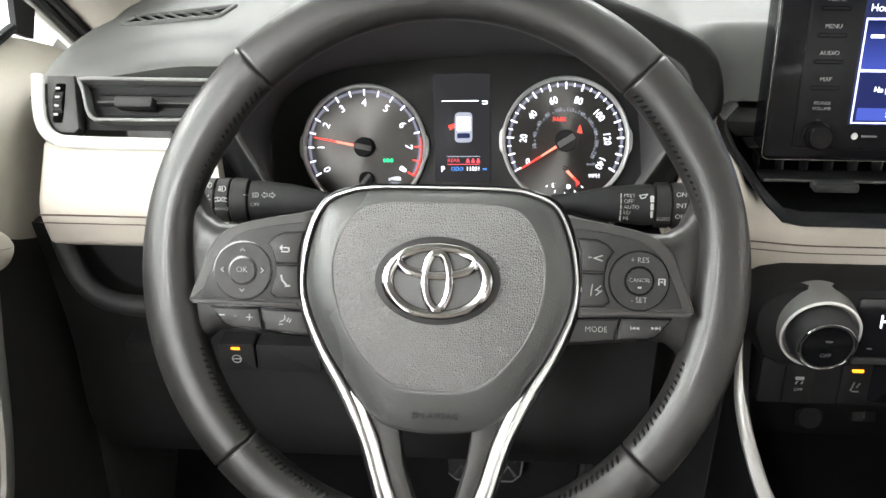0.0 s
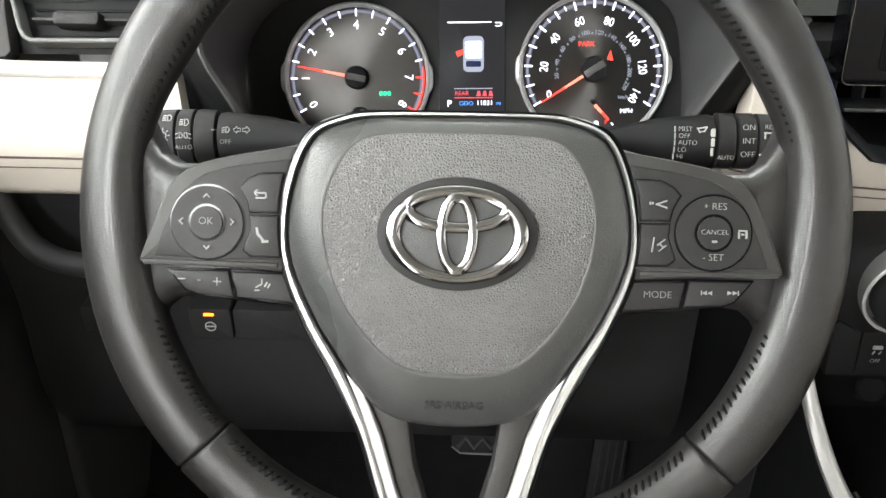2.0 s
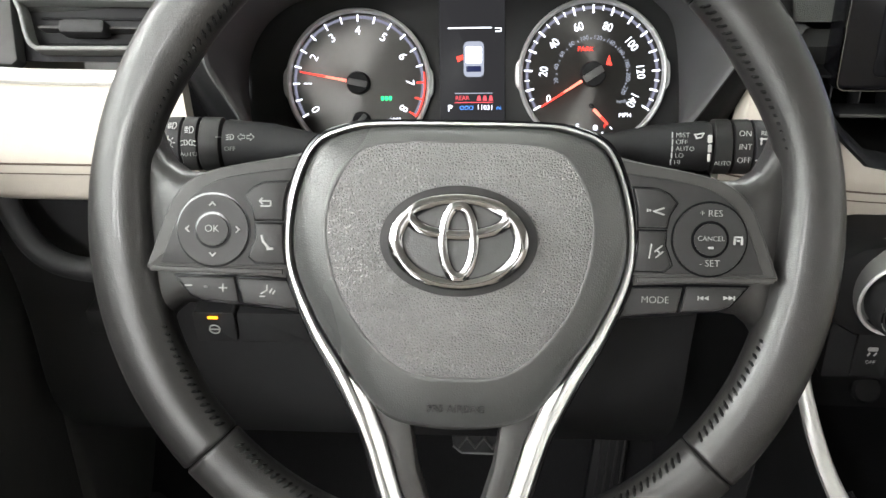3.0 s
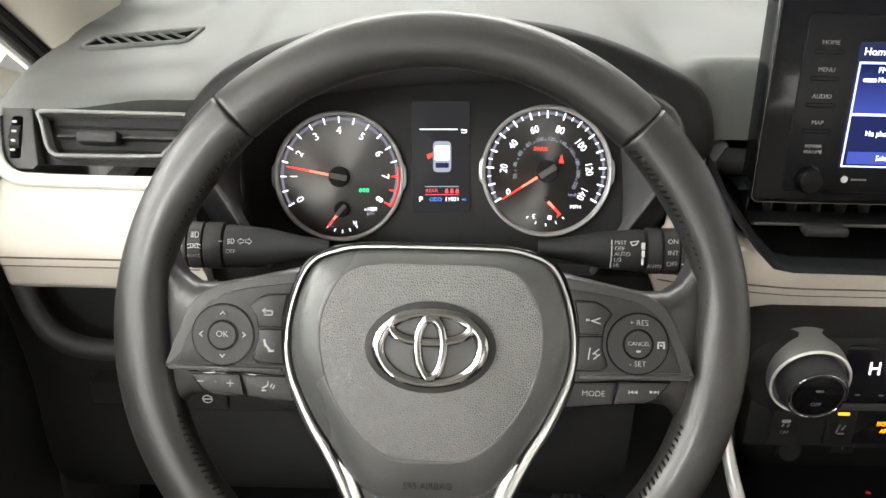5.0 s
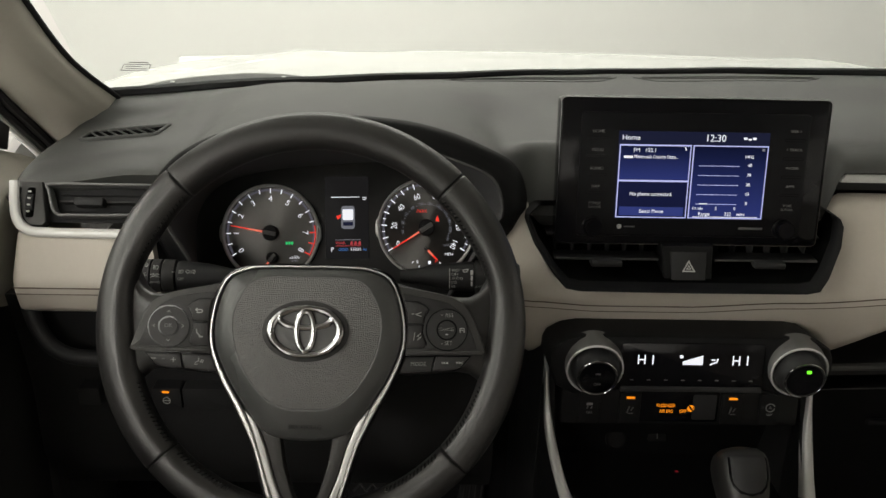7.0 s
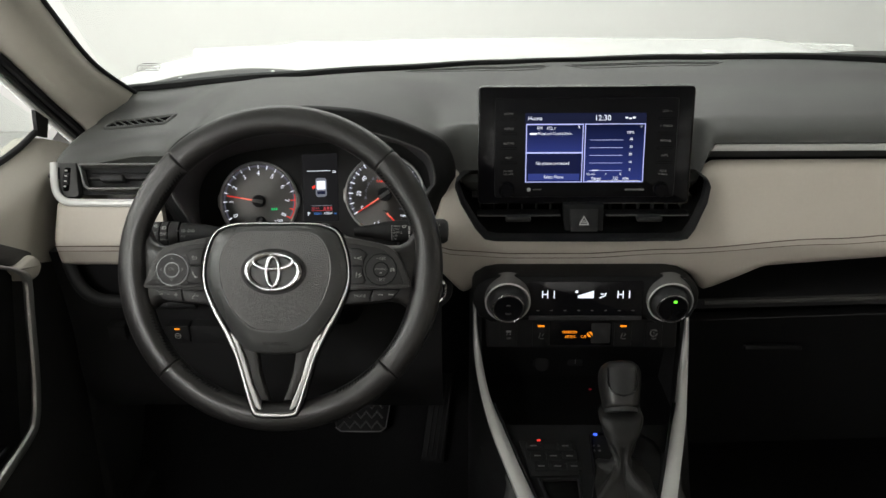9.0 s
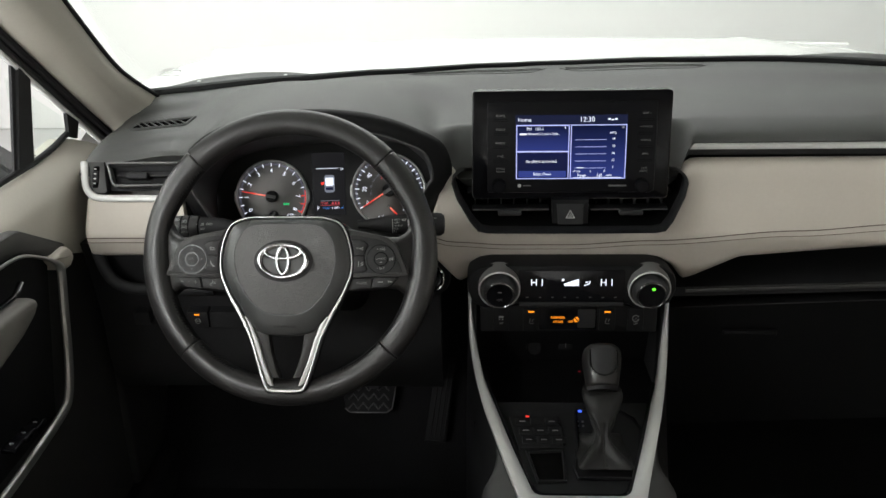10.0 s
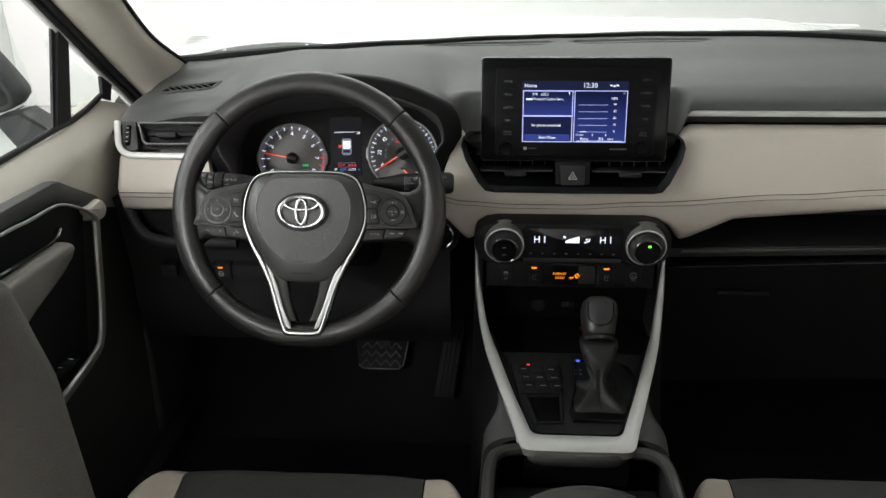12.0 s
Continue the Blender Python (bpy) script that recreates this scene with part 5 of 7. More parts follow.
letters("km/h", 0.0042, MG, SC_[0] + 0.0250, SC_[1] - 0.0225, 0.0006, LIT_DIM, speedo)
letters("MPH", 0.0052, MG, SC_[0] + 0.0280, SC_[1] - 0.0340, 0.0006, LIT_WHITE, speedo)
letters("PARK", 0.0056, MG, SC_[0] - 0.0055, SC_[1] + 0.0205, 0.0006, LIT_RED, speedo, "tell_tale")
part("tell_tale", plate([(SC_[0] + 0.0115, SC_[1] + 0.008), (SC_[0] + 0.0165, SC_[1] + 0.007), (SC_[0] + 0.0150, SC_[1] + 0.0125), (SC_[0] + 0.0142, SC_[1] + 0.0155), (SC_[0] + 0.0128, SC_[1] + 0.0125)], 0.0003, 0.0008, 0.0001, MG), LIT_RED, speedo)
needle(speedo, *SC_, 212, 0.006, 0.0500, 0.0013, 0.0005, 0.006, 0.0105)
needle(speedo, SC_[0] - 0.001, SC_[1] - 0.026, -46, 0.004, 0.021, 0.0014, 0.0008, 0.002, 0.0010)
letters("E", 0.0058, MG, SC_[0] - 0.0115, SC_[1] - 0.0430, 0.0006, LIT_WHITE, speedo)
letters("F", 0.0052, MG, SC_[0] + 0.0115, SC_[1] - 0.0430, 0.0006, LIT_RED, speedo)
bar(0.0036, 0.0042, MG, SC_[0] + 0.0035, SC_[1] - 0.0440, 0.0006, LIT_WHITE, speedo, "tell_tale")
ticks(speedo, SC_[0], SC_[1] - 0.026, [225, 247, 270, 293, 312], 0.0235, 0.0262, 0.0010, LIT_WHITE)

# display between the gauges
disp = part("cluster_display", plate(round_rect(0.0545, 0.104, 0.002, 0.0, 0.0125), -0.004, 0.0004, 0.0004, MG), CLUSTER_LCD, cluster, "lit display between the gauges")
bar(0.036, 0.0009, MG, -0.002, 0.0385, 0.0007, LIT_WHITE, disp)
bar(0.032, 0.0008, MG, 0.001, -0.0150, 0.0007, LIT_DIM, disp)
for w, du, dv, tr in ((0.0050, 0.0215, 0.0380, 0), (0.0045, 0.0215, 0.0355, 0), (0.0024, 0.0240, 0.0367, 90)):
    bar(w, 0.0008, MG, du, dv, 0.0007, LIT_WHITE, disp, "icon_mark", tr)
part("car_icon", plate(round_rect(0.0170, 0.0290, 0.0040, 0.0012, 0.0130), 0.0003, 0.0008, 0.0001, MG), LIT_DIM, disp)
part("car_icon_roof", plate(round_rect(0.0135, 0.0135, 0.0015, 0.0012, 0.0165), 0.0006, 0.0011, 0.0001, MG), LIT_WHITE, disp)
part("car_icon_window", plate(round_rect(0.0125, 0.0048, 0.0010, 0.0012, 0.0050), 0.0006, 0.0011, 0.0001, MG), LCD_BACK, disp)
part("car_icon_door", plate([(-0.0135, 0.0150), (-0.0078, 0.0168), (-0.0078, 0.0130), (-0.0120, 0.0105)], 0.0003, 0.0009, 0.0001, MG), LIT_RED, disp)
letters("REAR", 0.0050, MG, -0.0085, -0.0190, 0.0007, SOFT_RED, disp)
for k in range(3):
    part("seat_icon", plate([(0.0035 + 0.005 * k, -0.0212), (0.0072 + 0.005 * k, -0.0212), (0.0064 + 0.005 * k, -0.0170), (0.0045 + 0.005 * k, -0.0170)], 0.0003, 0.0009, 0.0001, MG), SOFT_RED, disp)
bar(0.032, 0.0007, MG, 0.001, -0.0226, 0.0007, SOFT_RED, disp)
letters("P", 0.0078, MG, -0.0190, -0.0275, 0.0007, LIT_WHITE, disp)
letters("ODO", 0.0050, MG, -0.0050, -0.0272, 0.0007, LIT_SKY, disp)
letters("11031", 0.0056, MG, 0.0105, -0.0270, 0.0007, LIT_WHITE, disp)
letters("mi", 0.0044, MG, 0.0218, -0.0272, 0.0007, LIT_SKY, disp)

# ---- centre display ----
MS = plane_frame((0.0, 0.652, 0.792), 7)
screen = thing("infotainment_display", "gloss black touchscreen unit showing its home page", "touchscreen", (0, 0.67, 0.72))
part("housing", loft([[MS @ V(p[0], p[1], h) for p in inset_ring(round_rect(0.286, 0.159, 0.006, 0, 0.0025), d)] for d, h in ((0.006, -0.030), (0.001, -0.024), (0.0, -0.004), (0.0006, 0.0), (0.003, 0.0016))]), GLOSS_BLACK, screen, "gloss black housing")
# Added band: the highlight on the housing's edge, made as a part.
part("edge_glint", band(round_rect(0.2852, 0.1582, 0.006, 0, 0.0025), round_rect(0.2830, 0.1560, 0.005, 0, 0.0025), -0.001, 0.0024, 0.0009, MS), GLINT_METAL, screen, "highlight along the gloss housing edge")
panel = part("key_panel", plate(round_rect(0.2420, 0.1330, 0.004, 0.001, -0.0005), 0.0, 0.0030, 0.001, MS), SATIN_BLACK, screen)
lcd = part("lcd", plate(round_rect(0.1600, 0.0940, 0.0008, 0.0, -0.0005), 0.001, 0.0033, 0.0002, MS), LCD_BACK, screen, "lit blue home page")
H = 0.0036


def box_mark(w, h, u, v, material, dh=0.0, name="page_box"):
    return part(name, rbox((w, h, 0.00024), (u, v, H + dh), 0.0001, MS, 1), material, lcd)


box_mark(0.0762, 0.0790, -0.0405, -0.0070, LCD_LINE, 0.0)
box_mark(0.0800, 0.0790, 0.0395, -0.0070, LCD_LINE, 0.0)
box_mark(0.0738, 0.0362, -0.0405, 0.0128, LCD_FADE, 0.0003)
box_mark(0.0738, 0.0380, -0.0405, -0.0263, LCD_DEEP, 0.0003)
box_mark(0.0690, 0.0095, -0.0405, -0.0392, LCD_BLUE, 0.0005)
box_mark(0.0776, 0.0766, 0.0395, -0.0070, LCD_FADE, 0.0003)
letters("Home", 0.0076, MS, -0.0765, 0.0395, H, LIT_WHITE, lcd, align="LEFT")
letters("12:30", 0.0105, MS, 0.0225, 0.0398, H, LIT_WHITE, lcd, squeeze=0.95)
for k in range(3):
    bar(0.0038, 0.0026 - 0.0006 * (k % 2), MS, 0.0540 + 0.0048 * k, 0.0402 - 0.001 * (k % 2), H, LIT_WHITE, lcd, "status_mark", thick=0.0001)
letters("FM", 0.0058, MS, -0.0640, 0.0265, H + 0.0007, LIT_WHITE, lcd, align="LEFT")
letters("102.1", 0.0058, MS, -0.0520, 0.0265, H + 0.0007, LIT_WHITE, lcd, align="LEFT")
bar(0.0100, 0.0026, MS, -0.0688, 0.0192, H + 0.0007, LIT_WHITE, lcd, "text_bar", thick=0.0001)
letters("Minnesota's Country Statio...", 0.0054, MS, -0.0628, 0.0195, H + 0.0007, LIT_WHITE, lcd, align="LEFT", squeeze=0.74)
bar(0.0012, 0.0040, MS, -0.0085, 0.0285, H + 0.0007, LIT_WHITE, lcd, "icon_mark", 20, 0.0001)
letters("No phone connected.", 0.0060, MS, -0.0420, -0.0205, H + 0.0007, LIT_WHITE, lcd, squeeze=0.86)
letters("Select Phone", 0.0058, MS, -0.0405, -0.0392, H + 0.0009, LIT_WHITE, lcd, squeeze=0.86)
letters("MPG", 0.0048, MS, 0.0600, 0.0205, H + 0.0007, LIT_WHITE, lcd)
for k, s in enumerate(("40", "30", "20", "10", "0")):
    v = 0.0118 - 0.0103 * k
    letters(s, 0.0046, MS, 0.0610, v, H + 0.0009, LIT_WHITE, lcd)
    bar(0.0440, 0.0006, MS, 0.0285, v - 0.0010, H + 0.0009, LCD_LINE, lcd, "graph_line", thick=0.0001)
bar(0.0090, 0.0011, MS, 0.0145, -0.0300, H + 0.0011, LIT_WHITE, lcd, "graph_bar", thick=0.0001)
for s, u in (("10 min", 0.0090), ("5", 0.0290), ("0", 0.0490)):
    letters(s, 0.0044, MS, u, -0.0352, H + 0.0009, LIT_WHITE, lcd)
letters("Range", 0.0058, MS, 0.0165, -0.0412, H + 0.0009, LIT_WHITE, lcd, squeeze=0.9)
letters("332", 0.0058, MS, 0.0420, -0.0412, H + 0.0009, LIT_WHITE, lcd, squeeze=0.9)
letters("miles", 0.0048, MS, 0.0560, -0.0412, H + 0.0009, LIT_WHITE, lcd, squeeze=0.9)
bar(0.0700, 0.0007, MS, 0.0395, -0.0445, H + 0.0009, LIT_WHITE, lcd, "graph_line", thick=0.0001)
bar(0.0030, 0.0030, MS, 0.0740, 0.0285, H + 0.0007, LIT_DIM, lcd, "icon_mark", 0, 0.0001)
for k, (s, s2) in enumerate((("HOME", "SEEK >"), ("MENU", "< TRACK"), ("AUDIO", "PHONE"), ("MAP", "APPS"))):
    v = 0.0455 - 0.0196 * k
    letters(s, 0.0046, MS, -0.1015, v, 0.0033, LEGEND, panel)
    letters(s2, 0.0042, MS, 0.1070, v + 0.003, 0.0033, LEGEND, panel)
    for u in (-0.1015, 0.1070):
        part("key_slit", band(round_rect(0.022, 0.0034, 0.0016, u, v - 0.0065), round_rect(0.0206, 0.0020, 0.0009, u, v - 0.0065), 0.002, 0.0034, 0.0002, MS), GLOSS_BLACK, panel)
for s, u, v in (("POWER", -0.1015, -0.0314), ("VOLUME", -0.1015, -0.0356), ("TUNE", 0.1060, -0.0314), ("SCROLL", 0.1060, -0.0356)):
    letters(s, 0.0037, MS, u, v, 0.0033, LEGEND, panel)
for sx in (-1, 1):
    part("rotary_knob", lathe([(0.002, 0.002), (0.0110, 0.002), (0.0112, 0.0045), (0.0096, 0.0050), (0.0094, 0.0150), (0.0084, 0.0165), (0.002, 0.0162)], MS @ Matrix.Translation((sx * 0.1035, -0.0560, 0)), 36), GLOSS_BLACK, screen, "gloss black knob")
part("small_mark", lathe([(0.0012, 0.0030), (0.0026, 0.0030), (0.0026, 0.0034), (0.0012, 0.0034)], MS @ Matrix.Translation((-0.0735, -0.0565, 0)), 20), WHITE_INK, panel)
bar(0.0120, 0.0014, MS, -0.0625, -0.0565, 0.0033, GREY_INK, panel)
bar(0.0260, 0.0026, MS, 0.0690, -0.0570, 0.0033, GREY_INK, panel)

# ---- centre vents below the display ----
vents = thing("centre_air_vents", "black twin air vents below the touchscreen", "air vent", (0, 0.62, 0.69))
VO = [(-0.1720, 0.744), (-0.1735, 0.737), (-0.1660, 0.720), (-0.1460, 0.694), (-0.1340, 0.6835), (-0.12, 0.6815), (0.0, 0.6810), (0.12, 0.6815), (0.1340, 0.6835), (0.1460, 0.694), (0.1660, 0.720), (0.1735, 0.737), (0.1720, 0.744)]


def vent_ring(wide, tall, dy, lift):
    out = []
    for x, z in VO:
        zz = 0.744 + (z - 0.744) * tall + lift
        out.append(V(x * wide, 0.655 - (0.744 - z) / 0.06 * 0.062 * (0.4 + 0.6 * tall) + dy, zz))
    return out + [V(x * wide, 0.672 + dy, 0.750) for x in (0.16, 0.05, -0.05, -0.16)]


part("surround", loft([vent_ring(1.0, 1.0, 0.03, 0.0), vent_ring(1.0, 1.0, 0.0, 0.0), vent_ring(0.992, 0.985, -0.003, 0.0005), vent_ring(0.975, 0.965, 0.000, 0.001), vent_ring(0.970, 0.955, 0.006, 0.001), vent_ring(0.966, 0.95, 0.016, 0.002)], caps=False), CONSOLE_BLACK, vents, "black angular surround", angle=40)
# Duct walls carry the shade of their depth as colour.
part("duct", loft([vent_ring(0.967, 0.952, 0.015, 0.002), vent_ring(0.95, 0.93, 0.045, 0.004), vent_ring(0.93, 0.92, 0.075, 0.006)], caps=False), RECESS_SHADE, vents, angle=40)
part("duct_back", loft([vent_ring(0.94, 0.93, 0.070, 0.006), vent_ring(0.94, 0.93, 0.074, 0.006)]), RECESS_SHADE, vents, angle=40)
for sx in (-1, 1):
    for z, y, x1, mat_b in ((0.7230, 0.652, 0.150, CONSOLE_BLACK), (0.7035, 0.630, 0.143, CONSOLE_BLACK)):
        part("blade", rbox((x1 - 0.030, 0.024, 0.0022), (sx * (x1 + 0.030) / 2, y + 0.010, z), 0.0008), mat_b, vents)
    # Lit front edge of the blade, painted as a lighter tube.
    part("blade_edge_highlight", tube([V(sx * 0.031, 0.6280, 0.7040), V(sx * 0.141, 0.6280, 0.7040)], 0.0012, 6), SHOULDER, vents)
    part("tab", rbox((0.034, 0.014, 0.0075), (sx * 0.088, 0.6245, 0.7015), 0.0025), DARK_PLASTIC, vents)
    for k in range(6):
        part("rear_blade", rbox((0.0016, 0.018, 0.054), (sx * (0.041 + 0.0195 * k), 0.664, 0.716), 0.0006), DARK_PLASTIC, vents)
part("hazard_key", loft([[V(-w, y, z0), V(w, y, z0), V(w * 1.08, y + dy, z1), V(-w * 1.08, y + dy, z1)] for y, dy, w, z0, z1 in ((0.66, 0.0, 0.0235, 0.681, 0.719), (0.615, 0.016, 0.0255, 0.681, 0.719), (0.6135, 0.016, 0.0245, 0.682, 0.718))]), CONSOLE_BLACK, vents, "dark hazard warning key")
MH = plane_frame((0.0, 0.6200, 0.6985), 23)
part("hazard_plate", plate([(-0.0175, -0.017), (0.0175, -0.017), (0.0195, 0.0165), (-0.0195, 0.0165)], -0.003, 0.0022, 0.001, MH), BLACK_PLASTIC, vents)
tri_o = [(-0.0072, -0.0050), (0.0072, -0.0050), (0.0, 0.0078)]
part("triangle", band(tri_o, inset_ring(tri_o, 0.0014), 0.0018, 0.0027, 0.0001, MH), WHITE_INK, vents, "pale triangle outline")
tri_2 = inset_ring(tri_o, 0.0026)
part("triangle", band(tri_2, inset_ring(tri_2, 0.0009), 0.0018, 0.0027, 0.0001, MH), WHITE_INK, vents)

# ---- climate panel with its two knobs ----
climate = thing("climate_panel", "black climate control panel with lit digits", "climate control", (0, 0.60, 0.54))
MC = plane_frame((0.0, 0.566, 0.618), 8)
pod = [(-0.150, 0.000), (-0.146, 0.010), (-0.132, 0.0195), (-0.115, 0.0230), (0.115, 0.0230), (0.132, 0.0195), (0.146, 0.010), (0.150, 0.000), (0.150, -0.014), (0.142, -0.034), (0.126, -0.043), (0.094, -0.043), (0.080, -0.036), (-0.080, -0.036), (-0.094, -0.043), (-0.126, -0.043), (-0.142, -0.034), (-0.150, -0.014)]
part("pod", plate(pod, -0.075, 0.0, 0.006, MC), CONSOLE_BLACK, climate, "black plastic pod")
cd = part("display_window", plate(round_rect(0.152, 0.050, 0.004, 0.0, -0.0085), -0.01, 0.0012, 0.0008, MC), GLOSS_BLACK, climate, "gloss black display window")
for sx in (-1, 1):
    u = -0.0520 if sx < 0 else 0.0475
    for du, dv, w, hh in ((-0.0052, 0, 0.0014, 0.0104), (0.0015, 0, 0.0014, 0.0104), (-0.0018, 0.0, 0.0055, 0.0015), (0.0100, 0, 0.0015, 0.0104)):
        bar(w, hh, MC, u + du, -0.0020 + dv, 0.0016, LIT_WHITE, cd, "lit_digit")
part("fan_scale", plate([(-0.0105, -0.0072), (0.0105, -0.0072), (0.0105, 0.0034), (-0.0105, -0.0036)], 0.001, 0.0018, 0.0002, MC), LIT_WHITE, cd)
bar(0.0036, 0.0036, MC, -0.0122, 0.0018, 0.0016, LIT_WHITE, cd, "fan_mark")
for w, du, dv, tr in ((0.0065, 0.0210, -0.0055, 25), (0.0055, 0.0255, -0.0025, 70), (0.0040, 0.0215, -0.0015, 0)):
    bar(w, 0.0016, MC, du, dv, 0.0016, LIT_WHITE, cd, "flow_mark", tr)
for k in range(8):
    u = -0.0630 + 0.018 * k
    bar(0.0038, 0.0012, MC, u, -0.0245, 0.0014, GREY_INK, cd, "icon_mark")
part("lower_lip", rbox((0.150, 0.006, 0.004), (0, -0.0345, 0.001), 0.0015, MC), DARK_PLASTIC, climate)
for sx in (-1, 1):
    K = MC @ Matrix.Translation((sx * 0.1070 + 0.0035, -0.0100, 0.003)) @ Matrix.Rotation(radians(14), 4, "X") @ Matrix.Scale(0.92, 4)
    knob = part("knob", lathe([(0.005, -0.010), (0.0272, -0.010), (0.0272, 0.0110), (0.0258, 0.0170), (0.0246, 0.0205), (0.0236, 0.0218), (0.0224, 0.0222), (0.005, 0.0222)], K, 72, ribs=1, rib=0.00035), DARK_PLASTIC, climate, "ribbed dark knob with silver collar")
    part("collar", lathe([(0.0180, -0.0240), (0.0338, -0.0240), (0.0334, -0.0060), (0.0328, 0.0036), (0.0322, 0.0056), (0.0302, 0.0056), (0.0294, 0.0020), (0.0180, 0.0010)], K, 64), KNOB_GREY, knob, "dull satin silver collar")
    part("collar_edge", tube([K @ V(0.0315 * math.cos(a), 0.0315 * math.sin(a), 0.0056) for a in np.linspace(0, 2 * math.pi, 49)[:-1]], 0.0012, 6, True), SILVER, knob)
    part("chrome_rim", tube([K @ V(0.0222 * math.cos(a), 0.0222 * math.sin(a), 0.0222) for a in np.linspace(0, 2 * math.pi, 49)[:-1]], 0.0006, 6, True), CHROME, knob)
    part("cap", lathe([(0.002, 0.0216), (0.0205, 0.0216), (0.0200, 0.0226), (0.002, 0.0230)], K, 40), GLOSS_BLACK, knob)
    if sx > 0:
        bar(0.0050, 0.0040, K, 0.002, 0.0120, 0.0232, LIT_LIME, knob, "lit_mark")
    else:
        bar(0.006, 0.0018, K, 0.0, 0.0060, 0.0232, GREY_INK, knob, "icon_mark")
        letters("OFF", 0.0050, K, 0.0, -0.0080, 0.0232, GREY_INK, knob)
ML = plane_frame((0.0, 0.586, 0.546), 4)
row = part("switch_bank", plate(round_rect(0.262, 0.044, 0.004, 0, 0.0), -0.06, 0.0, 0.002, ML), CONSOLE_BLACK, climate, "row of black switches below the display")
part("warning_window", plate(round_rect(0.086, 0.036, 0.002, -0.001, 0.001), -0.01, 0.0012, 0.0006, ML), GLOSS_BLACK, row)
part("unlit_window", plate(round_rect(0.026, 0.030, 0.002, 0.0265, 0.001), 0.0, 0.0016, 0.0003, ML), DARK_PLASTIC, row)
letters("PASSENGER", 0.0055, ML, -0.0160, 0.0026, 0.0015, LIT_AMBER, row, "lit_legend", squeeze=0.72, thick=0.0002)
letters("AIR BAG", 0.0055, ML, -0.0150, -0.0042, 0.0015, LIT_AMBER, row, "lit_legend", squeeze=0.72, thick=0.0002)
letters("OFF", 0.0055, ML, 0.0035, -0.0042, 0.0015, LIT_AMBER, row, "lit_legend", squeeze=0.8, thick=0.0002)
part("lit_legend", lathe([(0.0005, 0.001), (0.0040, 0.001), (0.0040, 0.0016), (0.0005, 0.0016)], ML @ Matrix.Translation((0.0120, -0.0005, 0)), 18), LIT_AMBER, row)
bar(0.0020, 0.0075, ML, 0.0120, -0.0005, 0.0017, GLOSS_BLACK, row, "icon_mark", 40)
for u, lit in ((-0.0555, True), (0.0570, True), (-0.1000, False), (0.0990, False)):
    part("switch", plate(round_rect(0.0235, 0.037, 0.002, u, -0.0005), -0.01, 0.0022, 0.0008, ML), CONSOLE_BLACK, row)
    if lit:
        bar(0.0092, 0.0026, ML, u, 0.0125, 0.0030, LIT_AMBER, row, "lit_mark")
        for w, du, dv, tr in ((0.0085, -0.0018, -0.002, 75), (0.0055, 0.0012, -0.0066, 0), (0.0050, 0.0026, -0.001, 60)):
            bar(w, 0.0012, ML, u + du, dv, 0.0026, GREY_INK, row, "icon_mark", tr)
    else:
        if u < 0:
            bar(0.0070, 0.0030, ML, u, 0.0040, 0.0026, LEGEND, row, "icon_mark")
            for du in (-0.0022, 0.0022):
                bar(0.0030, 0.0010, ML, u + du, 0.0000, 0.0026, LEGEND, row, "icon_mark", 60)
        else:
            part("icon_mark", tube([ML @ V(u + 0.0048 * math.cos(a), 0.002 + 0.0048 * math.sin(a), 0.0026) for a in np.linspace(0.4, 6.2, 21)], 0.0005, 5), LEGEND, row)
            letters("A", 0.0052, ML, u, 0.002, 0.0026, LEGEND, row)
        letters("OFF", 0.0040, ML, u, -0.0065, 0.0026, LEGEND, row)

# start button ring on the beige trim beside the column
start = thing("start_button", "round start button with a chrome ring", "button", (-0.215, 0.66, 0.58))
KS = plane_frame((-0.2070, 0.648, 0.584), 20)
part("chrome_ring", tube([KS @ V(0.0195 * math.cos(a), 0.0195 * math.sin(a), 0.004) for a in np.linspace(0, 2 * math.pi, 49)[:-1]], 0.0024, 8, True), CHROME, start)
part("button", lathe([(0.002, -0.02), (0.0185, -0.02), (0.0180, 0.003), (0.0160, 0.0048), (0.002, 0.0050)], KS, 40), GLOSS_BLACK, start)
part("bezel", lathe([(0.004, -0.03), (0.030, -0.03), (0.0285, -0.002), (0.0215, 0.003), (0.004, 0.003)], KS, 40), BLACK_PLASTIC, start)

# heated-wheel switch on the knee panel
heat = thing("heated_wheel_switch", "black switch with an amber lamp on the knee panel", "switch", (-0.589, 0.66, 0.50))
MHS = plane_frame((-0.588, 0.664, 0.503), -4)
part("switch_plate", plate(round_rect(0.034, 0.030, 0.003), -0.03, 0.003, 0.001, MHS), BLACK_PLASTIC, heat)
part("blank_plate", plate(round_rect(0.060, 0.030, 0.003, 0.049, 0), -0.03, 0.003, 0.001, MHS), BLACK_PLASTIC, heat)
bar(0.0085, 0.0026, MHS, 0.0, 0.0110, 0.0046, LIT_AMBER, heat, "lit_mark")
part("wheel_icon", tube([MHS @ V(0.0042 * math.cos(a), -0.001 + 0.0042 * math.sin(a), 0.0044) for a in np.linspace(0, 2 * math.pi, 25)[:-1]], 0.0006, 5, True), WHITE_INK, heat)
bar(0.0076, 0.0012, MHS, 0, -0.001, 0.0044, WHITE_INK, heat, "icon_mark")
panel_keys = thing("blank_switches", "small dark switches on the knee panel", "switch", (-0.66, 0.66, 0.50))
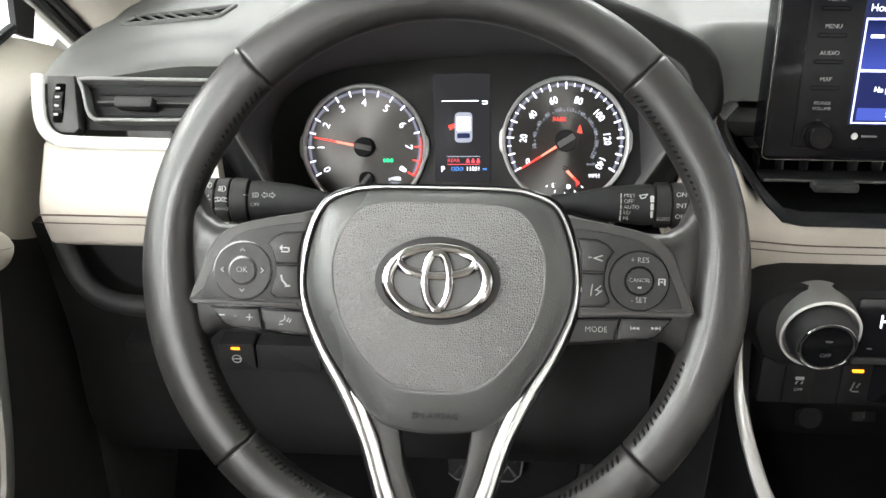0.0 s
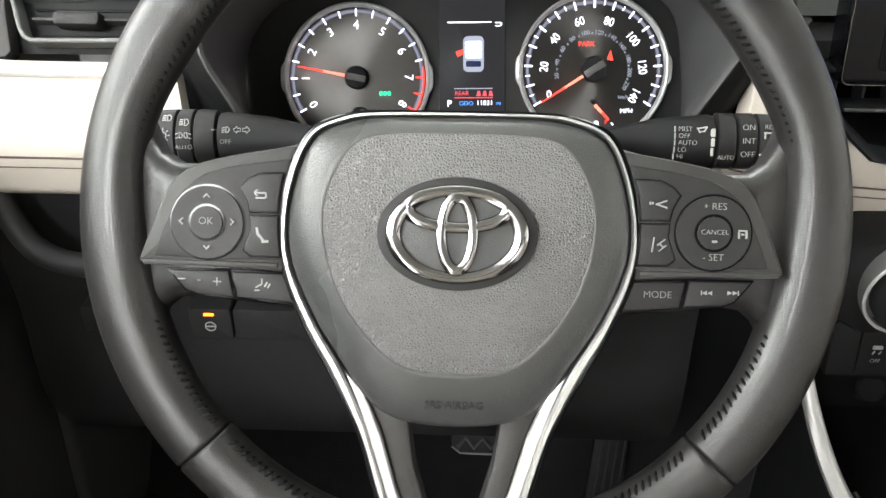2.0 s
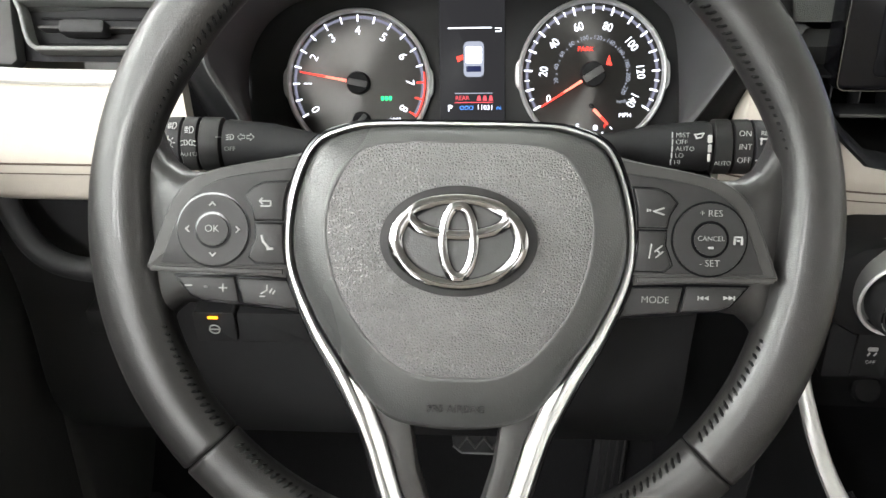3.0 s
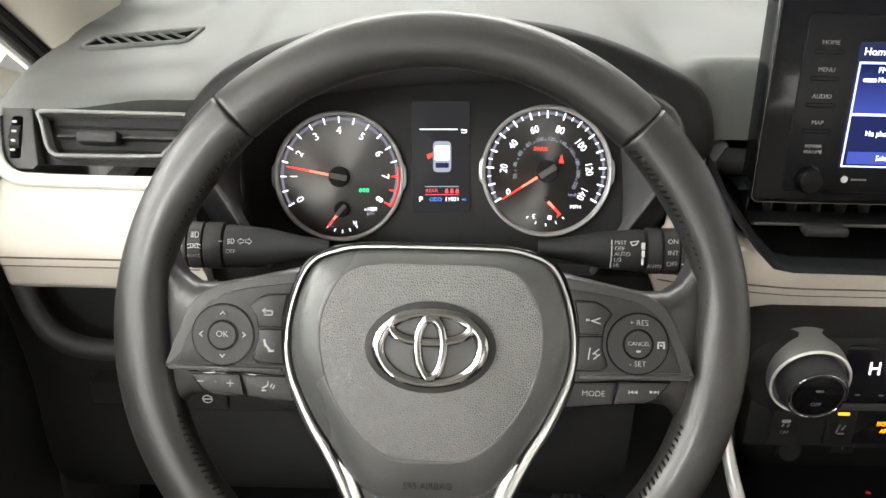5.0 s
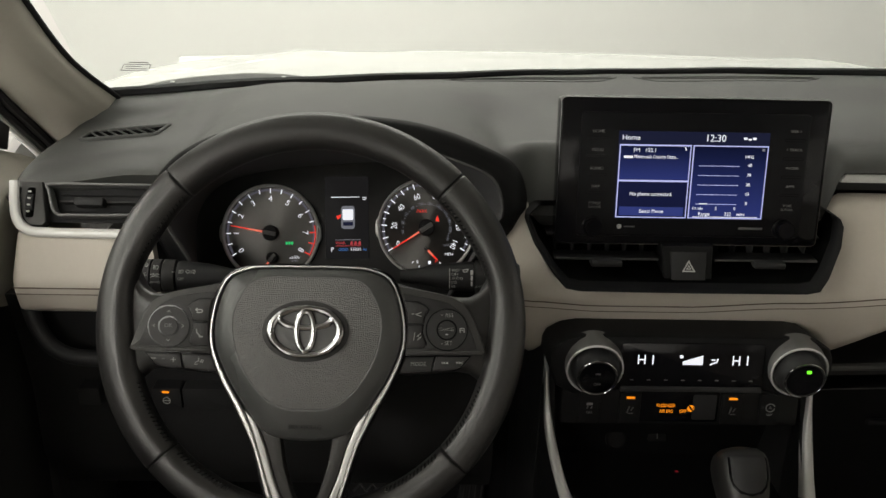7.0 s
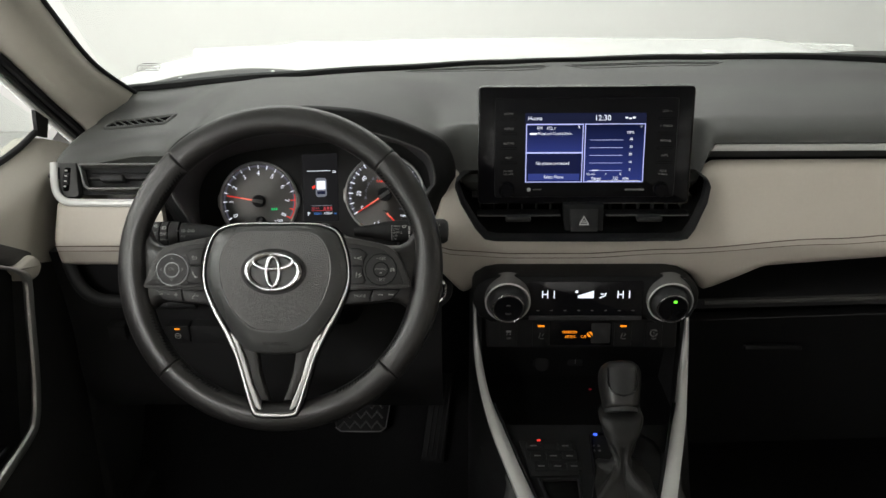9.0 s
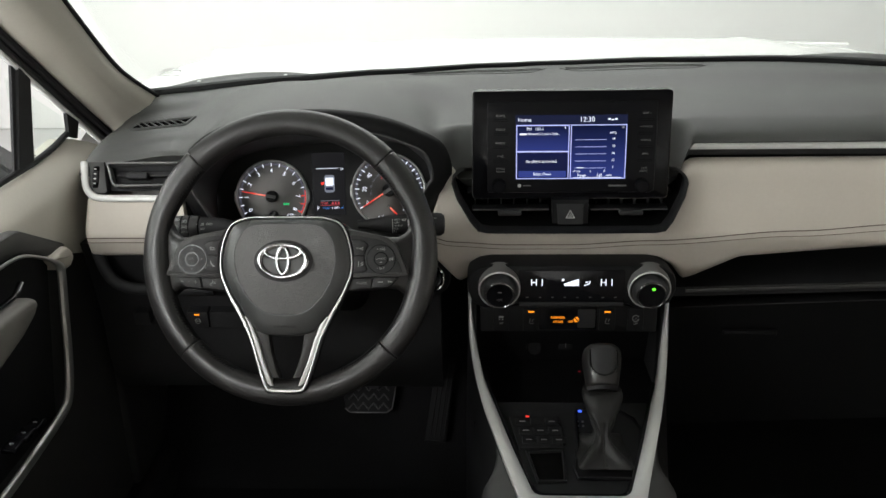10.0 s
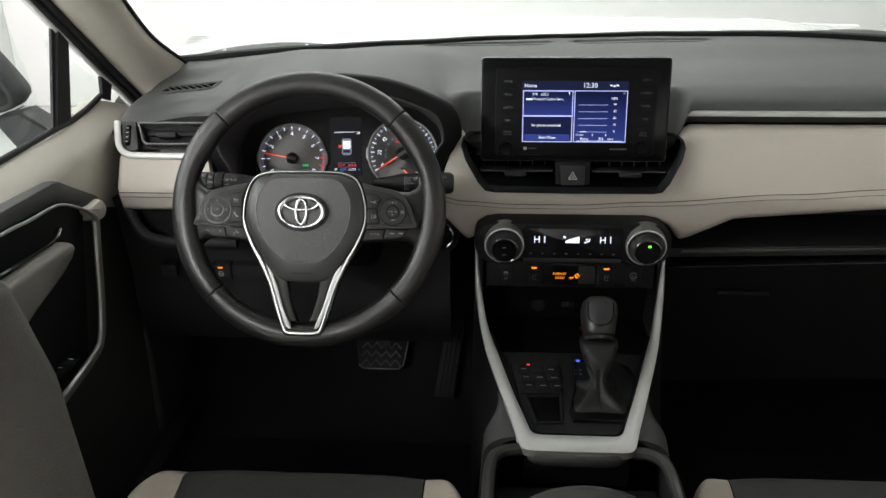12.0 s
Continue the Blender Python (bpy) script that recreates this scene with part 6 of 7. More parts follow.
for k in range(2):
    part("key", plate(round_rect(0.026, 0.024, 0.003, -0.082 + 0.032 * k - 0.01, 0.002), -0.03, 0.003, 0.001, MHS), DARK_PLASTIC, panel_keys)

# ---- centre console ----
console = thing("centre_console", "black centre console framed by satin silver trim", "centre console", (0, 0.45, 0.06))
TR_O = [(0.1490, 0.606, 0.597), (0.1490, 0.598, 0.560), (0.1480, 0.580, 0.522), (0.1400, 0.540, 0.484), (0.1270, 0.485, 0.459), (0.1060, 0.415, 0.438), (0.0870, 0.352, 0.422), (0.0790, 0.324, 0.4150), (0.0725, 0.3150, 0.4125), (0.0600, 0.3120, 0.4120)]
TR_I = [(0.1445, 0.606, 0.597), (0.1435, 0.597, 0.558), (0.1380, 0.577, 0.520), (0.1265, 0.533, 0.480), (0.1085, 0.482, 0.457), (0.0880, 0.418, 0.438), (0.0690, 0.362, 0.4245), (0.0635, 0.3470, 0.4205), (0.0570, 0.3410, 0.4192), (0.0480, 0.3395, 0.4190)]
to, ti = spline(TR_O, 6), spline(TR_I, 6)
O3 = [V(-p.x, p.y, p.z) for p in to] + to[::-1]
I3 = [V(-p.x, p.y, p.z) for p in ti] + ti[::-1]


def rail(O, I, lift, depth):
    bm = bmesh.new()
    rows = []
    for a, b in zip(O, I):
        up = V(0, -0.25, 1).normalized() if a.y < 0.5 else V(0, -0.85, 0.5).normalized()
        m1, m2 = a.lerp(b, 0.3), a.lerp(b, 0.75)
        rows.append([bm.verts.new(q) for q in (a - up * depth, a + up * lift * 0.4, m1 + up * lift, m2 + up * lift * 0.9, b + up * lift * 0.2, b - up * depth)])
    for r, s in zip(rows, rows[1:]):
        for k in range(6):
            bm.faces.new((r[k], r[(k + 1) % 6], s[(k + 1) % 6], s[k]))
    bm.faces.new(rows[0])
    bm.faces.new(rows[-1][::-1])
    return bm


part("frame_gap", tube([p + V(-0.0035 if p.x > 0 else 0.0035, 0.0035 if p.y < 0.36 else 0, -0.002) for p in I3 if p.y < 0.53], 0.0024, 6), GLOSS_BLACK, console)
part("silver_frame", rail(O3, I3, 0.004, 0.012), FRAME_SILVER, console, "satin silver frame", angle=50)


def side_wall(sx, u0, u1):
    def fn(s, v):
        u = u0 + (u1 - u0) * s
        k = u * 42
        i = min(int(k), 41)
        p = to[i].lerp(to[i + 1], k - i)
        foot = V(0.155 - 0.02 * u, p.y + 0.01, 0.06)
        q = V(p.x, p.y, p.z - 0.004).lerp(foot, v)
        return V(sx * (q.x + 0.020 * math.sin(math.pi * v) * u + 0.040 * u ** 4 * (1 - math.exp(-v * 30)) * (1 - 0.6 * v)), q.y, q.z)
    return sheet(fn, 24, 10, V(-sx * 0.012, 0, 0))


def shoulder(sx):
    """A panel that rounds outwards from the frame and falls to the floor."""
    def fn(s, v):
        k = (0.70 + 0.20 * s) * 42
        i = min(int(k), 41)
        p = to[i].lerp(to[i + 1], k - i)
        g = min(1, s / 0.55)
        out = p.x + 0.005 + max(0.0, 0.1245 - p.x) * g * g * (3 - 2 * g)
        if v < 0.4:
            a = v / 0.4 * math.pi / 2
            return V(sx * (p.x + (out - p.x) * math.sin(a)), p.y, p.z - 0.005 - 0.035 * (1 - math.cos(a)))
        w = (v - 0.4) / 0.6
        return V(sx * (out + 0.02 * w), p.y, p.z - 0.040 + (0.06 - p.z + 0.040) * w)
    return sheet(fn, 30, 22, V(-sx * 0.012, 0, -0.004))


for sx in (-1, 1):
    # Front panel coloured darker, rear shoulder lighter, as light falls on them.
    part("side_panel", side_wall(sx, 0.0, 0.74), CONSOLE_BLACK, console, angle=60)
    part("shoulder", shoulder(sx), SHOULDER, console, "moulded shoulder, coloured lighter as lit", angle=60)
    part("tunnel_panel", sheet(lambda u, v: V(sx * (0.150 + 0.004 * v), 0.612 + 0.3 * u, 0.60 - 0.54 * v), 6, 8, V(-sx * 0.012, 0, 0)), BLACK_PLASTIC, console)


def plate_z(y):
    return float(np.interp(y, [0.30, 0.345, 0.45, 0.50, 0.53], [0.409, 0.419, 0.444, 0.456, 0.470]))


def deck(u, v):
    y = 0.338 + 0.165 * v
    w = float(np.interp(y, [p.y for p in ti][::-1], [p.x for p in ti][::-1])) + 0.004
    return V(-w + 2 * w * u, y, plate_z(y) - 0.004)


part("deck", sheet(deck, 20, 12, V(0, 0, -0.012)), CONSOLE_BLACK, console, "black console deck")
part("tray_floor", sheet(lambda u, v: V(-0.140 + 0.28 * u, 0.500 + 0.20 * v, 0.418 - 0.006 * v), 8, 6, V(0, 0, -0.01)), CONSOLE_BLACK, console)
part("tray_back", sheet(lambda u, v: V(-0.150 + 0.30 * u, 0.694 - 0.05 * v, 0.412 + 0.138 * v), 8, 6, V(0, 0.01, 0)), CONSOLE_BLACK, console)
MT = plane_frame((0.002, 0.682, 0.438), 20)
part("outlet", lathe([(0.002, 0.0), (0.013, 0.0), (0.013, 0.006), (0.0105, 0.008), (0.002, 0.008)], MT @ Matrix.Translation((-0.045, 0.004, 0)), 28), CONSOLE_BLACK, console)
part("usb_port", plate(round_rect(0.022, 0.014, 0.002, 0.006, 0.008), 0.0, 0.006, 0.001, MT), CONSOLE_BLACK, console)
bar(0.0012, 0.010, MT, 0.006, 0.010, 0.0066, GREY_INK, console, "icon_mark")
bar(0.004, 0.003, Matrix.Translation((0.029, 0.652, 0.4155)), 0.0, 0.0, 0.0, DIM_RED, console, "red_mark")
# switch block, coin tray and gear gate on the deck
def deck_frame(x, y):
    s = math.degrees(math.atan2(plate_z(y + 0.02) - plate_z(y - 0.02), 0.04))
    return Matrix.Translation((x, y, plate_z(y) - 0.004)) @ Matrix.Rotation(radians(s), 4, "X")


D1 = deck_frame(-0.056, 0.447)
part("switch_block", plate([(-0.034, 0.028), (0.036, 0.030), (0.038, -0.028), (-0.022, -0.030)], -0.004, 0.0035, 0.001, D1), CONSOLE_BLACK, console)
for r in range(3):
    for c in range(3):
        part("console_key", plate(round_rect(0.0185, 0.0135, 0.0015, -0.016 + 0.0205 * c + 0.004 * r, 0.0185 - 0.0165 * r), 0.0, 0.0046, 0.0008, D1), CONSOLE_BLACK, console)
        if not (r == 0 and c == 1):
            bar(0.0085, 0.0018, D1, -0.016 + 0.0205 * c + 0.004 * r, 0.0180 - 0.0165 * r, 0.0050, GREY_INK, console, "icon_mark")
bar(0.0050, 0.0030, D1, -0.0085, 0.0265, 0.0056, LIT_RED, console, "lit_mark")
D2 = deck_frame(-0.043, 0.388)
part("coin_tray", band([(-0.027, 0.028), (0.026, 0.030), (0.026, -0.024), (-0.013, -0.026)][::-1], [(-0.022, 0.024), (0.022, 0.026), (0.022, -0.020), (-0.011, -0.021)][::-1], -0.004, 0.004, 0.0015, D2), CONSOLE_BLACK, console)
# Deck stays solid; this dark plate paints the shade of the tray.
part("coin_tray_shade", plate([(-0.022, 0.024), (0.022, 0.026), (0.022, -0.020), (-0.011, -0.021)][::-1], -0.003, 0.0006, 0.0003, D2), RECESS_SHADE, console)
D3 = deck_frame(0.036, 0.425)
gate = [(-0.034, 0.060), (-0.030, 0.066), (0.030, 0.066), (0.050, 0.050), (0.058, 0.030), (0.040, -0.058), (-0.040, -0.058), (-0.044, -0.040), (-0.036, 0.0)]
part("gear_gate", band(gate, inset_ring(gate, 0.004), -0.004, 0.004, 0.0015, D3), GLOSS_BLACK, console)
part("gate_floor", plate(inset_ring(gate, 0.003), -0.003, 0.0008, 0.0003, D3), CONSOLE_BLACK, console)
bar(0.0055, 0.0040, D3, -0.0260, 0.0600, 0.0050, LIT_BLUE, console, "lit_mark")
for k in range(4):
    bar(0.0030, 0.0030, D3, -0.030 + 0.007 * (k % 2), 0.0440 - 0.008 * (k // 2), 0.0014, GREY_INK, console, "gear_letter_mark")

lever = thing("gear_selector", "black leather gear selector with a pleated boot", "gear selector", (0.040, 0.42, 0.435))
top, foot = V(0.038, 0.488, 0.529), V(0.033, 0.402, 0.434)


BOOT = [(0.0, 0.0375, 0.0440, 0.35), (0.03, 0.0330, 0.0390, 0.40), (0.08, 0.0240, 0.0280, 0.6), (0.15, 0.0155, 0.0185, 0.8), (0.26, 0.0100, 0.0125, 1.0), (0.36, 0.0140, 0.0150, 1.0), (0.48, 0.0200, 0.0200, 0.9), (0.60, 0.0260, 0.0235, 0.8), (0.67, 0.0275, 0.0245, 0.8), (0.72, 0.0255, 0.0225, 0.8)]


BOOT_S = [[(p.x, p.y) for p in spline([(r[0], r[k], 0) for r in BOOT], 6)] for k in (1, 2, 3)]


def boot(u, v):
    """Hourglass leather gaiter: folds run to the four corners of its base."""
    a = 2 * math.pi * u
    h = 0.72 * v
    w, d, m = [lerp_table(t, h) for t in BOOT_S]
    sq = lambda c: math.copysign(abs(c) ** m, c)
    fold = 0.42 * math.exp(-((h - 0.12) / 0.08) ** 2) * math.cos(4 * a + math.pi)
    crease = 0.17 * math.sin(7 * a + 9 * h) * math.exp(-((h - 0.28) / 0.14) ** 2) + 0.035 * math.sin(40 * h + 2 * a) * math.exp(-((h - 0.45) / 0.14) ** 2)
    c = foot.lerp(top, h)
    k = 1 + fold + crease
    lean = max(0.0, 1 - h / 0.2) ** 2
    return V(c.x + 0.002 * lean + w * k * sq(math.cos(a)), c.y + 0.015 * lean + d * k * sq(math.sin(a)), c.z)


part("boot", loft([[boot(k / 56, j / 30) for k in range(56)] for j in range(31)]), BOOT_LEATHER, lever, "creased black leather boot", angle=70)
part("boot_seam", tube([boot(0.75, v) + V(0, -0.0004, 0.0003) for v in np.linspace(0.02, 0.62, 26)], 0.0009, 6), BOOT_LEATHER, lever)
ax = (top - foot).normalized()
KM = Matrix.Translation(top) @ Matrix((V(1, 0, 0), ax.cross(V(1, 0, 0)), ax)).transposed().to_4x4()
part("collar", lathe([(0.006, -0.040), (0.0215, -0.040), (0.0215, -0.034), (0.006, -0.034)], KM, 28), BLACK_PLASTIC, lever)
GRIP = [(-0.035, 0.0205, 0.021, 0.0), (-0.031, 0.0225, 0.0235, 0.0), (-0.020, 0.0240, 0.0265, 0.001), (-0.006, 0.0262, 0.0290, 0.003), (0.006, 0.0270, 0.0300, 0.004), (0.014, 0.0262, 0.0285, 0.004), (0.020, 0.0235, 0.0250, 0.004), (0.0245, 0.0180, 0.0190, 0.004), (0.0268, 0.0090, 0.0090, 0.004)]


def grip_at(x, h, lift):
    """A place on the driver's face of the grip."""
    w, d, o = [float(np.interp(h, [r[0] for r in GRIP], [r[k] for r in GRIP])) for k in (1, 2, 3)]
    c = min(1, abs(x) / w) ** (1 / 0.8)
    return KM @ V(x, o - d * max(0.0, 1 - c * c) ** 0.4 - lift, h)


part("grip", loft([[KM @ V(w * math.copysign(abs(math.cos(a)) ** 0.8, math.cos(a)), o + d * math.copysign(abs(math.sin(a)) ** 0.8, math.sin(a)), h) for a in np.linspace(0, 2 * math.pi, 41)[:-1]] for h, w, d, o in GRIP]), RIM_LEATHER, lever, "black leather grip", angle=70)
inlay_w = lambda h: 0.0175 * math.sqrt(max(0.0, min(1.0, (h + 0.0215) / 0.014))) ** 0.9 + 0.0006
part("grip_inlay", sheet(lambda u, v: grip_at((2 * u - 1) * inlay_w(-0.021 + 0.036 * v), -0.021 + 0.036 * v, 0.0010), 12, 12, V(0, 0.002, 0)), DARK_PLASTIC, lever, "dark grey satin inlay", angle=70)
part("inlay_groove", tube([grip_at(s * 0.0180, h, 0.0004) for s, h in [(-1, 0.014), (-1.0, 0.004), (-0.99, -0.006), (-0.86, -0.014), (-0.58, -0.0195), (0, -0.0222), (0.58, -0.0195), (0.86, -0.014), (0.99, -0.006), (1.0, 0.004), (1, 0.014)]], 0.0014, 6), GLOSS_BLACK, lever)

# the cup holder surround and armrest behind the frame
# Silver front face given a darker grey, its shade put into the colour.
part("shaded_frame_lip", sheet(lambda u, v: V((-0.0700 + 0.140 * u) * (1 - 0.06 * v), 0.3115 - 0.002 * math.sin(math.pi * min(1, 0.15 + v)) + 0.012 * v * v + 0.010 * abs(2 * u - 1) ** 6, 0.4085 - 0.030 * v), 14, 6, V(0, 0.008, 0)), VENT_GREY, console, angle=60)
part("cup_holder_wall", sheet(lambda u, v: V(-0.072 + 0.144 * u, 0.326 + 0.006 * math.sin(math.pi * u), 0.405 - 0.06 * v), 8, 4, V(0, 0.008, 0)), CONSOLE_BLACK, console)
for sx in (-1, 1):
    part("cup_holder_rail", tube(spline([(sx * 0.076, 0.325, 0.405), (sx * 0.098, 0.322, 0.404), (sx * 0.113, 0.308, 0.404), (sx * 0.119, 0.28, 0.405), (sx * 0.121, 0.22, 0.406), (sx * 0.121, 0.05, 0.408)], 6), 0.0085, 10), SWITCH_PLASTIC, console)
    part("rear_side", sheet(lambda u, v: V(sx * (0.123 + 0.02 * v), 0.332 - 0.76 * u, 0.399 - 0.33 * v), 8, 6, V(-sx * 0.01, 0, 0)), DARK_PLASTIC, console)
part("cup_holder_floor", rbox((0.22, 0.16, 0.01), (0, 0.235, 0.345), 0.003), BLACK_PLASTIC, console)
part("armrest_lid", sheet(lambda u, v: V(-0.085 + 0.17 * u, 0.222 - 0.42 * v - 0.03 * (2 * u - 1) ** 2 * (1 - v), 0.446 + 0.012 * math.sin(math.pi * u) ** 0.5 - 0.03 * max(0, 1 - v * 8) ** 2), 16, 24, V(0, 0, -0.05)), SEAT_CLOTH, console, "charcoal padded armrest lid", angle=60)

# ---- pedals ----
brake = thing("brake_pedal", "black rubber brake pedal with zigzag ribs", "pedal", (-0.345, 0.88, 0.22))
MB = plane_frame((-0.351, 0.885, 0.218), 40)
part("pad", plate([(-0.055, 0.030), (0.055, 0.034), (0.046, -0.026), (0.036, -0.034), (-0.036, -0.034), (-0.046, -0.026)], -0.010, 0.006, 0.003, MB), CONSOLE_BLACK, brake)
# Ribs coloured lighter than the pad, as they catch the light.
for r in range(3):
    pts = [MB @ V(-0.040 + 0.010 * k, 0.014 - 0.018 * r + (0.006 if k % 2 else -0.006), 0.007) for k in range(9)]
    part("rib", tube(pts, 0.0022, 6), SHOULDER, brake)
# Grey tube paints the lit line along the pad's rim.
part("pad_edge_highlight", tube([MB @ V(x, y, 0.0035) for x, y in ((0.0545, 0.032), (0.046, -0.026), (0.036, -0.0335), (0.0, -0.0340), (-0.036, -0.0335), (-0.046, -0.026))], 0.0016, 6), VENT_GREY, brake)
part("arm", tube([V(-0.340, 0.89, 0.23), V(-0.335, 0.95, 0.36), V(-0.335, 1.0, 0.55)], 0.012, 8, flat=0.6), BLACK_PLASTIC, brake)
gas = thing("accelerator_pedal", "tall black ribbed accelerator pedal", "pedal", (-0.205, 0.9, 0.07))
MA = plane_frame((-0.205, 0.875, 0.205), 30)
part("pad", plate([(-0.012, 0.088), (0.026, 0.090), (0.006, -0.074), (-0.036, -0.070)], -0.010, 0.004, 0.003, MA), CONSOLE_BLACK, gas)
for k in range(4):
    part("rib", rbox((0.0030, 0.145, 0.004), (-0.0155 + 0.0088 * k, 0.007, 0.005), 0.0012, MA @ Matrix.Rotation(radians(-8), 4, "Z")), RUBBER, gas)

# ---- driver's door ----
door = thing("driver_door", "beige and black driver door card with silver trim", "door", (-0.8, 0.3, 0.1))


CARD_TOP = [(-0.35, 0.768), (0.50, 0.767), (0.62, 0.764), (0.70, 0.769), (0.772, 0.778), (0.811, 0.759), (0.90, 0.70)]
CARD_LOW = [(-0.35, 0.70), (0.475, 0.70), (0.592, 0.655), (0.64, 0.630), (0.76, 0.585), (0.90, 0.56)]


def belt_card(u, v):
    y = -0.35 + 1.24 * u
    top_e, low_e = lerp_table(CARD_TOP, y), lerp_table(CARD_LOW, y)
    z = top_e + (low_e - top_e) * v
    x = -0.800 + 0.040 * math.sin(min(1, (0.772 - z) / 0.05) * math.pi / 2) if z < 0.772 else -0.800
    return V(x, y, z)


part("upper_card", sheet(belt_card, 60, 14, V(-0.03, 0, 0)), BEIGE_PLASTIC, door, "beige moulded upper door card", angle=60)
part("lower_card", sheet(lambda u, v: V(-0.772 - 0.01 * v, -0.35 + 1.22 * u, 0.69 - 0.59 * v), 20, 12, V(-0.03, 0, 0)), SHOULDER, door, "black lower door card")
part("belt_seal", tube(spline([(-0.801, -0.35, 0.774), (-0.801, 0.44, 0.773), (-0.801, 0.60, 0.772), (-0.801, 0.66, 0.772), (-0.801, 0.72, 0.776), (-0.801, 0.772, 0.784)], 5), 0.005, 8), BLACK_PLASTIC, door)
TRM = spline([(-0.738, 0.05, 0.742), (-0.738, 0.309, 0.720), (-0.738, 0.376, 0.712), (-0.738, 0.436, 0.707), (-0.738, 0.468, 0.700), (-0.738, 0.500, 0.685), (-0.738, 0.535, 0.664), (-0.738, 0.551, 0.648), (-0.738, 0.552, 0.633), (-0.738, 0.541, 0.590), (-0.738, 0.531, 0.545), (-0.738, 0.519, 0.501), (-0.738, 0.501, 0.462), (-0.738, 0.470, 0.447), (-0.738, 0.335, 0.437), (-0.738, 0.10, 0.430)], 6)
loop_r = [0.0026 + 0.0050 * min(1, max(0, (k / (len(TRM) - 1) - 0.38) / 0.10)) for k in range(len(TRM))]
part("silver_loop", tube(TRM, loop_r, 10, flat=0.8, up=V(1, 0, 0)), BRIGHT_TRIM, door, "satin silver trim loop")
cap = spline([(0.536, 0.666, 0), (0.558, 0.668, 0), (0.580, 0.667, 0), (0.592, 0.656, 0), (0.596, 0.644, 0), (0.583, 0.635, 0), (0.560, 0.638, 0), (0.545, 0.652, 0)], 3, True)
part("loop_corner", loft([[V(x, p[0], p[1]) for p in (inset_ring(cap, d) if d else cap)] for x, d in ((-0.765, 0.0), (-0.742, 0.0), (-0.738, 0.0015), (-0.736, 0.005))]), BEIGE_PLASTIC, door, angle=60)
dark = [(0.05, 0.772), (0.331, 0.742), (0.470, 0.733), (0.485, 0.730), (0.585, 0.672), (0.594, 0.665), (0.592, 0.660), (0.560, 0.661), (0.530, 0.673), (0.496, 0.692), (0.466, 0.703), (0.321, 0.718), (0.05, 0.745)]
part("dark_insert", loft([[V(x, p[0], p[1]) for p in (inset_ring(dark, d) if d else dark)] for x, d in ((-0.775, 0.0), (-0.750, 0.0), (-0.7465, 0.0012), (-0.7455, 0.003))]), SHOULDER, door, "charcoal upper insert")
part("pocket_panel", sheet(lambda u, v: V(-0.752, 0.10 + (0.45 - 0.07 * v) * u, 0.712 - 0.27 * v - 0.04 * max(0, u - 0.8) / 0.2 * (1 - v)), 16, 8, V(-0.02, 0, 0)), CONSOLE_BLACK, door)
rest = [(0.0, 0.695), (0.225, 0.681), (0.340, 0.675), (0.400, 0.671), (0.412, 0.666), (0.416, 0.656), (0.402, 0.645), (0.370, 0.634), (0.300, 0.621), (0.247, 0.610), (0.250, 0.585), (0.19, 0.565), (0.0, 0.55)]
# The dimness of the low armrest is painted into its colour.
part("armrest", loft([[V(x, p[0], p[1]) for p in (inset_ring(rest, d) if d else rest)] for x, d in ((-0.722, 0.0), (-0.712, 0.0), (-0.705, 0.0015), (-0.701, 0.004), (-0.699, 0.008))]), SHADED_BEIGE, door, "padded beige armrest, coloured dark as shaded", angle=60)
part("handle", tube(spline([(-0.726, 0.20, 0.692), (-0.722, 0.287, 0.684), (-0.722, 0.352, 0.677), (-0.723, 0.400, 0.674), (-0.731, 0.434, 0.677)], 5), 0.0045, 8, flat=0.6), CHROME, door, "chrome door handle")
part("lock_lever", tube(spline([(-0.730, 0.22, 0.672), (-0.726, 0.266, 0.671), (-0.730, 0.312, 0.669)], 5), 0.0035, 8, flat=0.6), CHROME, door, "chrome lock lever")
for k in range(3):
    part("window_switch", rbox((0.02, 0.026, 0.008), (-0.735, 0.40 - 0.03 * k, 0.480 + 0.004 * k), 0.003), GLOSS_BLACK, door)
    bar(0.006, 0.002, Matrix.Translation((-0.735, 0.40 - 0.03 * k, 0.4845 + 0.004 * k)), 0, 0, 0, WHITE_INK, door)
part("window_divider", loft([[V(x, y, z) for y, z in ((0.604, 0.768), (0.650, 0.768), (0.690, 0.890), (0.664, 0.914))] for x in (-0.806, -0.799, -0.798)]), BLACK_PLASTIC, door, "black window divider")
part("glass_channel", loft([[V(x, y, z) for y, z in ((0.597, 0.770), (0.603, 0.770), (0.662, 0.916), (0.652, 0.924))] for x in (-0.805, -0.802, -0.801)]), DARK_PLASTIC, door)
part("corner_cap", loft([[V(x, y, z) for y, z in ((0.774, 0.779), (0.801, 0.768), (0.815, 0.793), (0.780, 0.816))] for x in (-0.804, -0.798)]), BLACK_PLASTIC, door)
qg = part("quarter_pane", sheet(lambda u, v: V(-0.807, 0.64 + 0.14 * u, 0.772 + 0.13 * v * (1 - 0.7 * u)), 4, 4, V(-0.003, 0, 0)), GLASS, door)
qg.visible_shadow = False
dg = part("window_pane", sheet(lambda u, v: V(-0.808 + 0.04 * v, -0.34 + 0.94 * u - 0.20 * v * u, 0.772 + 0.42 * v), 4, 4, V(-0.003, 0, 0)), GLASS, door)
dg.visible_shadow = False
QM = Matrix.Translation((-0.8055, 0.668, 0.790)) @ Matrix(((0, 0, 1), (1, 0, 0), (0, 1, 0))).to_4x4()
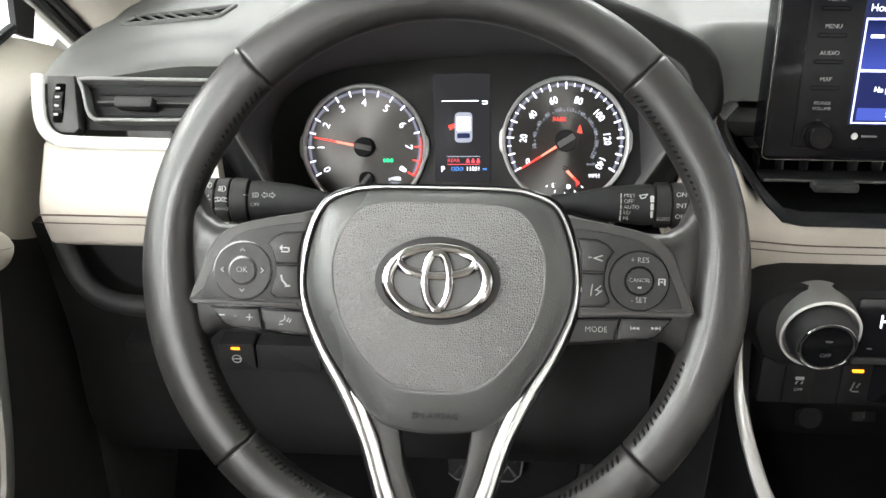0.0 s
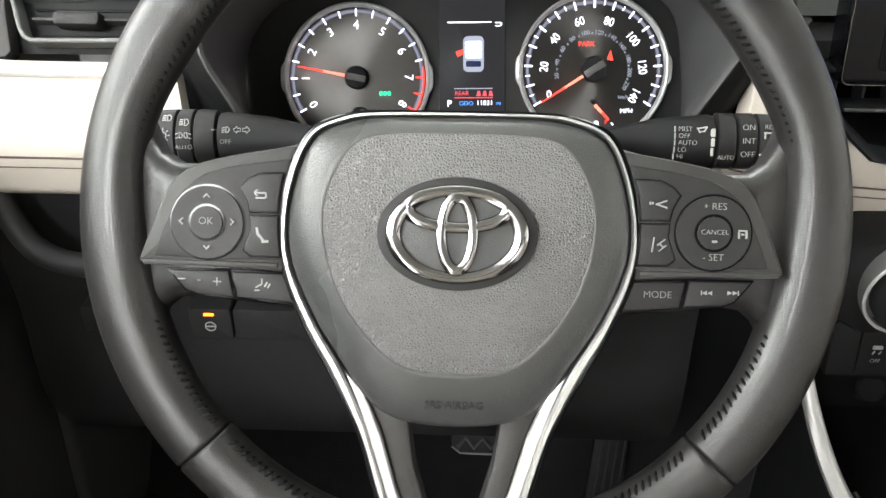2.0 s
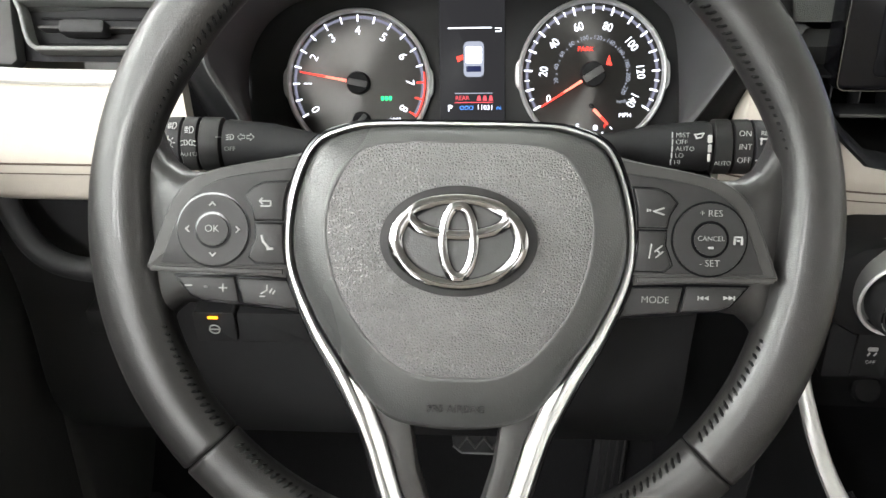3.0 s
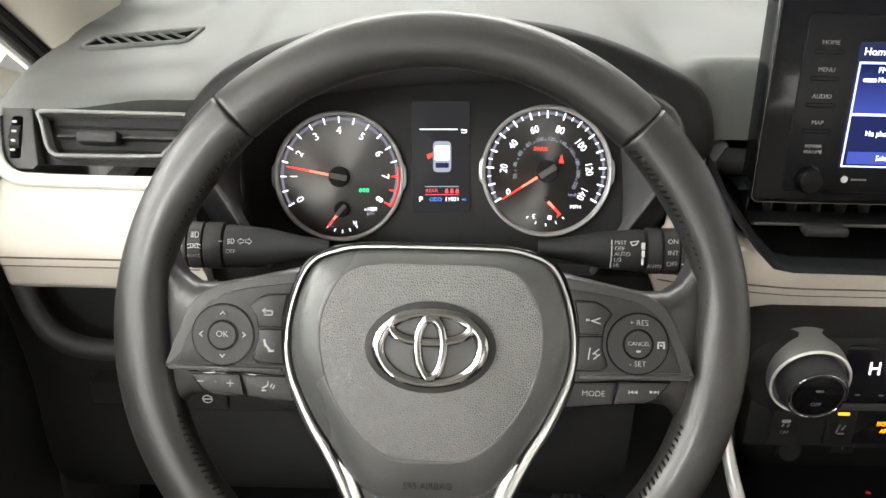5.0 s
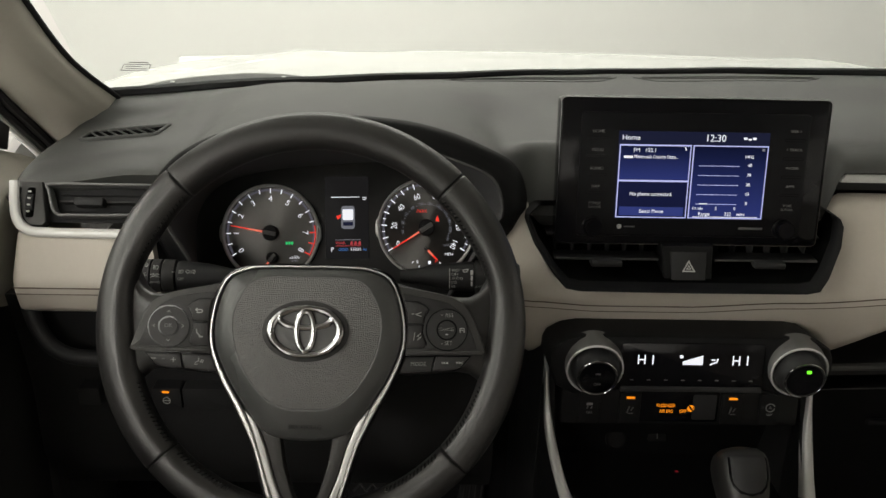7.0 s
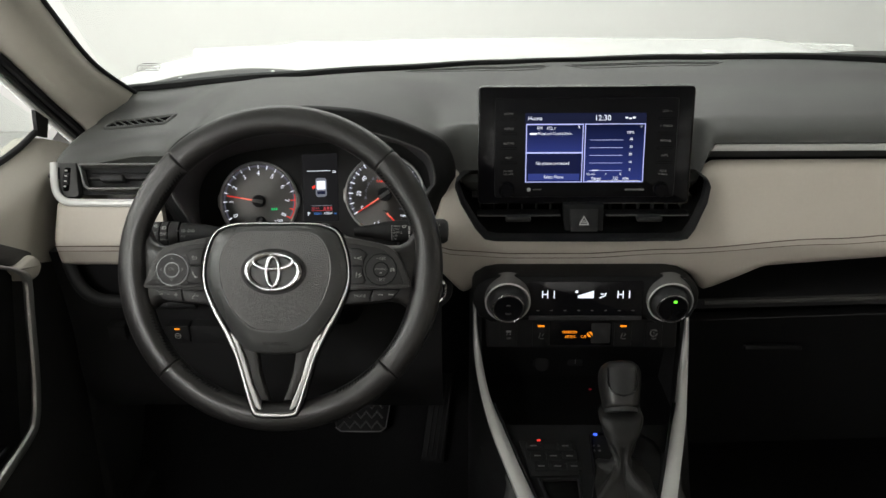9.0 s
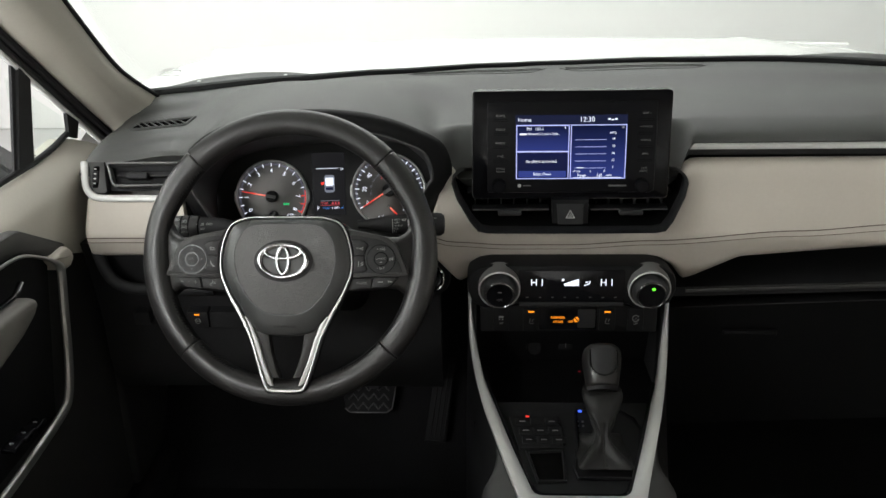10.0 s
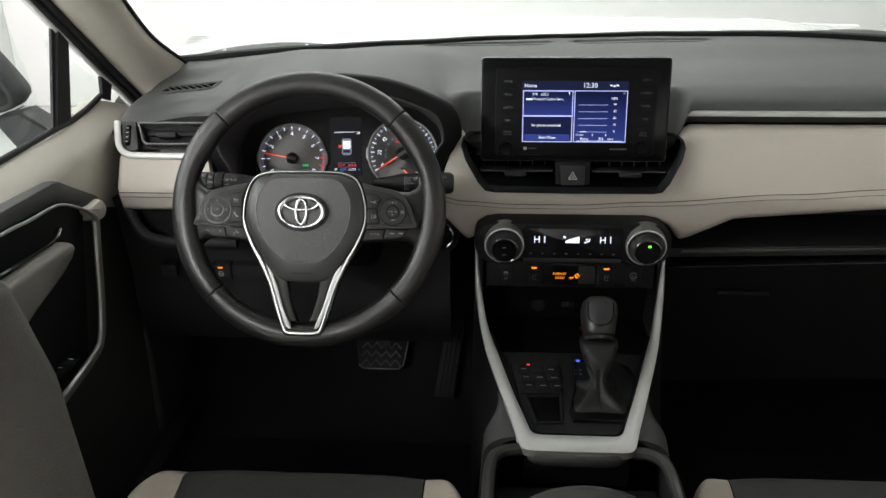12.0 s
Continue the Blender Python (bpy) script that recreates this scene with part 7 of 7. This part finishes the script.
for k, w in enumerate((0.016, 0.010, 0.013)):
    bar(w, 0.0016, QM, 0.0, -0.006 * k, 0.0, GREY_INK, door, "printed_mark")

mirror = thing("door_mirror", "dark door mirror housing outside the side window", "mirror", (-0.93, 0.76, 0.70))
mir = spline([(-1.17, 0.93, 0), (-1.04, 0.915, 0), (-1.003, 0.890, 0), (-0.976, 0.854, 0), (-0.944, 0.808, 0), (-0.936, 0.787, 0), (-0.946, 0.768, 0), (-0.999, 0.756, 0), (-1.10, 0.748, 0), (-1.17, 0.78, 0), (-1.18, 0.86, 0)], 4, True)
part("housing", loft([[V(p[0], y, p[1]) for p in (inset_ring(mir, d) if d else mir)] for y, d in ((0.735, 0.006), (0.739, 0.0), (0.78, 0.0), (0.81, 0.008), (0.83, 0.025))]), DARK_PLASTIC, mirror, angle=60)
# Mirror glass coloured black for the dark reflection it would show.
part("dark_mirror_glass", loft([[V(p[0], y, p[1]) for p in inset_ring(mir, 0.010)] for y in (0.740, 0.7335)]), GLOSS_BLACK, mirror)
foot_o = [(-0.985, 0.750), (-0.93, 0.762), (-0.900, 0.742), (-0.85, 0.705), (-0.85, 0.66), (-0.90, 0.68), (-0.952, 0.700)]
part("foot", loft([[V(p[0], y, p[1]) for p in (inset_ring(foot_o, d) if d else foot_o)] for y, d in ((0.735, 0.004), (0.74, 0.0), (0.79, 0.0), (0.80, 0.006))]), DARK_PLASTIC, mirror)

# ---- front seats ----
def seat(cx, label, ahead):
    ob = thing("front_seat", label, "car seat", (cx, 0.0, 0.10), group="front seats")

    def top_z(x, y):
        base = 0.332 + 0.030 * max(0, (y - 0.05) / 0.27)
        side = max(0, (abs(x) - 0.165) / 0.06)
        return base + 0.028 * min(1, side) ** 1.5 - 0.020 * max(0, (abs(x) - 0.200) / 0.032) ** 2

    def strip(x0, x1, n):
        def fn(u, v):
            x = x0 + (x1 - x0) * u
            front = ahead - 0.034 * (abs(x) / 0.23) ** 5 - 0.045 * max(0, (abs(x) - 0.188) / 0.044) ** 2
            if v < 0.75:
                y = -0.22 + (front - 0.02 + 0.22) * (v / 0.75)
                return V(cx + x, y, top_z(x, y))
            s = (v - 0.75) / 0.25
            a = s * math.pi / 2
            y0 = front - 0.02
            z0 = top_z(x, y0)
            return V(cx + x, y0 + 0.035 * math.sin(a), z0 - 0.045 * (1 - math.cos(a)) - 0.10 * max(0, s - 0.6))
        return sheet(fn, n, 28, V(0, -0.01, -0.05))
    part("cushion_centre", strip(-0.168, 0.168, 16), SEAT_CLOTH, ob, "charcoal cloth cushion", angle=60)
    part("cushion_bolster", strip(-0.232, -0.170, 8), SEAT_BEIGE, ob, "beige side bolster", angle=60)
    part("cushion_bolster", strip(0.170, 0.232, 8), SEAT_BEIGE, ob, "beige side bolster", angle=60)
    part("seat_base", rbox((0.42, 0.46, 0.16), (cx, 0.03, 0.18), 0.03), BLACK_PLASTIC, ob)
    part("backrest", loft([[V(cx + w * math.copysign(abs(math.cos(a)) ** 0.6, math.cos(a)), y + 0.05 * math.copysign(abs(math.sin(a)) ** 0.7, math.sin(a)), z) for a in np.linspace(0, 2 * math.pi, 33)[:-1]] for w, y, z in ((0.20, -0.24, 0.32), (0.235, -0.27, 0.42), (0.235, -0.33, 0.62), (0.20, -0.375, 0.76), (0.15, -0.39, 0.81), (0.08, -0.39, 0.825))]), SEAT_BEIGE, ob, angle=60)
    for sx in (-1, 1):
        part("headrest_post", tube([V(cx + sx * 0.06, -0.40, 0.80), V(cx + sx * 0.06, -0.415, 0.90)], 0.006, 8), CHROME, ob)
    # Headrest takes the darkened beige, as its near side is shaded.
    part("headrest", loft([[V(cx + w * math.copysign(abs(math.cos(a)) ** 0.6, math.cos(a)), -0.415 + d * math.copysign(abs(math.sin(a)) ** 0.7, math.sin(a)), z) for a in np.linspace(0, 2 * math.pi, 33)[:-1]] for w, d, z in ((0.085, 0.03, 0.850), (0.115, 0.042, 0.866), (0.119, 0.045, 0.91), (0.114, 0.045, 0.97), (0.105, 0.042, 1.005), (0.080, 0.032, 1.026), (0.04, 0.015, 1.033))]), SHADED_BEIGE, ob, "headrest, coloured dark as shaded", angle=60)
    return ob


seat(-0.378, "driver seat with charcoal cloth and beige bolsters", 0.326)
seat(0.378, "passenger seat with charcoal cloth and beige bolsters", 0.345)
